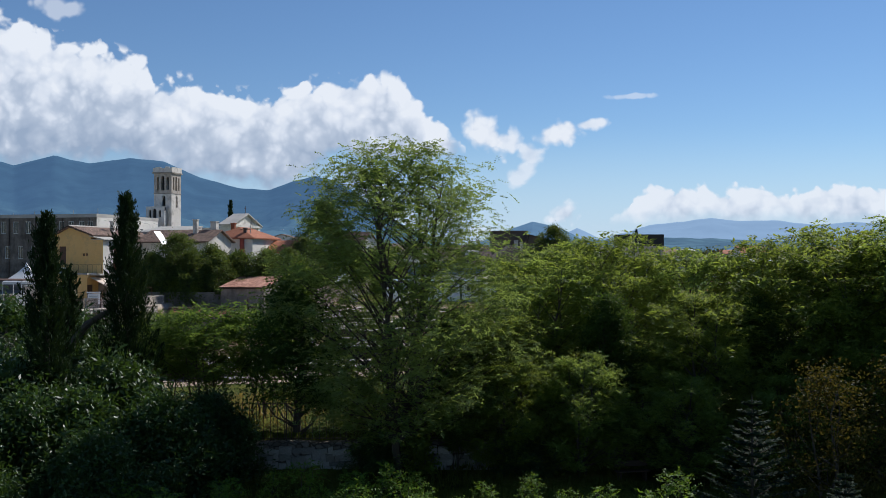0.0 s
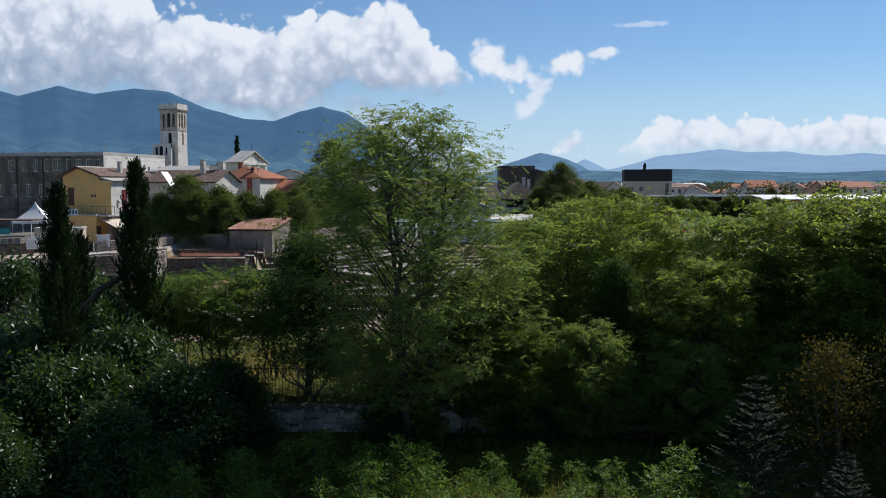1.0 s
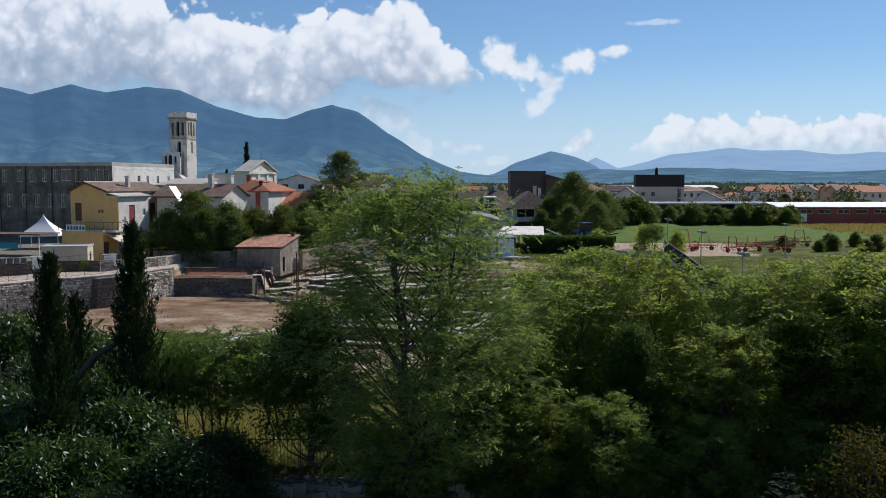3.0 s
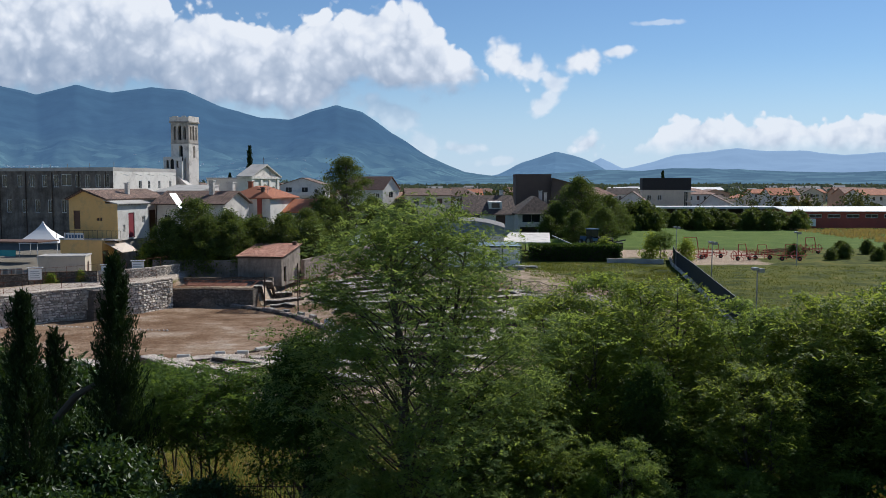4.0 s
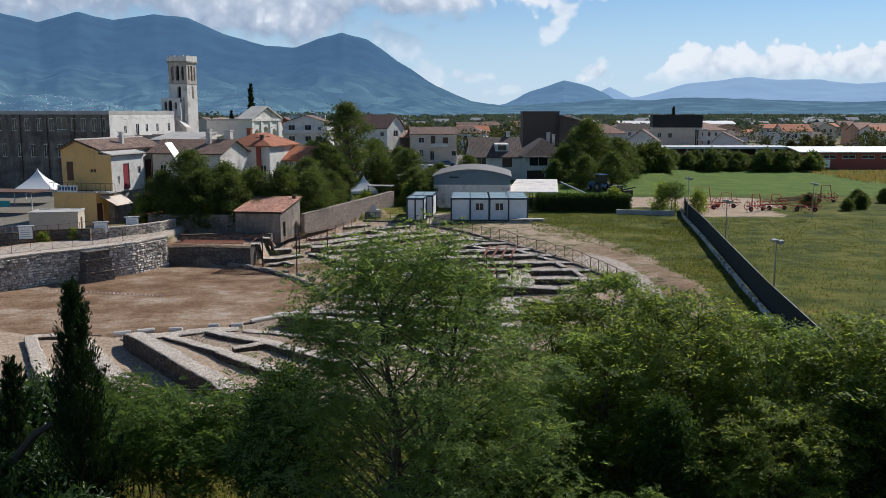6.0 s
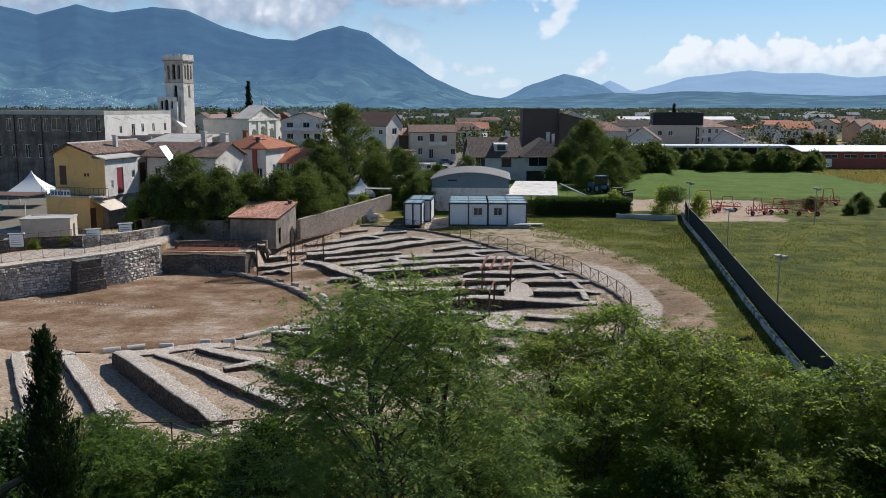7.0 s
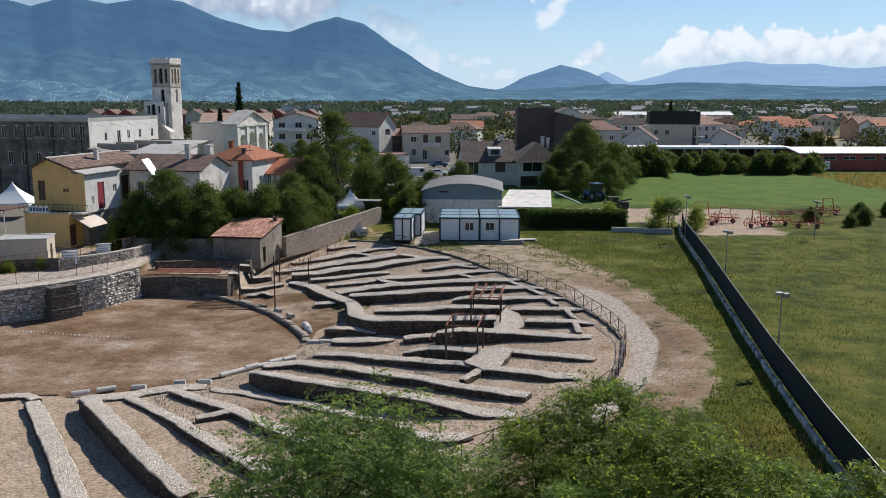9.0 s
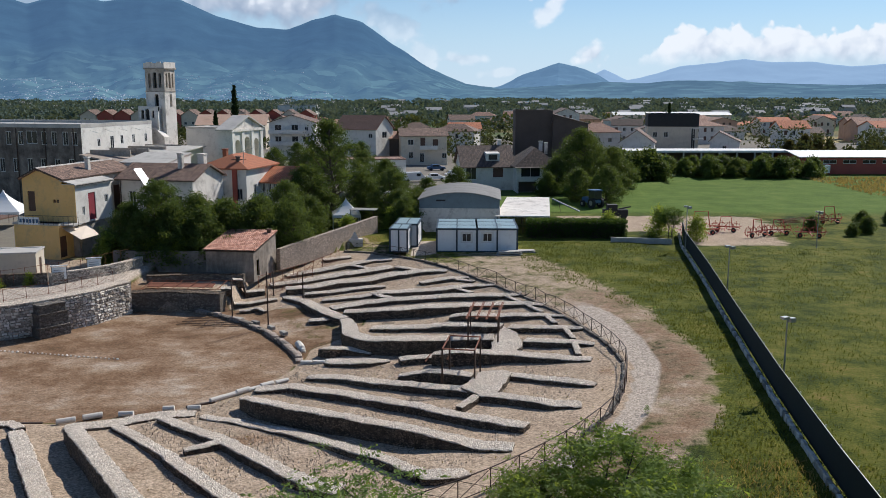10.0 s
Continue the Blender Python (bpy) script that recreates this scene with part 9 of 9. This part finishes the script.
part("needles", quads("needles", np.concatenate(qs), leaf("fir_needle", (0.012, 0.026, 0.016), (0.032, 0.052, 0.032), 0.04, 0.2, 0.7)), None, fr)
place(fr, 9.4, 14.6, -1.6, 50, 0.7)
# saplings in the clearing
sp1 = settle(make_tree("sapling", "small bright robinia sapling in the grass", 1.7, 1.3, L_WEED, 81, lobes=9, per=14, spray=0.32, leaf_l=0.1, leaf_w=0.045, pairs=5, clear=0.15, stems=2, trunk=0.02, lobe=0.2, category="sapling"), -5.4, 17.6, -1.6)
for x, y, yaw, s in ((-6.6, 16.2, 50, 1.0), (-7.2, 15.6, 170, 0.8), (-3.4, 18.4, 120, 1.05), (-2.2, 18.2, 220, 0.95), (-1.2, 17.6, 20, 1.1), (-0.4, 16.6, 300, 0.9), (-4.6, 19.6, 260, 0.7), (0.8, 17.2, 80, 0.7), (4.4, 17.0, 130, 0.9), (5.2, 15.8, 10, 1.0), (6.2, 17.2, 200, 1.1), (-2.0, 16.2, 240, 1.1), (2.6, 18.8, 330, 0.75), (-8.0, 17.4, 90, 0.9), (-3.0, 15.4, 15, 0.9), (-1.6, 15.0, 75, 0.8), (0.2, 15.2, 135, 1.0), (1.6, 15.6, 195, 0.85), (3.2, 15.4, 255, 0.9), (-4.6, 15.8, 315, 0.85), (-0.6, 18.6, 345, 0.8), (1.4, 18.4, 60, 0.7), (3.6, 17.8, 100, 0.7), (7.0, 15.6, 220, 0.9), (-6.0, 18.8, 280, 0.7)):
    place(sp1, x, y, gz(x, y), yaw, s)

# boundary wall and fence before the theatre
# masonry beneath the trees uses the shade-darkened stone
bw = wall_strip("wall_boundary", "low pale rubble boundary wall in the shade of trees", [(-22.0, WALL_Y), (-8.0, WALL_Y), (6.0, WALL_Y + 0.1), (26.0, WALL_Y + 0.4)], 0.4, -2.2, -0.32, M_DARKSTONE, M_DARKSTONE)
rb = random.Random(9)
WS = [rough_block(1.0, 0.25, 0.9, 30 + s).data("stone", M_BOUNDARY) for s in range(5)]
for r_ in range(4):
    x_ = -9.6 + rb.uniform(0, 0.3)
    while x_ < 4.2:
        wd = rb.choice((0.16, 0.22, 0.3, 0.38, 0.46)) * rb.uniform(0.85, 1.15)
        o = part("stone", rb.choice(WS), None, bw)
        o.matrix_basis = pose(x_ + wd / 2, WALL_Y - 0.16 - rb.uniform(0, 0.05), -1.24 + r_ * 0.215 + rb.uniform(-0.05, 0.05), 0, rb.uniform(-9, 9), rb.uniform(-8, 8)) @ Matrix.Diagonal((wd * 0.94, 0.6, rb.uniform(0.17, 0.27), 1))
        x_ += wd
BAR = Geo().bar((0, 0, 0.05), (0, 0, 1.35), 0.011).data("bar", M_DARKSTEEL)
ff = thing("bar_fence", "thin dark metal fence with upright bars on the wall", "fence", 0, WALL_Y, -0.24)
for k in range(16):
    x0 = -21 + k * 2.0
    for j in range(17):
        part("bar", BAR, None, ff).matrix_basis = pose(x0 + 0.06 + j * 0.117, 0, 0)
    for zz in (0.12, 1.28):
        part("rail", Geo().bar((x0, 0, zz), (x0 + 2, 0, zz), 0.018), M_DARKSTEEL, ff)
    part("post", Geo().bar((x0, 0, 0), (x0, 0, 1.45), 0.03), M_DARKSTEEL, ff)
t = thing("bench", "old plank bench under the trees", "bench", 6.3, 22.6, gz(6.3, 22.6), 8)
t.scale = (0.7, 0.7, 0.7)
part("seat", Geo().box(-0.8, 0.8, -0.2, 0.2, 0.42, 0.46), M_DARKSTEEL, t)
part("backrest", Geo().box(-0.8, 0.8, 0.2, 0.24, 0.6, 0.85), M_DARKSTEEL, t)
for a in (-0.6, 0.6):
    part("leg", Geo().box(a - .04, a + .04, -0.18, 0.22, 0, 0.419), M_DARKSTEEL, t)


def tufts(name, label, boxes, mat, seed, h, w):
    rng = np.random.default_rng(seed)
    out = []
    for x0, x1, y0, y1, n in boxes:
        p = np.stack([rng.uniform(x0, x1, n), rng.uniform(y0, y1, n)], -1)
        ok = (np.hypot(p[:, 0] - CX, p[:, 1] - CY) > rail_radius(np.degrees(np.arctan2(p[:, 1] - CY, p[:, 0] - CX))) + 5.5) | (h < 0.2)
        field = np.array([noise.fractal((a * 0.22, b * 0.22, seed), 0.8, 2.0, 4) for a, b in p])
        p = p[ok & (rng.uniform(-0.5, 0.35, len(p)) < field)]
        n = len(p)
        z = ground_z(p[:, 0], p[:, 1])
        pos = np.stack([p[:, 0], p[:, 1], z + h * 0.3], -1)
        ax = unit(rng.normal(size=(n, 3)) * 0.4 + np.array([0, 0, 1]))
        out.append(leaf_quads(rng, pos, ax, h, w, 0.1))
    ob = part(name, quads(name, np.concatenate(out), mat), None)
    return tagged(ob, label, "grass", kind="stuff")


tufts("meadow_grass", "long green grass in the shaded clearing", [(-10, 11, 12.5, 24, 16000)], L_GRASS, 91, 0.38, 0.035)
tufts("dry_grass", "dry yellow grass behind the boundary fence", [(-16, 4, 24.6, 33, 7000), (8, 20, 38, 48, 3000)], L_DRY, 92, 0.4, 0.035)
tufts("field_grass", "green field grass beyond the fence", [(20.5, 60, 45, 108, 26000), (8, 26, 84, 112, 14000), (14, 21, 44, 84, 9000)], L_GRASS, 93, 0.22, 0.07)
tufts("ruin_weeds", "sparse dry weeds on the theatre ground", [(-14, 12, 46, 100, 1500)], L_DRY, 94, 0.16, 0.06)
for k, (x, y, s) in enumerate(((22.5, 42.0, 1.2), (24.0, 46.5, 1.0), (26.0, 50.0, 0.9), (21.6, 39.5, 1.4), (27.0, 44.0, 1.1), (11.8, 55.0, 0.3), (17.2, 78.0, 0.25), (6.0, 95.0, 0.22))):
    place(sp1, x, y, gz(x, y), 37 * k, s, "leafy weeds growing in grass")
t = thing("field_post", "thin dark post in the field", "post", 26.0, 44.0, 0, 0)
part("shaft", Geo().bar((0, 0, -0.1), (0, 0, 1.9), 0.05), M_BARK, t)

# gardens and trees of the town
e1 = settle(make_tree("evergreen_tree", "broad dark evergreen garden tree", 8.6, 8.4, L_TOWN, 101, lobes=120, per=34, leaf_l=0.24, leaf_w=0.11, spray=0.6, pairs=5, clear=0.08, trunk=0.22, pinnate=False, lobe=0.1, flat=0.6, spread_=1.02, top=0.8), -30.4, 99.4, None, 0, 0.98)
e2 = settle(make_tree("garden_tree", "leafy green garden tree", 6.4, 6.4, L_TOWN, 102, lobes=90, per=26, leaf_l=0.26, leaf_w=0.12, spray=0.6, pairs=5, clear=0.08, trunk=0.16, pinnate=False, lobe=0.11, flat=0.65, spread_=1.02, top=0.8), -26.6, 99.6)
e3 = settle(make_tree("cedar_tree", "tall dark irregular cedar tree", 14.4, 11.0, L_TOWN, 103, lobes=130, per=32, leaf_l=0.3, leaf_w=0.14, spray=0.7, pairs=5, clear=0.1, trunk=0.3, pinnate=False, lobe=0.085, flat=0.4, top=0.6, spread_=1.05), -16.4, 127.0)
e4 = settle(make_tree("shrub", "round green garden shrub", 2.8, 3.2, L_MIXED, 104, lobes=18, per=36, leaf_l=0.22, leaf_w=0.13, spray=0.5, pairs=4, clear=0.03, trunk=0.06, pinnate=False, lobe=0.22, flat=0.85, category="shrub"), -33.4, 97.2)
for src, x, y, yaw, s in ((e1, -33.4, 98.6, 80, 0.74), (e2, -28.4, 97.4, 60, 1.0), (e2, -35.4, 98.2, 120, 0.55), (e2, -31.6, 97.0, 20, 0.85), (e4, -30.0, 96.2, 40, 1.1), (e4, -27.2, 96.2, 70, 1.1), (e2, -25.2, 97.4, 200, 0.92), (e2, -23.4, 100.4, 250, 0.98), (e2, -20.4, 101.8, 160, 1.02), (e2, -17.6, 103.4, 310, 0.9), (e2, -25.0, 104.0, 200, 0.9), (e4, -35.2, 97.4, 0, 0.8), (e4, -35.0, 96.8, 90, 1.1), (e4, -32.0, 96.6, 150, 1.0),
                          (e1, -20.2, 116.0, 30, 0.82), (e1, -18.6, 121.0, 150, 1.0), (e2, -22.0, 110.0, 300, 0.85), (e2, -18.4, 110.5, 210, 0.9), (e1, -11.6, 128.5, 250, 0.8), (e2, -16.9, 113.2, 100, 0.82), (e1, -7.6, 125.5, 330, 0.9), (e2, -6.6, 122.0, 60, 0.8), (e2, -20.8, 105.0, 10, 0.7), (e2, -5.6, 118.5, 140, 0.72), (e4, -7.2, 118.4, 60, 1.1), (e4, -12.6, 115.4, 200, 0.9), (e1, -21.5, 128.0, 75, 0.9), (e1, -27.5, 129.0, 175, 0.7),
                          (e2, -4.6, 128.0, 45, 0.75), (e2, -8.0, 142.0, 200, 0.8), (e2, -3.8, 146.0, 100, 0.7), (e1, -11.0, 155.0, 10, 0.8), (e1, -16.0, 165.0, 110, 0.9), (e2, 1.0, 158.0, 300, 0.8),
                          (e1, 23.0, 165.0, 40, 1.35), (e1, 18.2, 160.0, 190, 0.82), (e2, 20.8, 152.0, 80, 0.85), (e2, 25.2, 150.0, 250, 0.95), (e1, 29.0, 168.0, 300, 0.95), (e2, 31.5, 170.0, 10, 0.9), (e2, 16.2, 156.0, 330, 0.7),
                          (e4, 20.0, 117.0, 0, 1.0), (e4, 26.4, 117.2, 70, 1.2), (e4, 30.0, 113.5, 130, 1.0)):
    place(src, x, y, 0.0, yaw, s)
for src, x, y, yaw, s in ((e1, -38.0, 222.0, 20, 0.7), (e2, -33.0, 214.0, 90, 0.9), (e1, -27.0, 207.0, 160, 0.75), (e2, -21.5, 214.0, 230, 1.0), (e2, -30.0, 196.0, 310, 0.9), (e1, -36.0, 186.0, 50, 0.8), (e2, -24.0, 190.0, 120, 0.95), (e2, 3.0, 208.0, 40, 0.9), (e2, 27.8, 214.0, 100, 1.0), (e1, 33.0, 222.0, 10, 0.9), (e4, -37.4, 84.6, 80, 0.55), (e4, -39.8, 83.2, 170, 0.5)):
    place(src, x, y, 0.0, yaw, s, "leafy vine on the terrace fence" if y < 90 else "")
b2 = place(b1, 27.2, 114.6, 0.0, 0, 0.75, "feathery light green bush at the yard")
e5 = settle(make_tree("wide_shrub", "wide dense dark shrub in the row before the long shed", 4.6, 6.4, L_TOWN, 105, lobes=30, per=40, leaf_l=0.4, leaf_w=0.26, spray=0.8, pairs=5, clear=0.02, trunk=0.12, pinnate=False, lobe=0.17, flat=0.85, top=0.85, category="shrub"), 40.0, 198.0)
for k in range(1, 22):
    place(e5, 40.0 + k * 1.75 + 0.5 * math.sin(k * 5.1), 197 + 2.5 * math.sin(k * 2.1), 0.0, 53 * k, (0.85, 0.95, 0.6, 0.9, 0.5, 0.8, 0.7)[k % 7])
for k, (x, y, s_) in enumerate(((47.5, 122.5, 0.36), (50.5, 117.5, 0.3), (53.5, 120.0, 0.42), (56.5, 116.5, 0.34), (59.0, 119.0, 0.44), (55.5, 126.0, 0.4), (60.0, 127.5, 0.4), (63.0, 121.0, 0.46))):
    place(e5, x, y, 0.0, 47 * k, s_, "low wide shrub at the edge of the rough field")
for k in range(8):
    place(e5, 30.0 + k * 1.6, 186 + 2 * math.sin(k * 2.6), 0.0, 71 * k, (1.2, 1.0, 1.3, 0.9)[k % 4], "dense dark tree clump at the edge of the field")
e6 = settle(make_tree("olive_tree", "large olive-brown tree beyond the barn", 9.5, 10.5, L_OLIVE, 106, lobes=110, per=44, leaf_l=0.4, leaf_w=0.22, spray=0.8, pairs=5, clear=0.04, trunk=0.25, pinnate=False, lobe=0.12, flat=0.7), 122.0, 268.0, 0.0, 0, 0.55)
for k, (x, y, s) in enumerate(((100.0, 262.0, 1.15), (106.0, 268.0, 1.0), (94.0, 258.0, 0.9), (112.0, 274.0, 0.8), (86.0, 252.0, 0.6), (116.0, 262.0, 0.6), (101.0, 246.0, 0.6))):
    place(e6, x, y, 0.0, 71 * k, s)
for x, y, h, w in ((-50.6, 213.0, 20.0, 3.0), (-61.5, 236.0, 13.5, 2.6), (70.0, 300.0, 15.0, 3.0)):
    settle(make_cypress("tall slim dark cypress among the houses", h, w, int(h), 150, 26, 0.7, 0.22), x, y, 0.0)


def hedge(x0, x1, y0, y1, h, mat, seed, n, label):
    rng = np.random.default_rng(seed)
    t = thing("hedge", label, "hedge")
    p = np.stack([rng.uniform(x0, x1, n), rng.uniform(y0, y1, n), rng.uniform(0.05, 1, n) * h], -1)
    face = rng.integers(0, 3, n)
    p[face == 0, 1] = y0 + rng.normal(size=(face == 0).sum()) * 0.12
    p[face == 1, 2] = h + rng.normal(size=(face == 1).sum()) * 0.12
    part("leaves", quads("leaves", leaf_quads(rng, p, unit(rng.normal(size=(n, 3)) + [0, -0.3, 0.5]), 0.26, 0.15), mat), None, t)
    part("inner_growth", Geo().box(x0 + 0.2, x1 - 0.2, y0 + 0.3, y1 - 0.3, 0, h * 0.85), M_BARK, t)
    return t


hedge(9.6, 22.0, 115.2, 117.2, 2.1, L_DARK, 111, 9000, "clipped dark green hedge beside the site cabins")
hedge(-6.8, -5.0, 116.0, 121.0, 2.2, L_DARK, 112, 2500, "clump of dark hedge behind the small cabins")

# the far woods between the houses and on the plain
rng = np.random.default_rng(7)
out = []
zones = [(230, 420, 300, 1.0), (420, 900, 900, 1.4), (900, 2400, 1100, 2.8)]
for y0, y1, n, s in zones:
    for k in range(n):
        y_ = rng.uniform(y0, y1)
        u_ = rng.uniform(-1.5, 17.5)
        x_ = math.tan(bearing(u_)) * y_
        if any(abs(x_ - a) < c * 0.75 and -9 < y_ - b < 13 for a, b, c in spots):
            continue
        if y_ < 300 and (12 < x_ < 92 or x_ < -28) and y_ < 285:
            continue
        if -170 < x_ < -60 and 385 < y_ < 400:
            continue
        hh = rng.uniform(3.5, 8.5) * (1 if y_ < 600 else 1.2)
        ww = hh * rng.uniform(0.8, 1.4) * s
        m_ = 110 if y_ < 420 else 60
        d = unit(rng.normal(size=(m_, 3)) + [0, -0.3, 0.3])
        pos = np.array([x_, y_, hh * 0.55]) + d * np.array([ww / 2, ww / 2, hh * 0.5]) * rng.uniform(0.55, 1.05, (m_, 1))
        lf = 0.9 * s if y_ < 420 else 1.5 * s
        out.append(leaf_quads(rng, pos, unit(d + 0.8 * rng.normal(size=(m_, 3))), lf, lf * 0.75))
for k in range(420):
    y_ = rng.uniform(440, 760)
    x_ = math.tan(bearing(rng.uniform(-1.5, 6.5))) * y_
    hh = rng.uniform(7, 14)
    ww = hh * rng.uniform(0.9, 1.5)
    d = unit(rng.normal(size=(80, 3)) + [0, -0.3, 0.3])
    pos = np.array([x_, y_, hh * 0.5]) + d * np.array([ww / 2, ww / 2, hh * 0.5]) * rng.uniform(0.55, 1.05, (80, 1))
    out.append(leaf_quads(rng, pos, unit(d + 0.8 * rng.normal(size=(80, 3))), 1.9, 1.4))
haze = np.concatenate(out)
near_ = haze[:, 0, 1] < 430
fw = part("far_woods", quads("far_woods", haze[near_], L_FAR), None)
# the farther trees take the haze-tinted leaf
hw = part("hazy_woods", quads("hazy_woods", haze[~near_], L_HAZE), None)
tagged(hw, "belts of trees on the far plain, tinted with blue-green haze", "woods", kind="stuff")
tagged(fw, "hazy belts of trees across the plain", "woods", kind="stuff")
# specks of far houses on the plain and the lower slopes
g = Geo()
rf = random.Random(3)
for k in range(200):
    y_ = rf.uniform(560, 1700)
    x_ = math.tan(bearing(rf.uniform(-1.5, 17))) * y_
    w_, d_, h_ = rf.uniform(7, 13), rf.uniform(7, 10), rf.uniform(4, 7)
    g.box(x_ - w_ / 2, x_ + w_ / 2, y_, y_ + d_, 0, h_)
    g.add([(x_ - w_ / 2, y_, h_), (x_ + w_ / 2, y_, h_), (x_ + w_ / 2, y_ + d_ / 2, h_ + 2), (x_ - w_ / 2, y_ + d_ / 2, h_ + 2), (x_ - w_ / 2, y_ + d_, h_), (x_ + w_ / 2, y_ + d_, h_)], [(0, 1, 2, 3), (3, 2, 5, 4)])
us_, ks_, grid_ = SLOPES["backdrop_mountain"]
fh = part("far_houses", g, M_FARHOUSE)
tagged(fh, "scattered pale far houses on the plain", "houses", kind="stuff")
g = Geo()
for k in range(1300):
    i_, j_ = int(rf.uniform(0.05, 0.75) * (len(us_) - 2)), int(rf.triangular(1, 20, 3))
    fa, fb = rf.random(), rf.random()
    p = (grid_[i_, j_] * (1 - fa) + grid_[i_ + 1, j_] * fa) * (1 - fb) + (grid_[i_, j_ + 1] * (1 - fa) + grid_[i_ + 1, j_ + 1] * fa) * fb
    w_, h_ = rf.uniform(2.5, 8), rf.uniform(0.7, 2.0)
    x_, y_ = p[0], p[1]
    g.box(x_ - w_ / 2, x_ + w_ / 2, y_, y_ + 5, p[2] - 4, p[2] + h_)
# haze over these houses is a bluish emission in their material
fh = part("slope_houses", g, mountain_material("hazed_house", (0.16, 0.155, 0.15), (0.18, 0.175, 0.165), (0.22, 0.34, 0.52), 0.5, 0.3))
tagged(fh, "scattered houses with painted haze on the mountain's lower slopes", "houses", kind="stuff")
# stubble field and rough grass beyond the barn
sf = part("stubble_field", Geo().prism([(116, 284), (240, 282), (300, 376), (152, 378)], -0.1, 0.22), surface("stubble", (0.24, 0.17, 0.05), (0.36, 0.27, 0.09), 0.95, 0.05, 1.5, 0.4, 0.1, stain=(0.14, 0.14, 0.04)))
tagged(sf, "yellow stubble field beyond the trees", "field", kind="structure")
tufts("rough_grass", "tall brown rough grass before the barn", [(74, 112, 152, 196, 9000)], L_DRY, 95, 0.7, 0.25)
# low growth along the boundary wall
for k, (x, s_) in enumerate(((-12.5, 0.5), (-10.2, 0.42), (-9.0, 0.36), (-1.9, 0.36), (-0.6, 0.4), (0.7, 0.3), (2.9, 0.4), (4.4, 0.5), (6.2, 0.42), (8.0, 0.5), (10.2, 0.55), (12.4, 0.5), (14.8, 0.6))):
    place((l1, e4, b1)[k % 3], x, 23.4 + 0.2 * (k % 2), -1.15, 61 * k, s_ * (1.0 if k % 3 != 1 else 1.3), "low shrub growing against the boundary wall")
